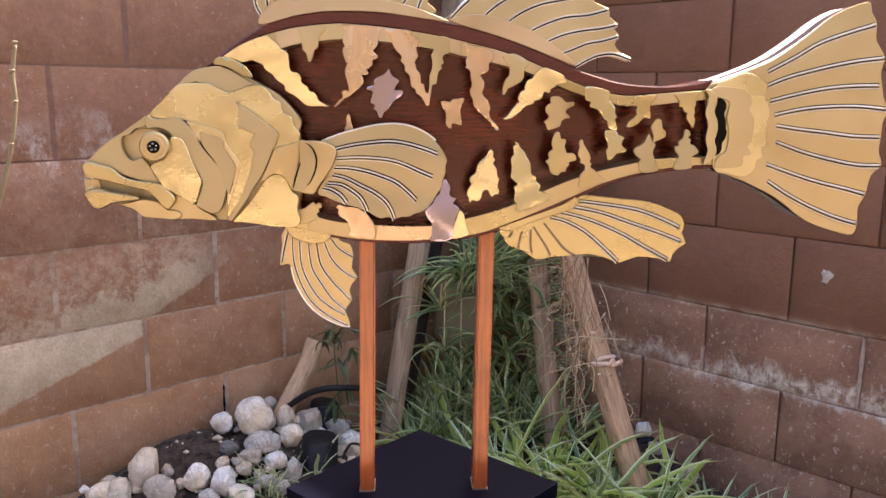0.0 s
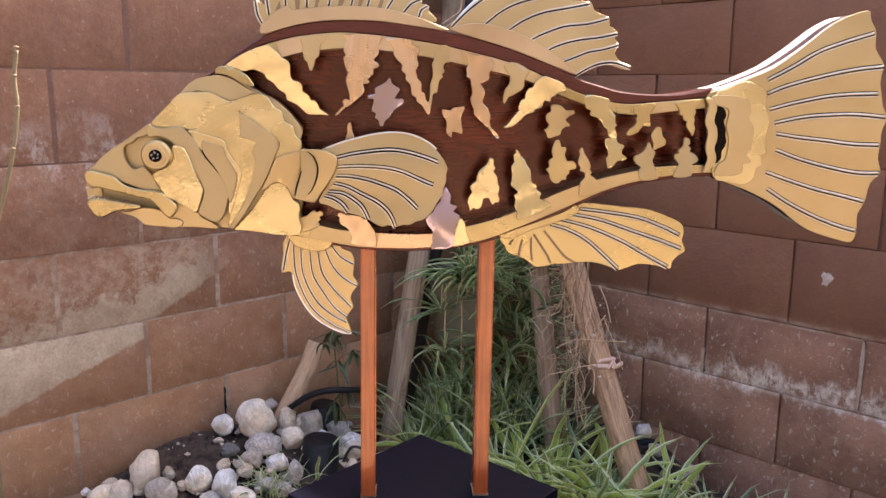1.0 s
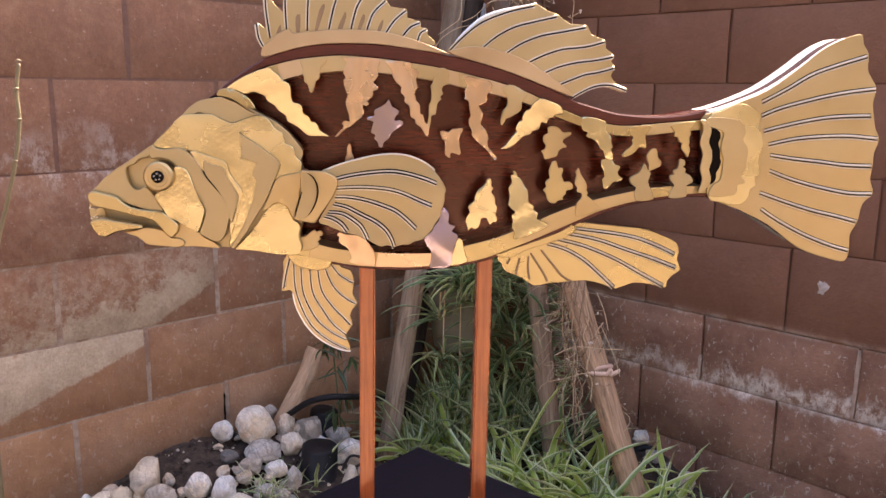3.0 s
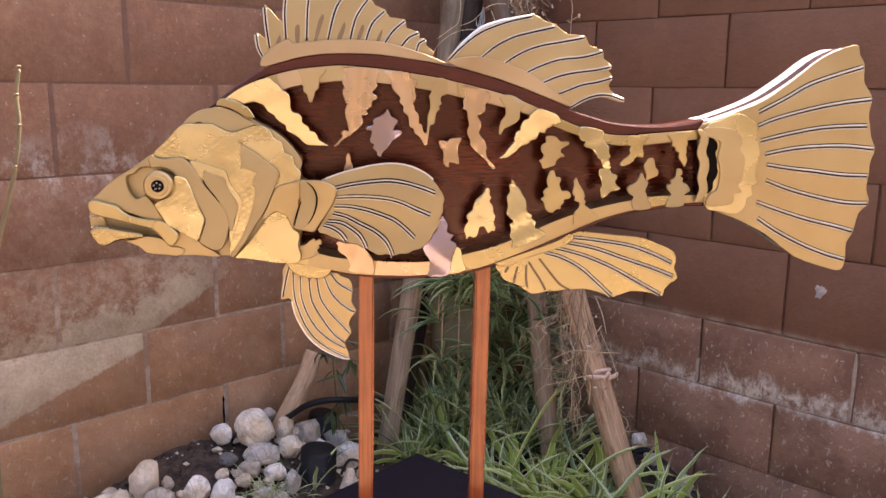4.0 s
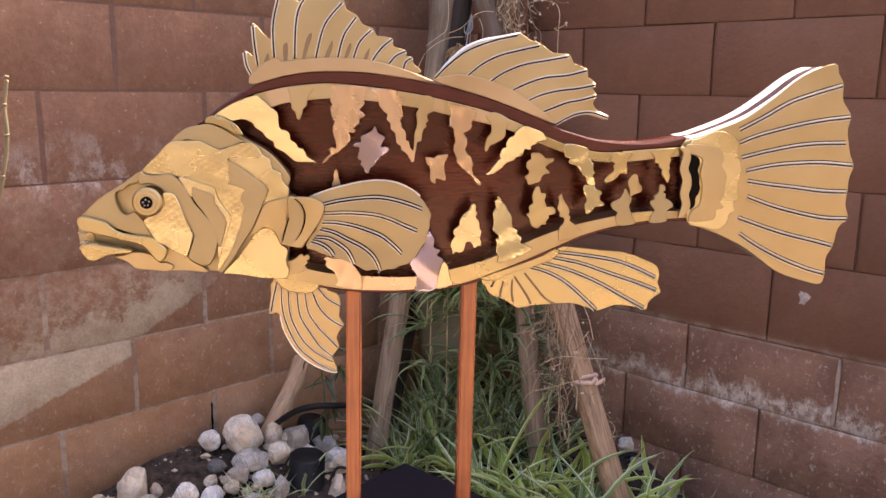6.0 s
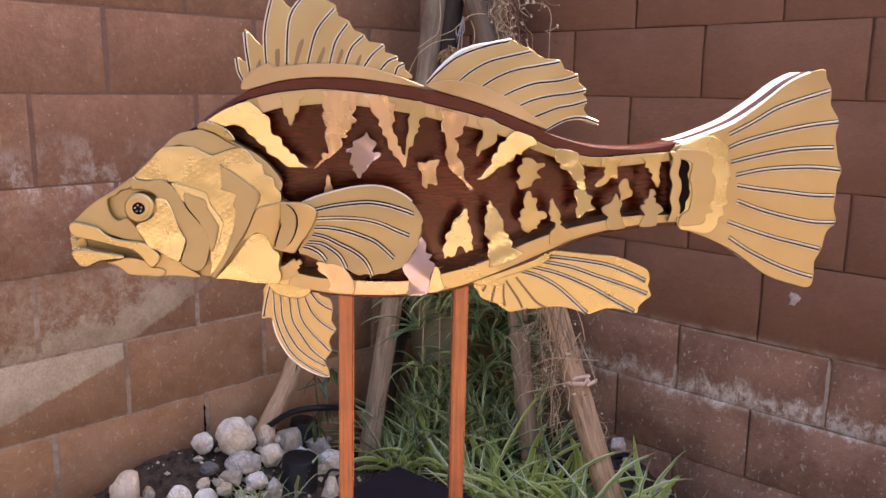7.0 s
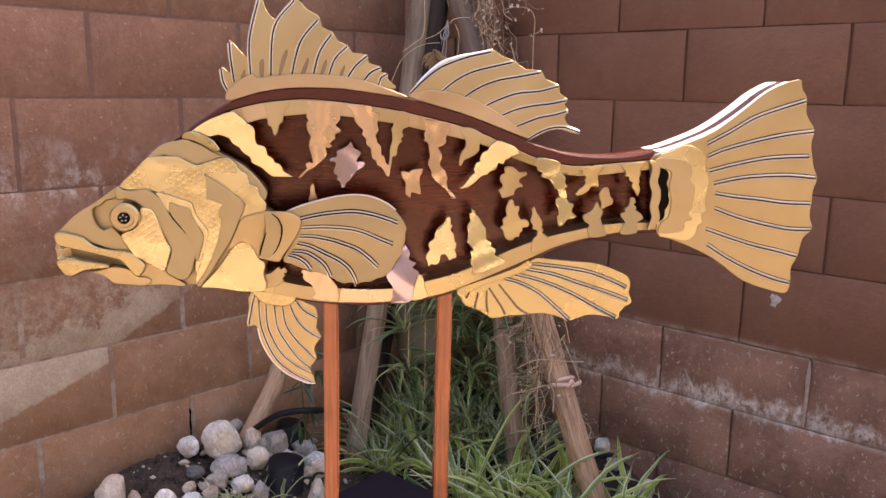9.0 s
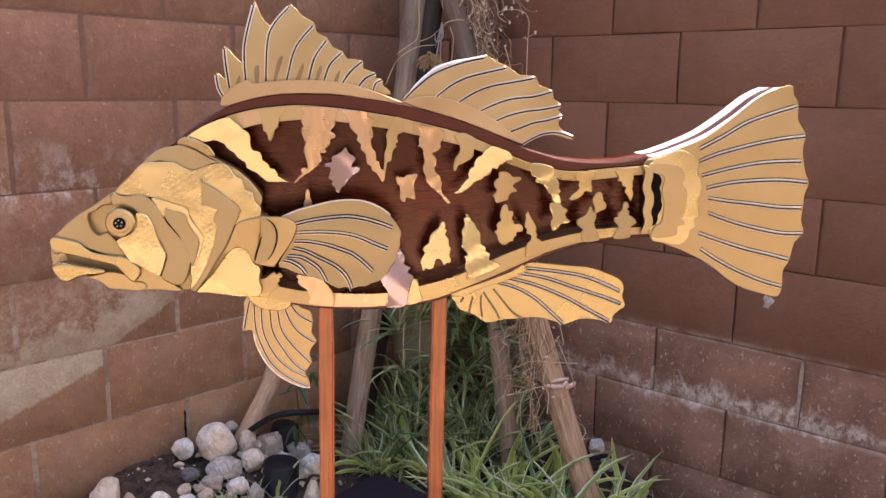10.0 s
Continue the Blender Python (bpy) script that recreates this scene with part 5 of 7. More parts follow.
ROCKS = {
    "white": rock_material("white_rock", (0.92, 0.875, 0.80), (0.40, 0.39, 0.37), (0.74, 0.57, 0.36)),
    "grey": rock_material("grey_rock", (0.58, 0.545, 0.49), (0.19, 0.175, 0.15), (0.45, 0.36, 0.27)),
    "tan": rock_material("tan_rock", (0.72, 0.58, 0.41), (0.36, 0.27, 0.19), (0.70, 0.61, 0.49)),
    "dark": rock_material("dark_rock", (0.17, 0.165, 0.16), (0.09, 0.088, 0.085), (0.2, 0.18, 0.16)),
}
WORDS = {"white": "rounded white river rock with grey veins", "grey": "rough grey garden rock", "tan": "rounded tan river rock", "dark": "small dark grey stone"}


def rock(x, y, z, w, h, kind, seed, angular=0.0):
    rnd = random.Random(seed)
    bm = bmesh.new()
    bmesh.ops.create_icosphere(bm, subdivisions=4 if w > 0.045 else 3, radius=1.0)
    off = Vector((rnd.uniform(-9, 9), rnd.uniform(-9, 9), rnd.uniform(-9, 9)))
    planes = []
    for _ in range((7 if angular else 4) + int(angular * 14)):
        pn = Vector((rnd.gauss(0, 1), rnd.gauss(0, 1), rnd.gauss(0, 1))).normalized()
        planes.append((pn, rnd.uniform(0.72, 0.98) - angular * 0.36))
    for v in bm.verts:
        n = v.co.normalized()
        r = 1.06 + 0.22 * noise.noise(n * 1.1 + off) + 0.10 * noise.noise(n * 2.6 + off) + 0.03 * noise.noise(n * 7 + off)
        if angular:
            r -= angular * abs(noise.noise(n * 1.7 - off))
        for pn, pd in planes:
            over = (n * r).dot(pn) - pd
            if over > 0:
                n = (n * r - pn * over * min(0.70 + angular, 0.96)) / r
        v.co = Vector((n.x * r * w / 2, n.y * r * (w + h) / 4.2, n.z * r * h / 2))
    me = bpy.data.meshes.new("rock")
    bm.to_mesh(me)
    bm.free()
    for pl in me.polygons:
        pl.use_smooth = True
    me.materials.append(ROCKS[kind])
    ob = new("rock", me)
    ob.location, ob.rotation_euler = (x, y, z), (rnd.uniform(-0.15, 0.15), rnd.uniform(-0.2, 0.2), rnd.uniform(-0.4, 0.4))
    return tagged(ob, WORDS[kind], "rock", "rocks on the soil")


rock(-0.416, 1.145, 0.117, 0.095, 0.107, "white", 1, 0)
rock(-0.500, 1.139, 0.103, 0.063, 0.049, "white", 2, 0)
rock(-0.385, 1.074, 0.073, 0.101, 0.062, "grey", 3, .2)
rock(-0.318, 1.124, 0.070, 0.060, 0.060, "white", 4, .2)
rock(-0.338, 1.188, 0.095, 0.059, 0.071, "tan", 5, .3)
rock(-0.396, 1.260, 0.104, 0.043, 0.043, "grey", 6, 0)
rock(-0.639, 0.927, 0.078, 0.070, 0.099, "tan", 7, 0)
rock(-0.517, 0.926, 0.056, 0.070, 0.063, "white", 8, .12)
rock(-0.453, 0.914, 0.048, 0.052, 0.081, "white", 9, .12)
rock(-0.414, 0.908, 0.022, 0.068, 0.044, "white", 10, .12)
rock(-0.409, 1.024, 0.061, 0.063, 0.055, "grey", 11, .2)
rock(-0.344, 1.028, 0.044, 0.055, 0.052, "white", 12, .15)
rock(-0.467, 1.048, 0.073, 0.047, 0.036, "dark", 13, 0)
rock(-0.471, 0.996, 0.059, 0.041, 0.032, "tan", 14, .3)
rock(-0.594, 0.889, 0.049, 0.074, 0.064, "grey", 15, .12)
rock(-0.734, 0.898, 0.033, 0.069, 0.044, "white", 16, 0)
rock(-0.686, 0.893, 0.043, 0.061, 0.056, "tan", 17, .3)
rock(-0.733, 0.948, 0.040, 0.050, 0.021, "tan", 18, .2)
rock(-0.594, 0.953, 0.061, 0.037, 0.037, "tan", 19, .3)
rock(-0.165, 1.192, 0.011, 0.072, 0.075, "white", 20, 0)
rock(-0.280, 1.205, 0.079, 0.078, 0.084, "grey", 21, .4)
rock(-0.224, 1.514, -0.065, 0.086, 0.062, "grey", 22, .4)
rock(-0.296, 1.004, 0.034, 0.046, 0.077, "grey", 23, .4)
rock(-0.555, 0.920, 0.043, 0.021, 0.029, "tan", 24, 0)
rock(-0.418, 0.986, 0.047, 0.043, 0.043, "tan", 25, .3)
rock(-0.237, 1.054, 0.019, 0.056, 0.042, "dark", 26, 0)
rock(-0.362, 0.964, 0.024, 0.054, 0.040, "grey", 27, .3)
rock(-0.651, 0.909, 0.041, 0.031, 0.031, "tan", 28, 0)
rock(-0.787, 0.935, 0.024, 0.031, 0.021, "white", 29, .3)
rock(-0.482, 0.885, 0.024, 0.051, 0.036, "grey", 30, 0)
rock(-0.320, 0.958, 0.011, 0.048, 0.040, "grey", 31, .3)
rock(-0.294, 1.154, 0.060, 0.038, 0.035, "tan", 32, .45)
rock(-0.263, 1.160, 0.046, 0.035, 0.029, "grey", 33, .5)
rock(-0.238, 1.203, 0.034, 0.042, 0.033, "tan", 34, .45)
rock(-0.217, 1.222, 0.022, 0.033, 0.039, "grey", 35, .5)
rock(-0.201, 1.493, -0.078, 0.041, 0.034, "tan", 36, .4)
rock(-0.176, 1.560, -0.079, 0.046, 0.042, "grey", 37, .5)
rock(-0.282, 1.111, 0.044, 0.034, 0.032, "tan", 38, .5)
rock(-0.358, 1.010, 0.032, 0.033, 0.027, "tan", 39, .5)
rock(-0.382, 0.988, 0.031, 0.030, 0.027, "tan", 40, .45)
rock(-0.319, 0.999, 0.018, 0.030, 0.027, "grey", 41, .5)
rock(-0.380, 0.946, 0.016, 0.032, 0.024, "grey", 42, .5)
rock(-0.442, 0.968, 0.039, 0.024, 0.024, "tan", 43, .4)
rock(-0.513, 0.909, 0.030, 0.026, 0.018, "tan", 44, .5)
rock(-0.279, 1.086, 0.032, 0.031, 0.023, "tan", 45, .5)
rock(-0.462, 1.136, 0.084, 0.023, 0.017, "grey", 46, .5)
rock(-0.315, 1.205, 0.076, 0.036, 0.039, "tan", 47, .45)
rock(-0.267, 1.708, -0.079, 0.041, 0.037, "grey", 48, .5)
rock(-0.306, 1.716, -0.082, 0.037, 0.033, "tan", 49, .4)
rock(-0.337, 0.980, 0.016, 0.035, 0.024, "tan", 50, .5)
rock(-0.300, 0.957, -0.000, 0.037, 0.027, "grey", 51, .5)
rock(0.701, 1.334, -0.026, 0.059, 0.055, "white", 53, .3)
rock(0.706, 1.230, -0.032, 0.053, 0.050, "grey", 54, .3)
rock(0.716, 1.169, -0.042, 0.037, 0.033, "dark", 55, 0)
rock(0.703, 1.268, -0.062, 0.050, 0.040, "tan", 60, .4)
rock(0.759, 1.112, -0.055, 0.056, 0.075, "tan", 61, .5)
rock(-0.158, 1.050, 0.000, 0.056, 0.078, "tan", 56, .55)
rock(-0.292, 1.235, 0.070, 0.070, 0.070, "grey", 57, .5)
rock(-0.205, 1.235, 0.045, 0.075, 0.060, "grey", 58, .5)
rock(-0.245, 1.170, 0.050, 0.050, 0.042, "white", 59, .5)


def grit():
    """Small pale stones and crumbs strewn over the soil."""
    rnd = random.Random(5)
    verts, faces = [], []
    for _ in range(1500):
        x, y = rnd.uniform(-0.95, 0.35), rnd.uniform(0.55, 1.6)
        if (Vector((x, y)) - ORIGIN_L).dot(Vector((-DIR_L.y, DIR_L.x))) > -0.03:
            continue
        r = 0.0015 + 0.006 * rnd.random() ** 3
        z = ground_z(x, y) + 0.012 * noise.noise((x * 6, y * 6, 0.3)) + r * 0.3
        i = len(verts)
        verts += [(x + r * rnd.uniform(0.6, 1.3), y, z), (x - r * rnd.uniform(0.6, 1.3), y, z), (x, y + r, z), (x, y - r * rnd.uniform(0.6, 1.3), z), (x, y, z + r * rnd.uniform(0.5, 1.2)), (x, y, z - r)]
        for a, b in ((0, 2), (2, 1), (1, 3), (3, 0)):
            faces += [(i + a, i + b, i + 4), (i + b, i + a, i + 5)]
    tagged(obj_from("grit", verts, faces, ROCKS["tan"]), "pale grit and stone crumbs on the soil", "gravel", "", "stuff")


grit()


def soil_crumbs():
    """Dark clods of soil that roughen the bed and creep up the foot of the wall."""
    rnd = random.Random(15)
    verts, faces = [], []
    n = 0
    while n < 2600:
        x, y = rnd.uniform(-0.95, 0.55), rnd.uniform(0.45, 1.6)
        gap = (Vector((x, y)) - ORIGIN_L).dot(Vector((-DIR_L.y, DIR_L.x)))
        if gap > -0.006 or (rnd.random() > 0.35 and gap < -0.30):
            continue
        n += 1
        r = 0.002 + 0.010 * rnd.random() ** 2.6
        z = ground_z(x, y) + 0.012 * noise.noise((x * 6, y * 6, 0.3)) + r * 0.25
        i = len(verts)
        ring = [2 * math.pi * k / 5 + rnd.uniform(-0.3, 0.3) for k in range(5)]
        verts += [(x + r * rnd.uniform(0.7, 1.2) * math.cos(a), min(y + r * rnd.uniform(0.7, 1.2) * math.sin(a), 9), z + r * rnd.uniform(-0.2, 0.2)) for a in ring]
        verts += [(x, y, z + r * rnd.uniform(0.5, 1.0)), (x, y, z - r)]
        for k in range(5):
            j = (k + 1) % 5
            faces += [(i + k, i + j, i + 5), (i + j, i + k, i + 6)]
    tagged(obj_from("soil_crumbs", verts, faces, SOIL), "dark crumbs and clods of garden soil", "soil", "", "stuff")


soil_crumbs()


def rubble():
    """Fist-sized and smaller stones between the larger rocks."""
    rnd = random.Random(77)
    made = 0
    while made < 34:
        along, off = rnd.uniform(-0.1, 0.75), rnd.uniform(0.10, 0.42)
        x, y = ORIGIN_L.x + DIR_L.x * along + DIR_L.y * off, ORIGIN_L.y + DIR_L.y * along - DIR_L.x * off
        size = rnd.uniform(0.018, 0.042)
        if along < 0.3 and off < 0.2:
            continue
        rock(x, y, ground_z(x, y) + size * 0.25, size * rnd.uniform(0.9, 1.6), size * rnd.uniform(0.55, 0.9), rnd.choice(("grey", "grey", "tan", "tan", "tan", "dark")), 700 + made, rnd.choice((0.3, 0.45, 0.55)))
        made += 1


rubble()


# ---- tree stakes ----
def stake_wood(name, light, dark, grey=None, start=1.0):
    """Rough wood; grey is the darker colour mixed in towards the stake's top."""
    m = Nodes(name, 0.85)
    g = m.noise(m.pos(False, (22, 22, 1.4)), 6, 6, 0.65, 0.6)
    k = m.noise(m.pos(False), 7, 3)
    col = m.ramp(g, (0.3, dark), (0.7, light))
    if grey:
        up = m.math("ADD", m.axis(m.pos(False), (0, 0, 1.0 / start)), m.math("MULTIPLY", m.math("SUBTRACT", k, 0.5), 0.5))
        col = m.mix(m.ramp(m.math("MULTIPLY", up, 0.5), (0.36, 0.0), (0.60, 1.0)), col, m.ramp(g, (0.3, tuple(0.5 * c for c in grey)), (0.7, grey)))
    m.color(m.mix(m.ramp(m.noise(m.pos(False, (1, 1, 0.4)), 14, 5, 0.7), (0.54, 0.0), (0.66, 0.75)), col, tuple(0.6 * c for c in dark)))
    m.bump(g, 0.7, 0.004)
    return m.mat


# the darker top of this one puts the shade behind the fish into the colour
GREY_WOOD = stake_wood("weathered_wood", (0.46, 0.36, 0.25), (0.22, 0.14, 0.09), (0.26, 0.20, 0.14), 1.3)
OLD_WOOD = stake_wood("old_dark_wood", (0.50, 0.36, 0.24), (0.19, 0.125, 0.08), (0.20, 0.14, 0.10), 1.05)
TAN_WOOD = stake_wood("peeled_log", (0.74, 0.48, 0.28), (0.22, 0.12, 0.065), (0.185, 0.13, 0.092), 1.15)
PALE_WOOD = stake_wood("pale_log", (0.62, 0.425, 0.265), (0.33, 0.205, 0.12))
DARK_WOOD = stake_wood("near_black_wood", (0.040, 0.026, 0.018), (0.016, 0.010, 0.008))
STRAW = plain("dry_stem", (0.60, 0.43, 0.26), 0.85)
STRAW_DARK = plain("brown_stem", (0.27, 0.175, 0.105), 0.85)


def stake(base, top, r0, r1, mat, label, seed, knots=3):
    """A rough round stake from base to top, slightly crooked, with knots."""
    a, b = Vector(base), Vector(top)
    ob = thing("tree_stake", label, "stake", "tree stakes in the corner", at=base)
    axis = b - a
    length = axis.length
    q = axis.to_track_quat("Z", "Y")
    ob.rotation_mode = "QUATERNION"
    ob.rotation_quaternion = q
    rnd = random.Random(seed)
    rings, sides = 26, 18
    verts, faces = [], []
    spots = [(rnd.uniform(0.1, 0.9), rnd.uniform(3.3, 6.0)) for _ in range(knots)]
    for i in range(rings + 1):
        s = i / rings
        cx, cy = 0.008 * math.sin(s * 5 + seed), 0.006 * math.sin(s * 7 + 2 * seed)
        r = r0 + (r1 - r0) * s
        for k in range(sides):
            an = 2 * math.pi * k / sides
            rr = r * (1 + 0.07 * noise.noise((math.cos(an) * 1.5, math.sin(an) * 1.5, s * 6 + seed)) + 0.025 * noise.noise((math.cos(an) * 6, math.sin(an) * 6, s * 20)))
            for ks, ka in spots:
                d2 = ((s - ks) * length / 0.03) ** 2 + ((an - ka) * r / 0.02) ** 2
                rr += 0.006 * math.exp(-d2)
            verts.append((cx + rr * math.cos(an), cy + rr * math.sin(an), s * length))
    for i in range(rings):
        for k in range(sides):
            faces.append((i * sides + k, i * sides + (k + 1) % sides, (i + 1) * sides + (k + 1) % sides, (i + 1) * sides + k))
    faces += [tuple(reversed(range(sides))), tuple(rings * sides + k for k in range(sides))]
    obj_from("shaft", verts, faces, mat, ob, "", True)
    for ks, ka in spots[:2]:
        z = ks * length
        r = (r0 + (r1 - r0) * ks) * 1.02
        tube([(math.cos(ka) * r * 0.9, math.sin(ka) * r * 0.9, z), (math.cos(ka) * (r + 0.004), math.sin(ka) * (r + 0.004), z)], 0.004, SLOT, "nail", ob, "", 8, 1.0, True, 2)
    return ob


def sunk(p, q, deep=0.12):
    """The point below p on the line from q, as far into the soil."""
    a, b = Vector(p), Vector(q)
    return tuple(a + (a - b).normalized() * deep)


S1_BASE, S1_TOP = (-0.076, 1.370, -0.154), (0.154, 1.500, 1.403)
S2_BASE, S2_TOP = (0.406, 1.260, 0.008), (0.309, 1.600, 1.388)
LOG_BASE, LOG_TOP = (0.602, 1.020, -0.086), (0.212, 1.520, 1.383)
LEFT_BASE, LEFT_TOP = (-0.337, 1.240, 0.129), (-0.266, 1.310, 0.271)
stake(sunk(S1_BASE, S1_TOP), S1_TOP, 0.031, 0.030, GREY_WOOD, "weathered grey tree stake leaning in the corner", 3)
# an added near-black stake fills the dark gap between the stakes
DARK_BASE, DARK_TOP = (-0.052, 1.470, -0.203), (0.200, 1.545, 1.408)
stake(sunk(DARK_BASE, DARK_TOP), DARK_TOP, 0.028, 0.043, DARK_WOOD, "near-black stake added to fill the dark gap behind a grey one", 13)
stake(sunk(S2_BASE, S2_TOP), S2_TOP, 0.030, 0.027, OLD_WOOD, "old brownish tree stake standing behind dry vines", 5)
stake(sunk(LOG_BASE, LOG_TOP), LOG_TOP, 0.034, 0.031, TAN_WOOD, "peeled tan log stake, darker grey above, overgrown with dry vines", 7, 4)
stake(sunk(LEFT_BASE, LEFT_TOP), LEFT_TOP, 0.025, 0.024, PALE_WOOD, "short pale sawn log leaning against the block wall", 9, 5)


def many_tubes(name, ways, radius, mat, label, category, sides=5):
    """Thin stems joined into one mesh."""
    verts, faces = [], []
    for way, r in ways:
        pts = [Vector(q) for q in spline(way, False, 5)]
        n, base = len(pts), len(verts)
        for i, q in enumerate(pts):
            tng = (pts[min(i + 1, n - 1)] - pts[max(i - 1, 0)]).normalized()
            ref = Vector((0.3, 1, 0.2))
            s = tng.cross(ref).normalized()
            u = s.cross(tng)
            for k in range(sides):
                a = 2 * math.pi * k / sides
                verts.append(tuple(q + (s * math.cos(a) + u * math.sin(a)) * r * radius))
        for i in range(n - 1):
            for k in range(sides):
                faces.append((base + i * sides + k, base + i * sides + (k + 1) % sides, base + (i + 1) * sides + (k + 1) % sides, base + (i + 1) * sides + k))
    return tagged(obj_from(name, verts, faces, mat, None, "", True), label, category, "", "stuff")


def wall_gap(q, gap=0.03):
    """Keeps a point in front of the corner's right wall."""
    face = 1.864 - (q.x - 0.22) * 1.068 - gap
    if q.x > 0.22 and q.y > face:
        q.y = face
    return q


def wander(q, rnd, steps, size, fall, bend):
    """A crooked hanging stem from q."""
    q = Vector(q)
    v = Vector((rnd.uniform(-0.6, 0.6), rnd.uniform(-0.3, 0.3), rnd.uniform(-1.0, 0.5) - fall)).normalized()
    way = [q]
    for _ in range(steps):
        v = (v + Vector((rnd.uniform(-bend, bend), rnd.uniform(-0.3, 0.3), rnd.uniform(-bend, bend * 0.6) - fall * 0.35))).normalized()
        q = wall_gap(q + v * size * rnd.uniform(0.6, 1.4))
        if q.z < 0.03:
            break
        way.append(q.copy())
    return way


def vines():
    rnd = random.Random(11)
    a, b = Vector(LOG_BASE), Vector(LOG_TOP)
    tan, dark, buds = [], [], []
    tl, tr, ll, lr = Vector((0.410, 1.220, 0.474)), Vector((0.463, 1.130, 0.498)), Vector((0.423, 1.140, 0.112)), Vector((0.489, 1.030, 0.160))
    # the curtain that hangs between the two stakes
    for i in range(74):
        u, s = 0.85 * rnd.random() ** 1.8 - 0.12, rnd.random() ** 1.5 * 0.8 - 0.12
        q = tl.lerp(tr, u).lerp(ll.lerp(lr, u), s)
        way = wander(q, rnd, rnd.randint(5, 11), 0.015, 0.12, 1.0)
        if len(way) > 3:
            (tan if rnd.random() < 0.5 else dark).append((way, rnd.choice((0.35, 0.45, 0.5, 0.65, 0.9))))
            if rnd.random() < 0.32:
                buds.append(rnd.choice(way))
    # long strands from the fish's shadow down to the leaves
    for i in range(11):
        u = rnd.random()
        q = tl.lerp(tr, u)
        way = [q + Vector((rnd.uniform(-0.01, 0.01), 0, 0.05))]
        e = ll.lerp(lr, u * 0.8) + Vector((rnd.uniform(-0.02, 0.02), 0, rnd.uniform(-0.05, 0.08)))
        for k in range(1, 8):
            way.append(q.lerp(e, k / 7) + Vector((rnd.uniform(-0.012, 0.012), rnd.uniform(-0.01, 0.01), rnd.uniform(-0.006, 0.006))))
        (tan if i % 3 else dark).append((way, rnd.uniform(0.7, 1.2)))
    # stems that wind round the log
    axis = (b - a).normalized()
    u1 = axis.cross(Vector((0, 1, 0))).normalized()
    u2 = axis.cross(u1)
    for k in range(9):
        s0, span, ph = rnd.uniform(0.12, 0.42), rnd.uniform(0.05, 0.16), rnd.uniform(0, 6.3)
        way = []
        for j in range(9):
            an = ph + j * rnd.uniform(0.5, 0.8)
            way.append(a.lerp(b, s0 + span * j / 8) + (u1 * math.cos(an) + u2 * math.sin(an)) * rnd.uniform(0.037, 0.046))
        (dark if k % 3 else tan).append((way, rnd.uniform(0.7, 1.3)))
    # stray shoots across the log
    for p in (((0.367, 1.060, 0.333), (0.417, 1.050, 0.359), (0.485, 1.050, 0.354), (0.545, 1.060, 0.348)), ((0.354, 1.050, 0.267), (0.395, 1.040, 0.279), (0.432, 1.040, 0.290), (0.459, 1.050, 0.289)),
              ((0.495, 1.100, 0.403), (0.518, 1.090, 0.351), (0.536, 1.080, 0.306), (0.548, 1.080, 0.266)), ((0.491, 1.140, 0.479), (0.507, 1.120, 0.437), (0.516, 1.100, 0.387))):
        tan.append(([wall_gap(Vector(q)) for q in p], 1.0))
    # the tangle at the top, right of the log
    hi, lo = Vector((0.296, 1.500, 1.360)), Vector((0.339, 1.460, 1.135))
    for i in range(150):
        q = hi.lerp(lo, rnd.random()) + Vector((rnd.gauss(0.006, 0.026), rnd.uniform(-0.05, 0.03), 0))
        way = wander(wall_gap(q), rnd, rnd.randint(3, 6), 0.02, 0.5, 0.95)
        (tan if rnd.random() < 0.35 else dark).append((way, rnd.choice((0.5, 0.65, 0.8, 1.0))))
        if rnd.random() < 0.3:
            buds.append(rnd.choice(way))
    for i in range(22):
        q = Vector((0.347, 1.500, 1.326)) + Vector((rnd.uniform(-0.03, 0.09), rnd.uniform(-0.04, 0.02), rnd.uniform(-0.03, 0.06)))
        way = wander(wall_gap(q), rnd, 4, 0.018, 0.0, 0.9)
        dark.append((way, rnd.uniform(0.5, 0.8)))
        buds.append(way[-1])
    for p in (((0.362, 1.400, 1.270), (0.398, 1.380, 1.277), (0.431, 1.360, 1.268), (0.443, 1.350, 1.240), (0.439, 1.340, 1.194), (0.439, 1.340, 1.148), (0.439, 1.340, 1.095)),
              ((0.439, 1.340, 1.200), (0.449, 1.330, 1.206), (0.457, 1.320, 1.212)), ((0.439, 1.340, 1.194), (0.426, 1.340, 1.200)),
              ((0.387, 1.420, 1.182), (0.392, 1.400, 1.158), (0.405, 1.400, 1.119)),
              ((0.142, 1.400, 1.186), (0.179, 1.400, 1.202), (0.216, 1.410, 1.237), (0.244, 1.420, 1.248), (0.274, 1.440, 1.250)),
              ((0.047, 1.360, 1.066), (0.074, 1.370, 1.125), (0.109, 1.380, 1.157), (0.146, 1.390, 1.173), (0.184, 1.400, 1.177)),
              ((0.077, 1.370, 1.149), (0.109, 1.380, 1.172), (0.135, 1.390, 1.194), (0.142, 1.400, 1.238), (0.141, 1.410, 1.284), (0.146, 1.420, 1.331)),
              ((0.230, 1.420, 1.229), (0.239, 1.410, 1.200), (0.238, 1.410, 1.163), (0.234, 1.410, 1.129)),
              ((0.298, 1.420, 1.227), (0.309, 1.410, 1.180), (0.310, 1.410, 1.125))):
        tan.append(([wall_gap(Vector(q)) for q in p], 0.75))
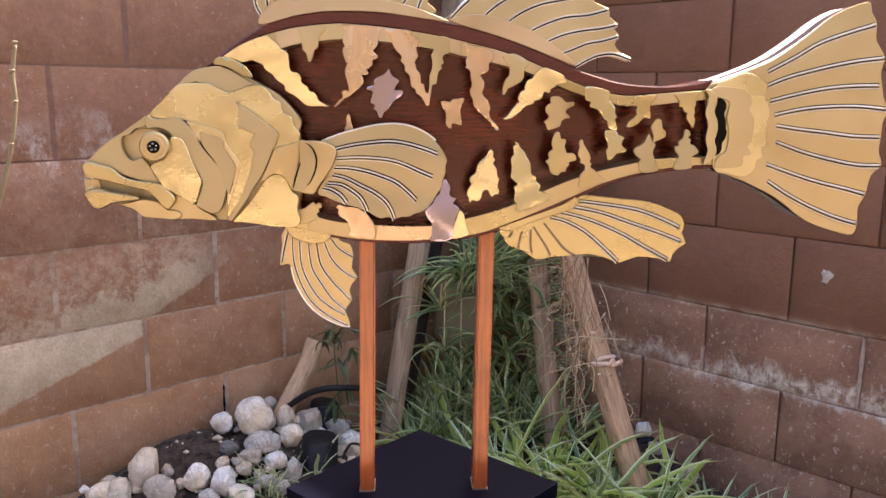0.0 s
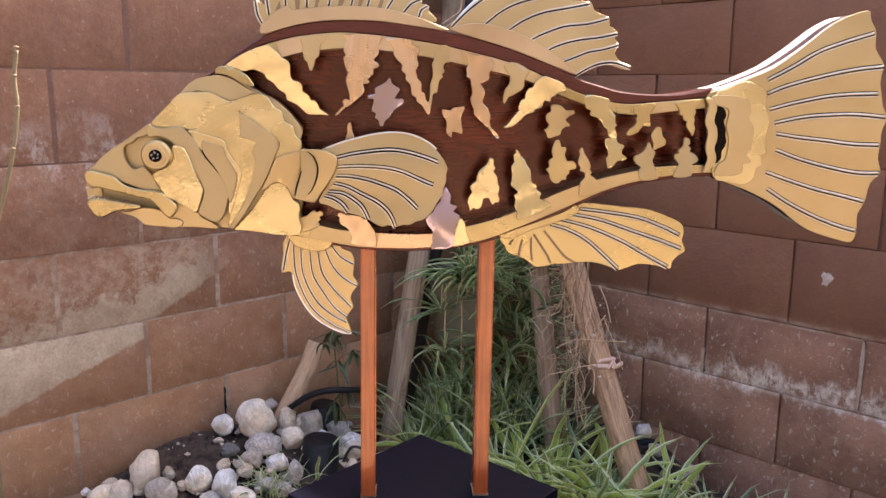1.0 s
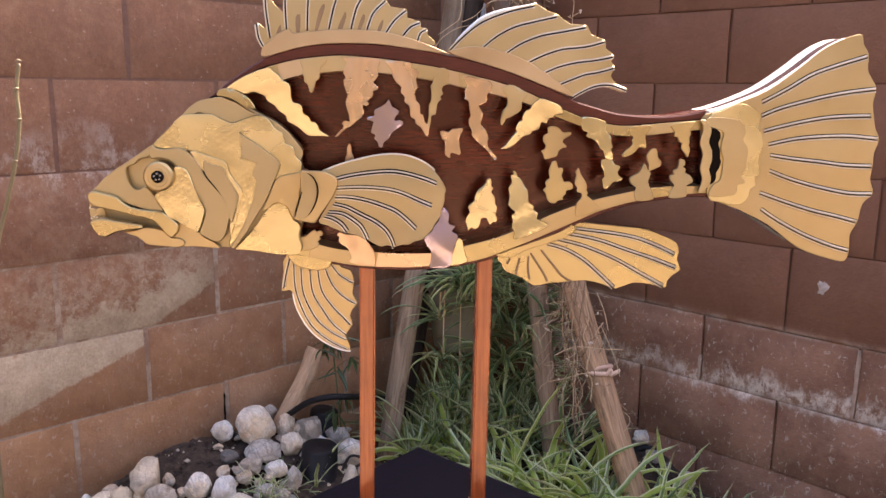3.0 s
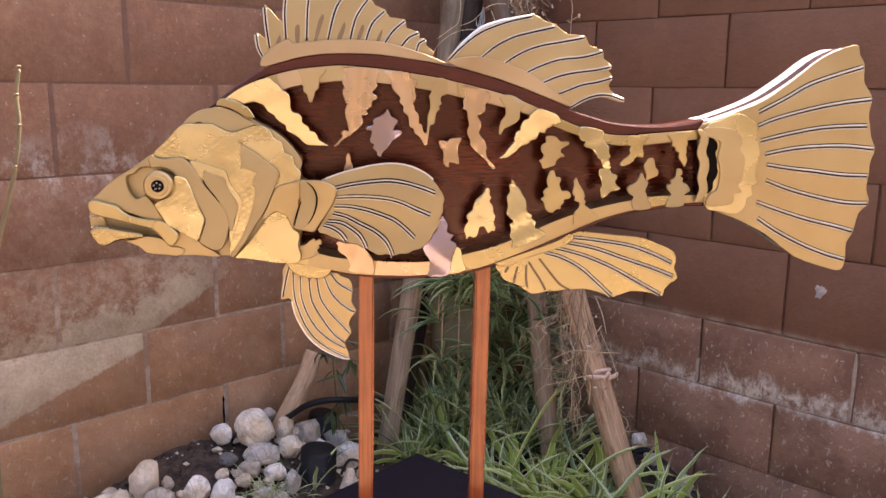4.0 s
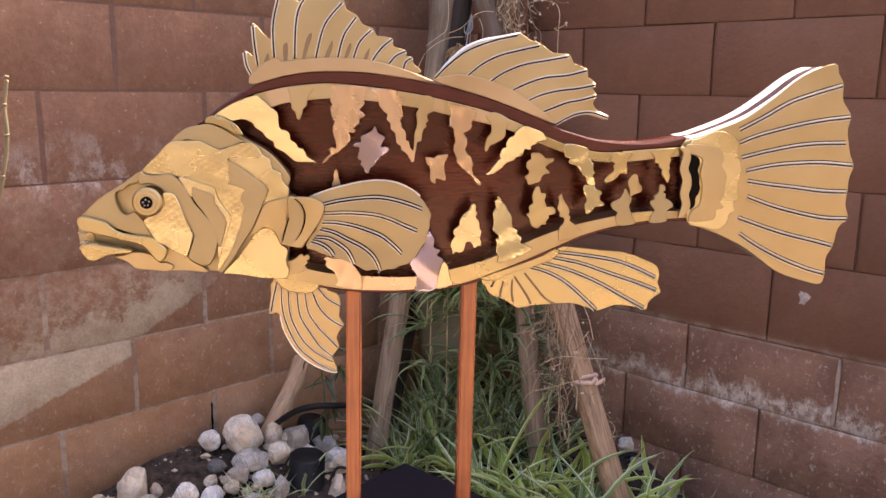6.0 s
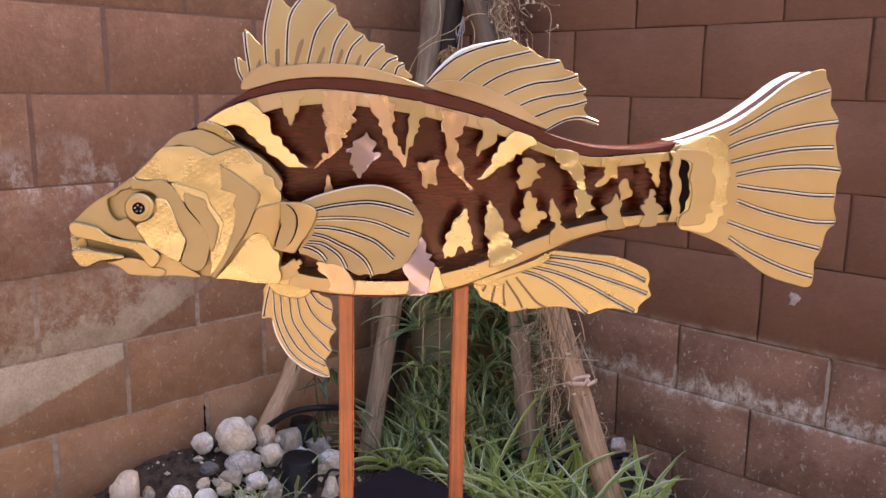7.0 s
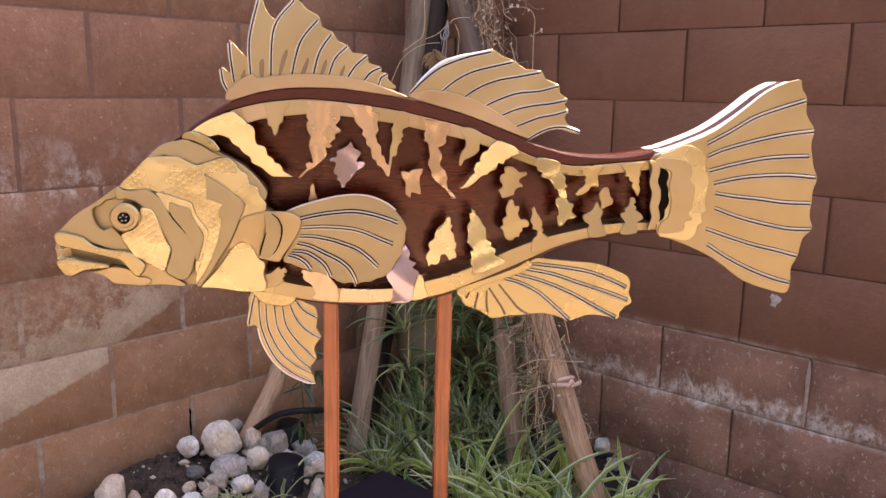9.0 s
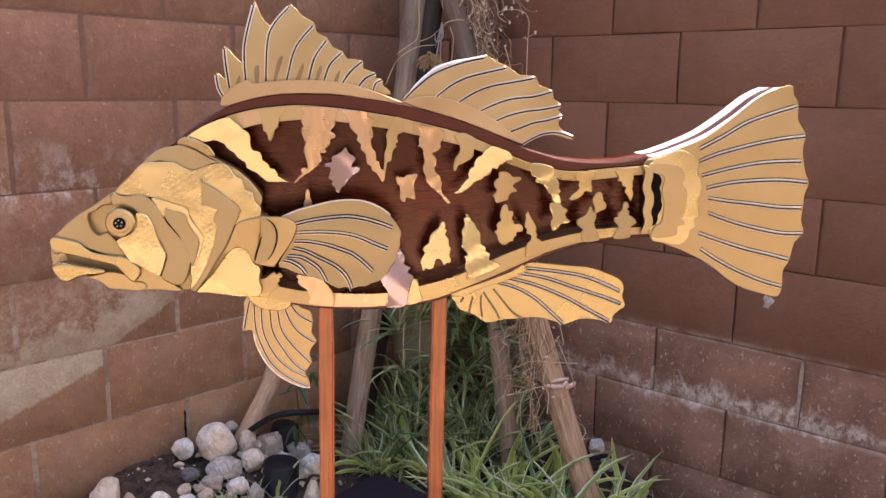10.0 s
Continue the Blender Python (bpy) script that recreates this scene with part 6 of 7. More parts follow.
    buds += [wall_gap(Vector(q)) for q in ((0.428, 1.330, 1.198), (0.453, 1.320, 1.210), (0.396, 1.370, 1.276), (0.402, 1.380, 1.297), (0.457, 1.060, 0.367), (0.460, 1.060, 0.369), (0.480, 1.050, 0.263), (0.400, 1.050, 0.327), (0.402, 1.050, 0.173), (0.561, 1.070, 0.196), (0.493, 1.120, 0.432))]
    many_tubes("dry_vine", tan, 0.0013, STRAW, "tangle of dry tan vine stems round the stakes", "vine")
    many_tubes("dry_vine", dark, 0.0015, STRAW_DARK, "brown woody vine stems round the stakes", "vine")
    verts, faces = [], []
    for q in buds:
        for _ in range(rnd.randint(1, 3)):
            c = q + Vector((rnd.uniform(-0.004, 0.004), -0.003, rnd.uniform(-0.004, 0.004)))
            r = rnd.uniform(0.0018, 0.0048)
            i = len(verts)
            verts += [tuple(c + Vector(o) * r) for o in ((1, 0, 0), (-0.8, 0.2, 0.3), (0, 1, 0), (0.1, -1, 0.2), (0.2, 0, 1), (0, 0.1, -0.9))]
            for u, w in ((0, 2), (2, 1), (1, 3), (3, 0)):
                faces += [(i + u, i + w, i + 4), (i + w, i + u, i + 5)]
    tagged(obj_from("dry_bud", verts, faces, plain("papery_white", (0.66, 0.54, 0.42), 0.8)), "small papery white dry buds on the vines", "bud", "", "stuff")
    # a dry tuft above the hanging pot
    wisps = []
    c = Vector((0.173, 1.380, 1.133))
    for _ in range(90):
        way = [c + Vector((rnd.uniform(-0.014, 0.014), rnd.uniform(-0.012, 0.012), rnd.uniform(-0.012, 0.010)))]
        v = Vector((rnd.uniform(-1, 1), rnd.uniform(-0.6, 0.3), rnd.uniform(0.0, 0.8))).normalized()
        for k in range(4):
            way.append(way[-1] + v * rnd.uniform(0.006, 0.011))
            v = (v + Vector((rnd.uniform(-0.3, 0.3), 0, -0.75))).normalized()
        wisps.append((way, rnd.uniform(1.2, 2.4)))
    many_tubes("dry_tuft", wisps, 0.0010, plain("withered_leaf", (0.30, 0.185, 0.085), 0.85, var=0.5, scale=120), "tuft of dry tan leaves hanging between the stakes", "dry leaves")


vines()

TAPE = plain("faded_tape", (0.80, 0.56, 0.43), 0.7)


def plant_tie():
    """The faded tape that binds the log stake, with a knot and two ends."""
    a, b = Vector(LOG_BASE), Vector(LOG_TOP)
    spot = Vector((0.509, 1.100, 0.269))
    at = a.lerp(b, (spot.z - a.z) / (b.z - a.z))
    ob = thing("plant_tie", "faded pinkish plant tape knotted round the log stake", "plant tie", at=tuple(at))
    way = (b - a).normalized()
    turn = way.to_track_quat("Z", "Y").to_matrix()
    verts, faces = [], []
    n, w = 26, 0.005
    for k in range(n):
        an = 2 * math.pi * k / n
        for rr, zz in ((0.0365, -w), (0.0385, 0), (0.0365, w)):
            verts.append(tuple(turn @ Vector((rr * math.cos(an), rr * math.sin(an), zz + 0.003 * math.sin(2 * an)))))
    for k in range(n):
        j = (k + 1) % n
        for i in range(2):
            faces.append((k * 3 + i, j * 3 + i, j * 3 + i + 1, k * 3 + i + 1))
    loop = obj_from("loop", verts, faces, TAPE, ob, "", True)
    sol = loop.modifiers.new("thick", "SOLIDIFY")
    sol.thickness = 0.002

    def ribbon(name, pts, widths):
        v, f = [], []
        for (x, y, z), h in zip(pts, widths):
            v += [(x, y, z - h), (x + 0.0006, y - 0.0018, z), (x - 0.0004, y, z + h)]
        for i in range(len(pts) - 1):
            for k in range(2):
                f.append((i * 3 + k, i * 3 + 3 + k, i * 3 + 4 + k, i * 3 + 1 + k))
        rb = obj_from(name, v, f, TAPE, ob, "", True)
        so = rb.modifiers.new("thick", "SOLIDIFY")
        so.thickness = 0.0012
    ribbon("end", [(0.014, -0.044, 0.002), (0.024, -0.047, -0.001), (0.036, -0.045, 0.004), (0.045, -0.043, 0.008)], (0.003, 0.0065, 0.007, 0.006))
    ribbon("end", [(0.014, -0.044, 0.002), (0.0, -0.047, 0.001), (-0.016, -0.045, 0.0), (-0.030, -0.041, 0.001), (-0.038, -0.036, 0.0)], (0.003, 0.006, 0.007, 0.0055, 0.003))
    tube([(0.006, -0.047, -0.003), (0.012, -0.05, 0.006), (0.017, -0.049, 0.014), (0.022, -0.047, 0.006), (0.018, -0.049, -0.004)], lambda s: 0.0045, TAPE, "knot", ob, "", 8, 0.8)


plant_tie()

# ---- hose, pots and small clutter ----
hose = thing("garden_hose", "black rubber irrigation hose arching over the rocks", "hose", at=(0, 0, 0))
tube([(-0.438, 1.260, 0.010), (-0.389, 1.240, 0.065), (-0.335, 1.200, 0.121), (-0.277, 1.170, 0.169), (-0.223, 1.160, 0.187), (-0.165, 1.180, 0.180), (-0.115, 1.280, 0.139), (-0.062, 1.460, 0.058), (-0.005, 1.520, 0.012)], 0.0085, RUBBER, "tube", hose, "", 12)
bend = thing("pipe_bend", "short bend of black irrigation pipe lying by the block wall", "pipe", at=(0, 0, 0))
tube([(0.657, 1.284, -0.075), (0.674, 1.302, -0.052), (0.702, 1.302, -0.040), (0.730, 1.287, -0.046), (0.738, 1.262, -0.075)], 0.010, RUBBER, "pipe", bend, "", 10)
edging = thing("wire_stake", "thin bent black wire stake beside the pedestal", "wire", at=(0, 0, 0))
tube([(-0.146, 0.620, 0.245), (-0.139, 0.620, 0.262), (-0.128, 0.620, 0.276), (-0.108, 0.620, 0.271), (-0.097, 0.620, 0.244), (-0.095, 0.620, 0.209)], 0.003, RUBBER, "wire", edging, "", 8)


def nursery_pot(name, label, at, r_top, r_low, h, tilt, mat):
    """An open pot with a rolled rim and a wall of real thickness."""
    ob = thing(name, label, "pot", at=at)
    ob.rotation_euler = tilt
    prof = [(0.0, 0.004), (r_low * 0.9, 0.0), (r_low, 0.004), (r_top, h - 0.012), (r_top + 0.004, h - 0.010), (r_top + 0.004, h), (r_top - 0.003, h), (r_low - 0.003, 0.008), (0.0, 0.008)]
    sides = 36
    verts, faces = [], []
    for r, z in prof:
        for k in range(sides):
            a = 2 * math.pi * k / sides
            w = 1 + 0.03 * math.sin(3 * a + r * 50)
            verts.append((r * w * math.cos(a), r * w * math.sin(a), z))
    for i in range(len(prof) - 1):
        for k in range(sides):
            faces.append((i * sides + k, i * sides + (k + 1) % sides, (i + 1) * sides + (k + 1) % sides, (i + 1) * sides + k))
    obj_from("body", verts, faces, mat, ob, "", True)
    return ob


nursery_pot("nursery_pot", "black plastic nursery pot upside down among the rocks", (-0.238, 1.070, 0.090), 0.052, 0.046, 0.150, (math.pi + 0.06, 0.05, 0.2), PLASTIC)
nursery_pot("irrigation_cap", "black plastic irrigation cap among the rocks", (-0.250, 1.330, 0.082), 0.048, 0.040, 0.085, (math.pi, 0.1, 0), PLASTIC)


def twig():
    ob = thing("bare_twig", "bare greenish stem with pale nodes rising from the soil", "twig", at=(0, 0, 0))
    top = [(-0.680, 0.550, 1.040), (-0.688, 0.550, 0.993), (-0.688, 0.550, 0.941), (-0.702, 0.550, 0.869), (-0.722, 0.550, 0.800), (-0.748, 0.550, 0.710)]
    foot = Vector(top[-1])
    way = top + [(foot.x - 0.03, 0.55, foot.z - 0.2), (foot.x - 0.04, 0.55, ground_z(foot.x, 0.55) - 0.03)]
    tube(way, lambda s: 0.0033 + 0.001 * s, plain("green_stem", (0.20, 0.155, 0.075), 0.7), "stem", ob, "", 8)
    for i, s in enumerate((0, 1, 2, 3)):
        q = Vector(top[s])
        tube([tuple(q + Vector((-0.004, -0.002, 0.0))), tuple(q + Vector((0.0, -0.004, 0.005))), tuple(q + Vector((0.005, -0.002, 0.004)))], 0.0022, plain("brown_node", (0.26, 0.19, 0.11), 0.8), "node", ob, "", 6)


twig()

# ---- spider plants ----
def leaf_material(name, green, pale, margin):
    m = Nodes(name, 0.28)
    m.b.inputs["Specular IOR Level"].default_value = 0.8
    uv = m.n("TexCoord").outputs["UV"]
    sep = m.n("SeparateXYZ")
    m.link(uv, sep.inputs[0])
    across = m.math("ABSOLUTE", m.math("SUBTRACT", sep.outputs[0], 0.5))
    f = m.noise(m.pos(False, (1, 1, 1)), 30, 4)
    r = m.random()
    g = m.mix(m.math("MULTIPLY", r, 0.7), green, tuple(0.55 * c for c in green))
    g = m.mix(m.math("MULTIPLY", f, 0.5), g, tuple(1.5 * c for c in green))
    stripe = m.ramp(across, (margin - 0.04, 0.0), (margin + 0.04, 1.0))
    col = m.mix(stripe, g, pale)
    tip = m.ramp(m.math("ADD", sep.outputs[1], m.math("MULTIPLY", r, 0.2)), (0.97, 0.0), (1.12, 0.8))
    col = m.mix(tip, col, (0.30, 0.22, 0.09))
    m.color(col)
    tr = m.n("BsdfTranslucent")
    m.link(col, tr.inputs["Color"])
    mx = m.n("MixShader", Fac=0.40)
    out = m.t.nodes["Material Output"]
    m.link(m.b.outputs[0], mx.inputs[1])
    m.link(tr.outputs[0], mx.inputs[2])
    m.link(mx.outputs[0], out.inputs["Surface"])
    return m.mat


LEAF_A = leaf_material("variegated_leaf", (0.29, 0.41, 0.125), (0.78, 0.82, 0.50), 0.31)
LEAF_C = leaf_material("sunny_leaf", (0.42, 0.54, 0.10), (0.80, 0.82, 0.42), 0.37)
LEAF_B = leaf_material("green_leaf", (0.125, 0.205, 0.075), (0.40, 0.51, 0.24), 0.37)


def leaf_mesh(length, width, rise, droop, twist, mat, seed):
    """An arching strap leaf with a folded midrib, from the origin out along +x."""
    rnd = random.Random(seed)
    n = 12
    verts, faces, uvs = [], [], []
    pos, ang = Vector((0, 0, 0)), rise
    step = length / n
    side = 0.0
    for i in range(n + 1):
        s = i / n
        w = width * (0.55 + 0.45 * math.sin(min(1, s * 2.2) * math.pi / 2)) * (1 - s ** 2.6) + 0.0004
        roll = twist * s
        right = Vector((0, math.cos(roll), math.sin(roll)))
        fold = Vector((-math.sin(ang), 0, math.cos(ang))) * w * 0.32
        c = pos + Vector((0, side, 0))
        verts += [tuple(c - right * w / 2 + fold), tuple(c - right * w / 4 + fold * 0.3), tuple(c), tuple(c + right * w / 4 + fold * 0.3), tuple(c + right * w / 2 + fold)]
        uvs += [(u, s) for u in (0.0, 0.25, 0.5, 0.75, 1.0)]
        ang -= droop / n * (0.4 + 1.2 * s) + rnd.uniform(-0.03, 0.03)
        side += rnd.uniform(-0.004, 0.004) * length * 3
        pos = pos + Vector((math.cos(ang), 0, math.sin(ang))) * step
    for i in range(n):
        for k in range(4):
            a = i * 5 + k
            faces.append((a, a + 1, a + 6, a + 5))
    me = bpy.data.meshes.new("leaf")
    me.from_pydata(verts, [], faces)
    lay = me.uv_layers.new(name="UVMap")
    for lp in me.loops:
        lay.data[lp.index].uv = uvs[lp.vertex_index]
    for pl in me.polygons:
        pl.use_smooth = True
    me.materials.append(mat)
    return me


LEAF_E = leaf_material("dark_lance_leaf", (0.050, 0.090, 0.030), (0.075, 0.13, 0.045), 0.40)
LEAF_D = leaf_material("cream_leaf", (0.31, 0.43, 0.15), (0.84, 0.87, 0.60), 0.27)
rl = random.Random(21)
UPRIGHT = [leaf_mesh(rl.uniform(0.24, 0.40), rl.uniform(0.011, 0.019), rl.uniform(0.9, 1.45), rl.uniform(0.2, 0.9), rl.uniform(-0.8, 0.8), LEAF_A if i % 3 else LEAF_B, i) for i in range(10)]
ARCHING = [leaf_mesh(rl.uniform(0.22, 0.36), rl.uniform(0.012, 0.020), rl.uniform(0.4, 1.1), rl.uniform(0.4, 1.2), rl.uniform(-0.8, 0.8), LEAF_A if i % 3 else LEAF_B, 40 + i) for i in range(10)]
HANGING = [leaf_mesh(rl.uniform(0.15, 0.28), rl.uniform(0.010, 0.017), rl.uniform(-0.1, 0.9), rl.uniform(0.8, 1.8), rl.uniform(-0.8, 0.8), LEAF_B if i % 3 else LEAF_A, 80 + i) for i in range(10)]
BROAD = [leaf_mesh(rl.uniform(0.26, 0.38), rl.uniform(0.022, 0.032), rl.uniform(0.6, 1.15), rl.uniform(0.8, 1.8), rl.uniform(-0.5, 0.5), LEAF_C, 160 + i) for i in range(6)]
CREAM = [leaf_mesh(rl.uniform(0.18, 0.30), rl.uniform(0.010, 0.017), rl.uniform(0.5, 1.3), rl.uniform(0.3, 1.1), rl.uniform(-0.6, 0.6), LEAF_D, 200 + i) for i in range(8)]
BAMBOO = [leaf_mesh(rl.uniform(0.05, 0.10), rl.uniform(0.009, 0.014), rl.uniform(-1.4, -0.3), rl.uniform(0.2, 0.9), rl.uniform(-0.5, 0.5), LEAF_E, 120 + i) for i in range(6)]


def leaves(parent, count, sets, spread, seed, scale=(0.75, 1.15), arc=(0, 360), at=(0, 0, 0)):
    rnd = random.Random(seed)
    for i in range(count):
        ob = new("leaf", rnd.choice(sets[i % len(sets)]))
        ob.parent = parent
        a = radians(rnd.uniform(*arc))
        r = spread * rnd.random()
        ob.location = (at[0] + r * math.cos(a), at[1] + r * math.sin(a), at[2] + rnd.uniform(-0.01, 0.01))
        ob.rotation_euler = (rnd.uniform(-0.15, 0.15), rnd.uniform(-0.15, 0.15), a + rnd.uniform(-0.5, 0.5))
        k = rnd.uniform(*scale)
        ob.scale = (k, k, k)


CLUMPS = [((0.069, 1.566, -0.083), 34, 0.8), ((0.132, 1.460, -0.086), 46, 1.0), ((0.110, 1.736, -0.063), 40, 1.0), ((0.229, 1.550, -0.069), 46, 1.0), ((0.304, 1.359, -0.080), 46, 1.0), ((0.374, 1.537, -0.056), 40, 1.0), ((0.430, 1.300, -0.073), 40, 0.9), ((0.232, 1.116, -0.097), 40, 1.0), ((0.379, 1.072, -0.093), 46, 1.05),
          ((0.474, 0.993, -0.092), 40, 1.0), ((0.577, 0.917, -0.090), 34, 0.95), ((0.731, 0.871, -0.082), 26, 0.75), ((0.878, 0.855, -0.069), 24, 0.75), ((1.007, 0.916, -0.053), 10, 0.6), ((0.302, 1.699, -0.052), 30, 0.95)]
for i, (at, count, size) in enumerate(CLUMPS):
    plant = thing("spider_plant", "variegated green and cream strap-leaved plant clump in the soil", "plant", "strap-leaved plants in the corner", at=(at[0], at[1], min(at[2], ground_z(at[0], at[1])) - 0.01))
    near = 7 <= i < 14
    leaves(plant, int(count * (0.55 if near else 0.8)), (ARCHING, CREAM) if near else (UPRIGHT, ARCHING), 0.035, 300 + i, (0.7 * size, 1.1 * size))


for i, (at, count) in enumerate((((0.398, 1.015, -0.095), 26), ((0.511, 0.963, -0.092), 24), ((0.318, 1.167, -0.092), 18), ((0.482, 1.058, -0.088), 18), ((0.640, 0.930, -0.090), 12), ((0.300, 1.050, -0.095), 20), ((0.040, 1.350, -0.095), 16), ((0.150, 1.330, -0.095), 12), ((0.360, 0.985, -0.096), 16))):
    plant = thing("spider_plant", "broad-leaved yellowish green and cream plant clump in the soil", "plant", "strap-leaved plants in the corner", at=(at[0], at[1], at[2] - 0.01))
    leaves(plant, count, (BROAD,), 0.03, 380 + i, (0.75, 1.05))


for i, (at, count) in enumerate((((0.015, 1.366, -0.097), 36), ((0.087, 1.450, -0.090), 40), ((0.138, 1.551, -0.078), 36), ((0.036, 1.533, -0.088), 30), ((0.161, 1.384, -0.089), 30), ((0.287, 1.429, -0.075), 20), ((0.370, 1.394, -0.070), 18))):
    plant = thing("spider_plant", "cream-striped strap-leaved plant clump in the soil", "plant", "strap-leaved plants in the corner", at=(at[0], at[1], at[2] - 0.01))
    leaves(plant, int(count * 0.85), (CREAM, CREAM, ARCHING), 0.035, 420 + i, (0.75, 1.1))


tall = thing("spider_plant", "single tall green leaf rising from the clump before a stake", "plant", "strap-leaved plants in the corner", at=(0.255, 1.12, -0.105))
blade = new("leaf", leaf_mesh(0.44, 0.021, 1.30, 0.25, 0.3, LEAF_C, 230))
blade.parent = tall
base = new("leaf", leaf_mesh(0.26, 0.017, 1.15, 0.7, -0.3, LEAF_A, 231))
base.parent = tall
base.rotation_euler = (0, 0, 2.4)


def hanging_plant():
    """The pot that hangs between the stakes, its plant spilling over the rim."""
    c = Vector((0.168, 1.500, 0.323))
    ob = thing("hanging_plant", "pale hanging pot overflowing with long green strap leaves", "plant", at=tuple(c))
    prof = [(0.0, -0.100), (0.085, -0.100), (0.092, -0.096), (0.112, 0.08), (0.118, 0.082), (0.118, 0.10), (0.108, 0.10), (0.105, 0.075), (0.0, 0.07)]
    sides = 40
    verts, faces = [], []
    for r, z in prof:
        for k in range(sides):
            a = 2 * math.pi * k / sides
            verts.append((r * math.cos(a), r * math.sin(a), z))
    for i in range(len(prof) - 1):
        for k in range(sides):
            faces.append((i * sides + k, i * sides + (k + 1) % sides, (i + 1) * sides + (k + 1) % sides, (i + 1) * sides + k))
    obj_from("pot", verts, faces, plain("pale_plastic", (0.27, 0.255, 0.185), 0.6, var=0.15, scale=12), ob, "pale greyish plastic pot", True)
    wire = plain("galvanised_wire", (0.5, 0.5, 0.5), 0.35, 1.0)
    hook = Vector((0.215, 1.500, 1.247)) - c
    for k in range(3):
        a = 2.1 * k + 0.4
        tube([(0.112 * math.cos(a), 0.112 * math.sin(a), 0.09), (0.05 * math.cos(a), 0.05 * math.sin(a), 0.09 + (hook.z - 0.09) * 0.55), (hook.x, hook.y, hook.z)], 0.0014, wire, "hanger_wire", ob, "", 6)
    tube([(hook.x, hook.y, hook.z), (hook.x + 0.004, hook.y, hook.z - 0.04), (hook.x - 0.012, hook.y, hook.z - 0.055), (hook.x - 0.02, hook.y, hook.z - 0.03), (hook.x - 0.008, hook.y, hook.z + 0.10)], 0.002, wire, "hook", ob, "", 8)
    leaves(ob, 80, (HANGING, ARCHING), 0.10, 501, (0.7, 1.15), (-110, 110), (0.02, 0, 0.09))
    leaves(ob, 18, (HANGING,), 0.09, 505, (0.4, 0.6), (110, 250), (0.02, 0, 0.09))
    leaves(ob, 46, (HANGING,), 0.05, 506, (0.7, 1.0), (-165, -15), (0.0, -0.08, 0.11))
    leaves(ob, 80, (HANGING,), 0.07, 502, (0.8, 1.2), (0, 360), (0.13, -0.02, 0.10))
    leaves(ob, 60, (HANGING,), 0.06, 503, (0.8, 1.2), (0, 360), (0.14, -0.05, -0.03))
    leaves(ob, 40, (HANGING,), 0.05, 504, (0.8, 1.2), (0, 360), (0.13, -0.04, -0.14))
    for k, (dx, dy, dz) in enumerate(((0.18, 0.03, 0.02), (0.19, 0.02, -0.10), (0.19, 0.0, -0.22), (0.17, -0.02, -0.32))):
        leaves(ob, 30, (HANGING,), 0.05, 530 + k, (0.7, 1.05), (0, 360), (dx, dy, dz))
    for i, (dx, dy, dz) in enumerate(((-0.08, -0.11, 0.02), (-0.07, -0.13, -0.10), (0.05, -0.14, 0.06), (-0.02, -0.13, -0.20), (0.16, -0.1, 0.05))):
        tube([(dx * 0.5, dy * 0.5, 0.10), (dx * 0.9, dy * 0.9, 0.12), (dx, dy, dz)], 0.0018, STRAW, "runner", ob, "", 6)
        leaves(ob, 18, (HANGING,), 0.012, 520 + i, (0.45, 0.8), (0, 360), (dx, dy, dz))


hanging_plant()


def bamboo_sprig():
    c = Vector((-0.211, 1.220, 0.306))
    ob = thing("leafy_sprig", "thin sprig with dark lance-shaped green leaves", "plant", at=tuple(c))
    foot = ground_z(c.x, c.y) - c.z
    tube([(0.02, 0.03, foot), (0.01, 0.01, foot * 0.5), (0.0, 0.0, 0.02), (0.02, 0.0, 0.06)], 0.0022, plain("sprig_stem", (0.09, 0.12, 0.04), 0.6), "stem", ob, "", 6)
    for k, (dx, dz) in enumerate(((0.0, 0.02), (0.035, 0.03), (-0.03, 0.0), (0.05, -0.03), (0.01, -0.06), (0.03, foot * 0.45), (0.0, foot * 0.6))):
        tube([(0.005, 0.0, dz - 0.03), (dx * 0.6, -0.01, dz - 0.005), (dx, -0.015, dz)], 0.0012, STRAW_DARK, "twig", ob, "", 5)
        leaves(ob, 6, (BAMBOO,), 0.008, 600 + k, (0.6, 1.0), (0, 360), (dx, -0.015, dz))


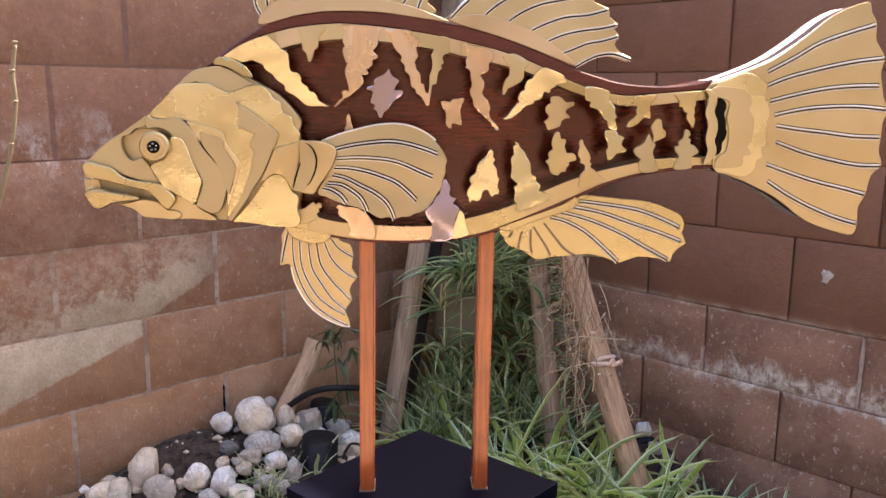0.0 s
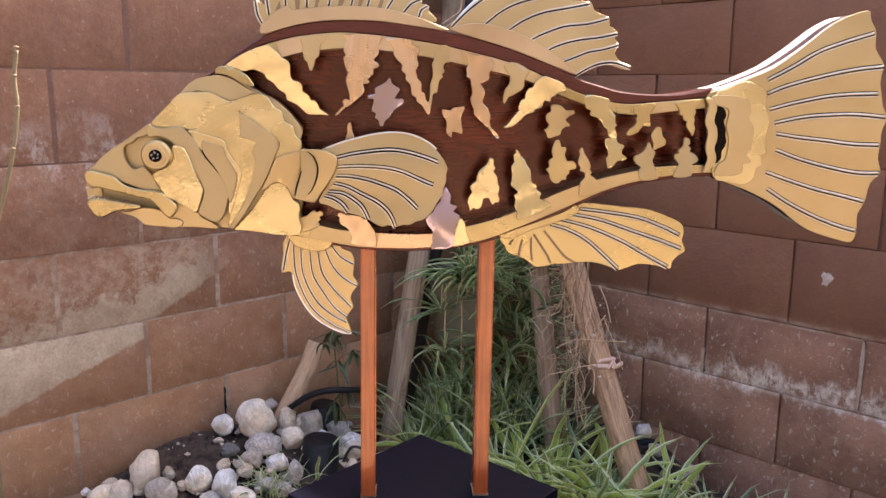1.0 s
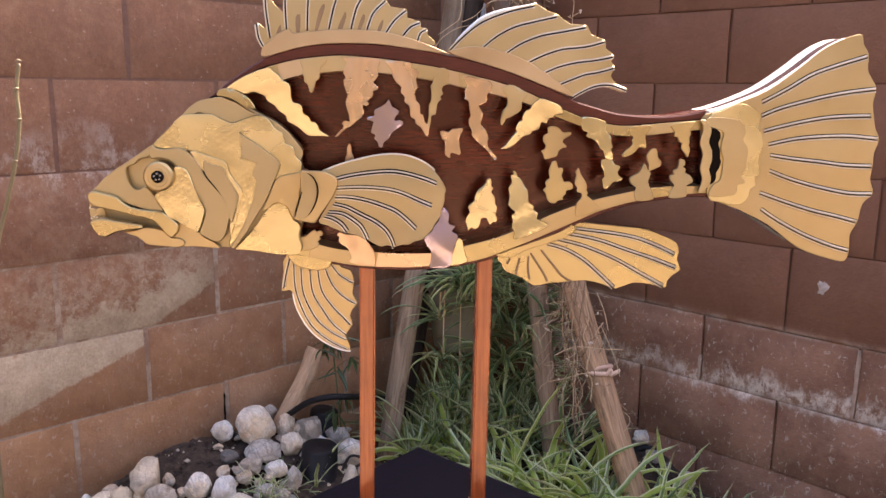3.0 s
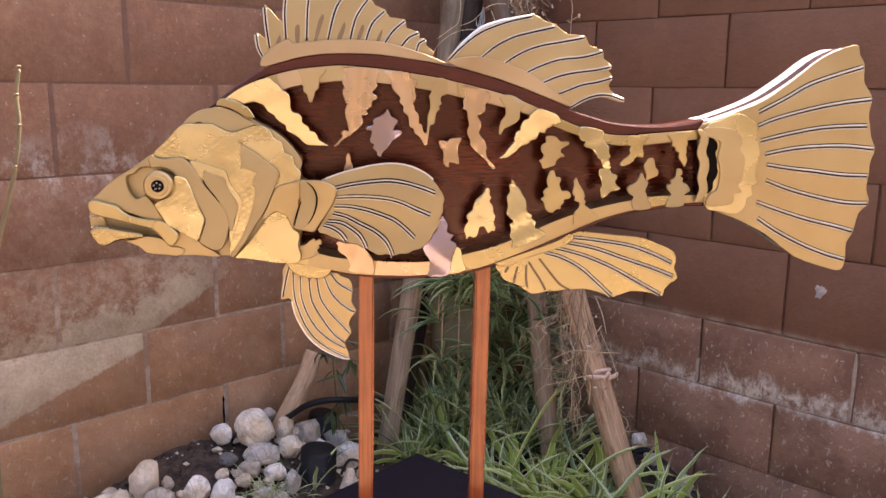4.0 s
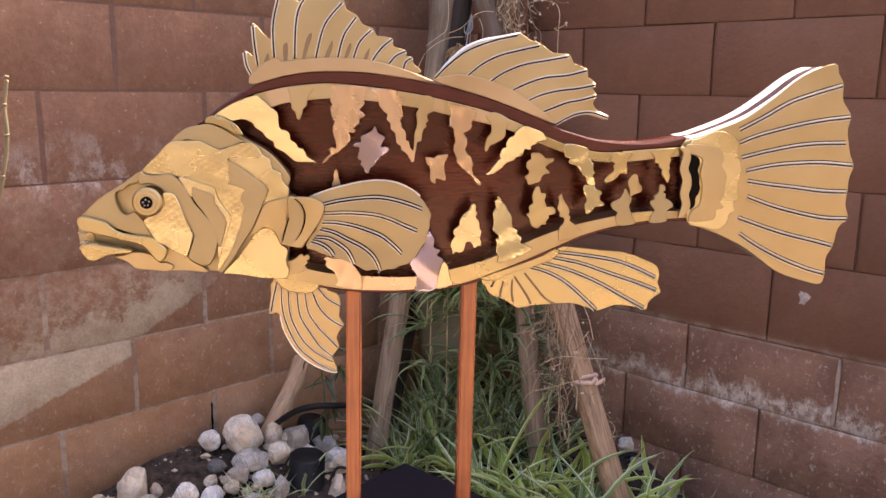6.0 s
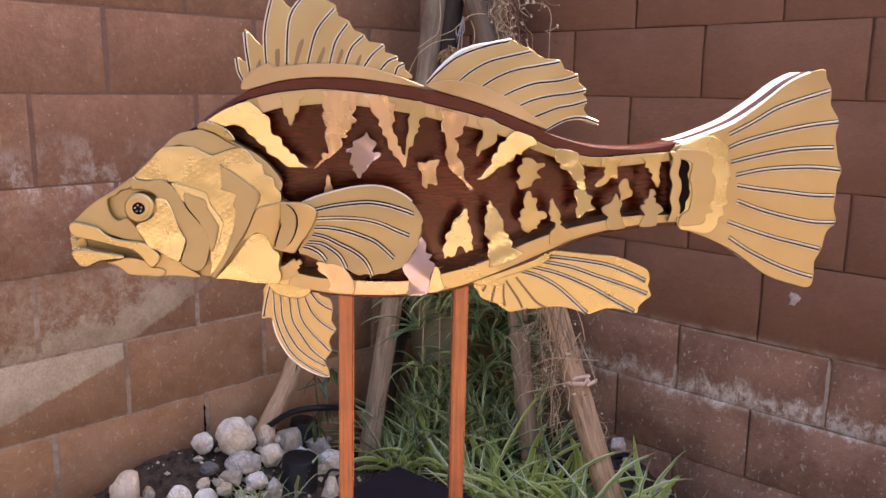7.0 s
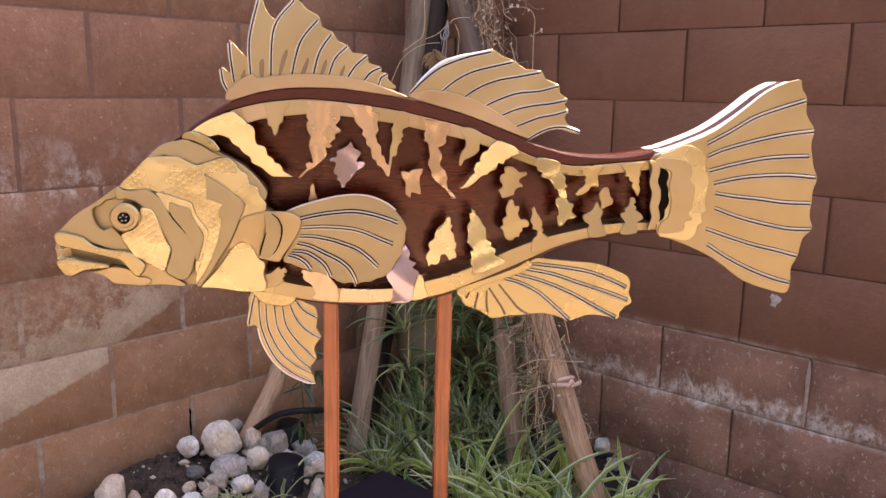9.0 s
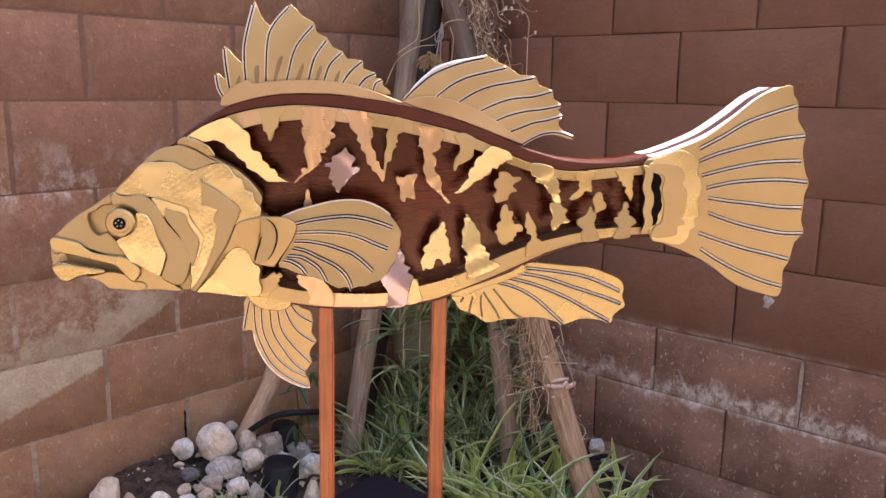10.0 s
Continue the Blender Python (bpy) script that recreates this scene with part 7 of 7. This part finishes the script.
bamboo_sprig()
tuft = (-0.326, 0.952, -0.006)
dry = thing("dry_grass", "tuft of dry grass and weeds between the rocks", "grass", at=tuple(tuft))
leaves(dry, 30, (BAMBOO, HANGING), 0.08, 610, (0.4, 0.7))
for at, count in (((-0.355, 0.993, 0.014), 34), ((-0.380, 0.949, 0.007), 26), ((-0.305, 1.004, 0.004), 22)):
    tuft = thing("dry_grass", "thin greyish green weeds growing between the rocks", "grass", "weeds between the rocks", at=tuple(at))
    leaves(tuft, count, (CREAM, HANGING), 0.05, 660 + count, (0.22, 0.42))
small = (-0.244, 1.022, -0.006)
weed = thing("broad_weed", "small variegated plantlet beside the pedestal", "plant", at=tuple(small))
leaves(weed, 9, (ARCHING,), 0.01, 620, (0.35, 0.55))
sprout = (-0.221, 1.607, -0.097)
s_ob = thing("grassy_sprout", "grassy green sprout behind the hose", "plant", at=(sprout[0], sprout[1] - 0.02, sprout[2] + 0.02))
leaves(s_ob, 14, (UPRIGHT,), 0.01, 640, (0.35, 0.5))


def wall_chip():
    """A splash of white plaster stuck to the block wall."""
    q = ORIGIN_R + DIR_R * 0.297
    ob = thing("plaster_splash", "white plaster splash stuck on the block wall", "plaster", at=(q.x, q.y, 0.527))
    ob.rotation_euler = (0, 0, WAY_R)
    rnd = random.Random(8)
    verts, faces = [(0, -0.004, 0)], []
    n = 22
    for ring, yy in ((0.6, -0.0035), (1.0, 0.0008)):
        for k in range(n):
            a = 2 * math.pi * k / n
            r = 0.023 * ring * (1 + 0.5 * noise.noise((math.cos(a) * 2, math.sin(a) * 2, 5.5)) + 0.35 * noise.noise((math.cos(a) * 5, math.sin(a) * 5, 1.5)))
            verts.append((r * math.cos(a) * 0.8, yy, r * math.sin(a)))
    for k in range(n):
        j = (k + 1) % n
        faces += [(0, 1 + k, 1 + j), (1 + k, 1 + n + k, 1 + n + j, 1 + j)]
    obj_from("splash", verts, faces, plain("plaster", (0.46, 0.38, 0.33), 0.9, var=0.5, scale=120), ob, "", True)


wall_chip()
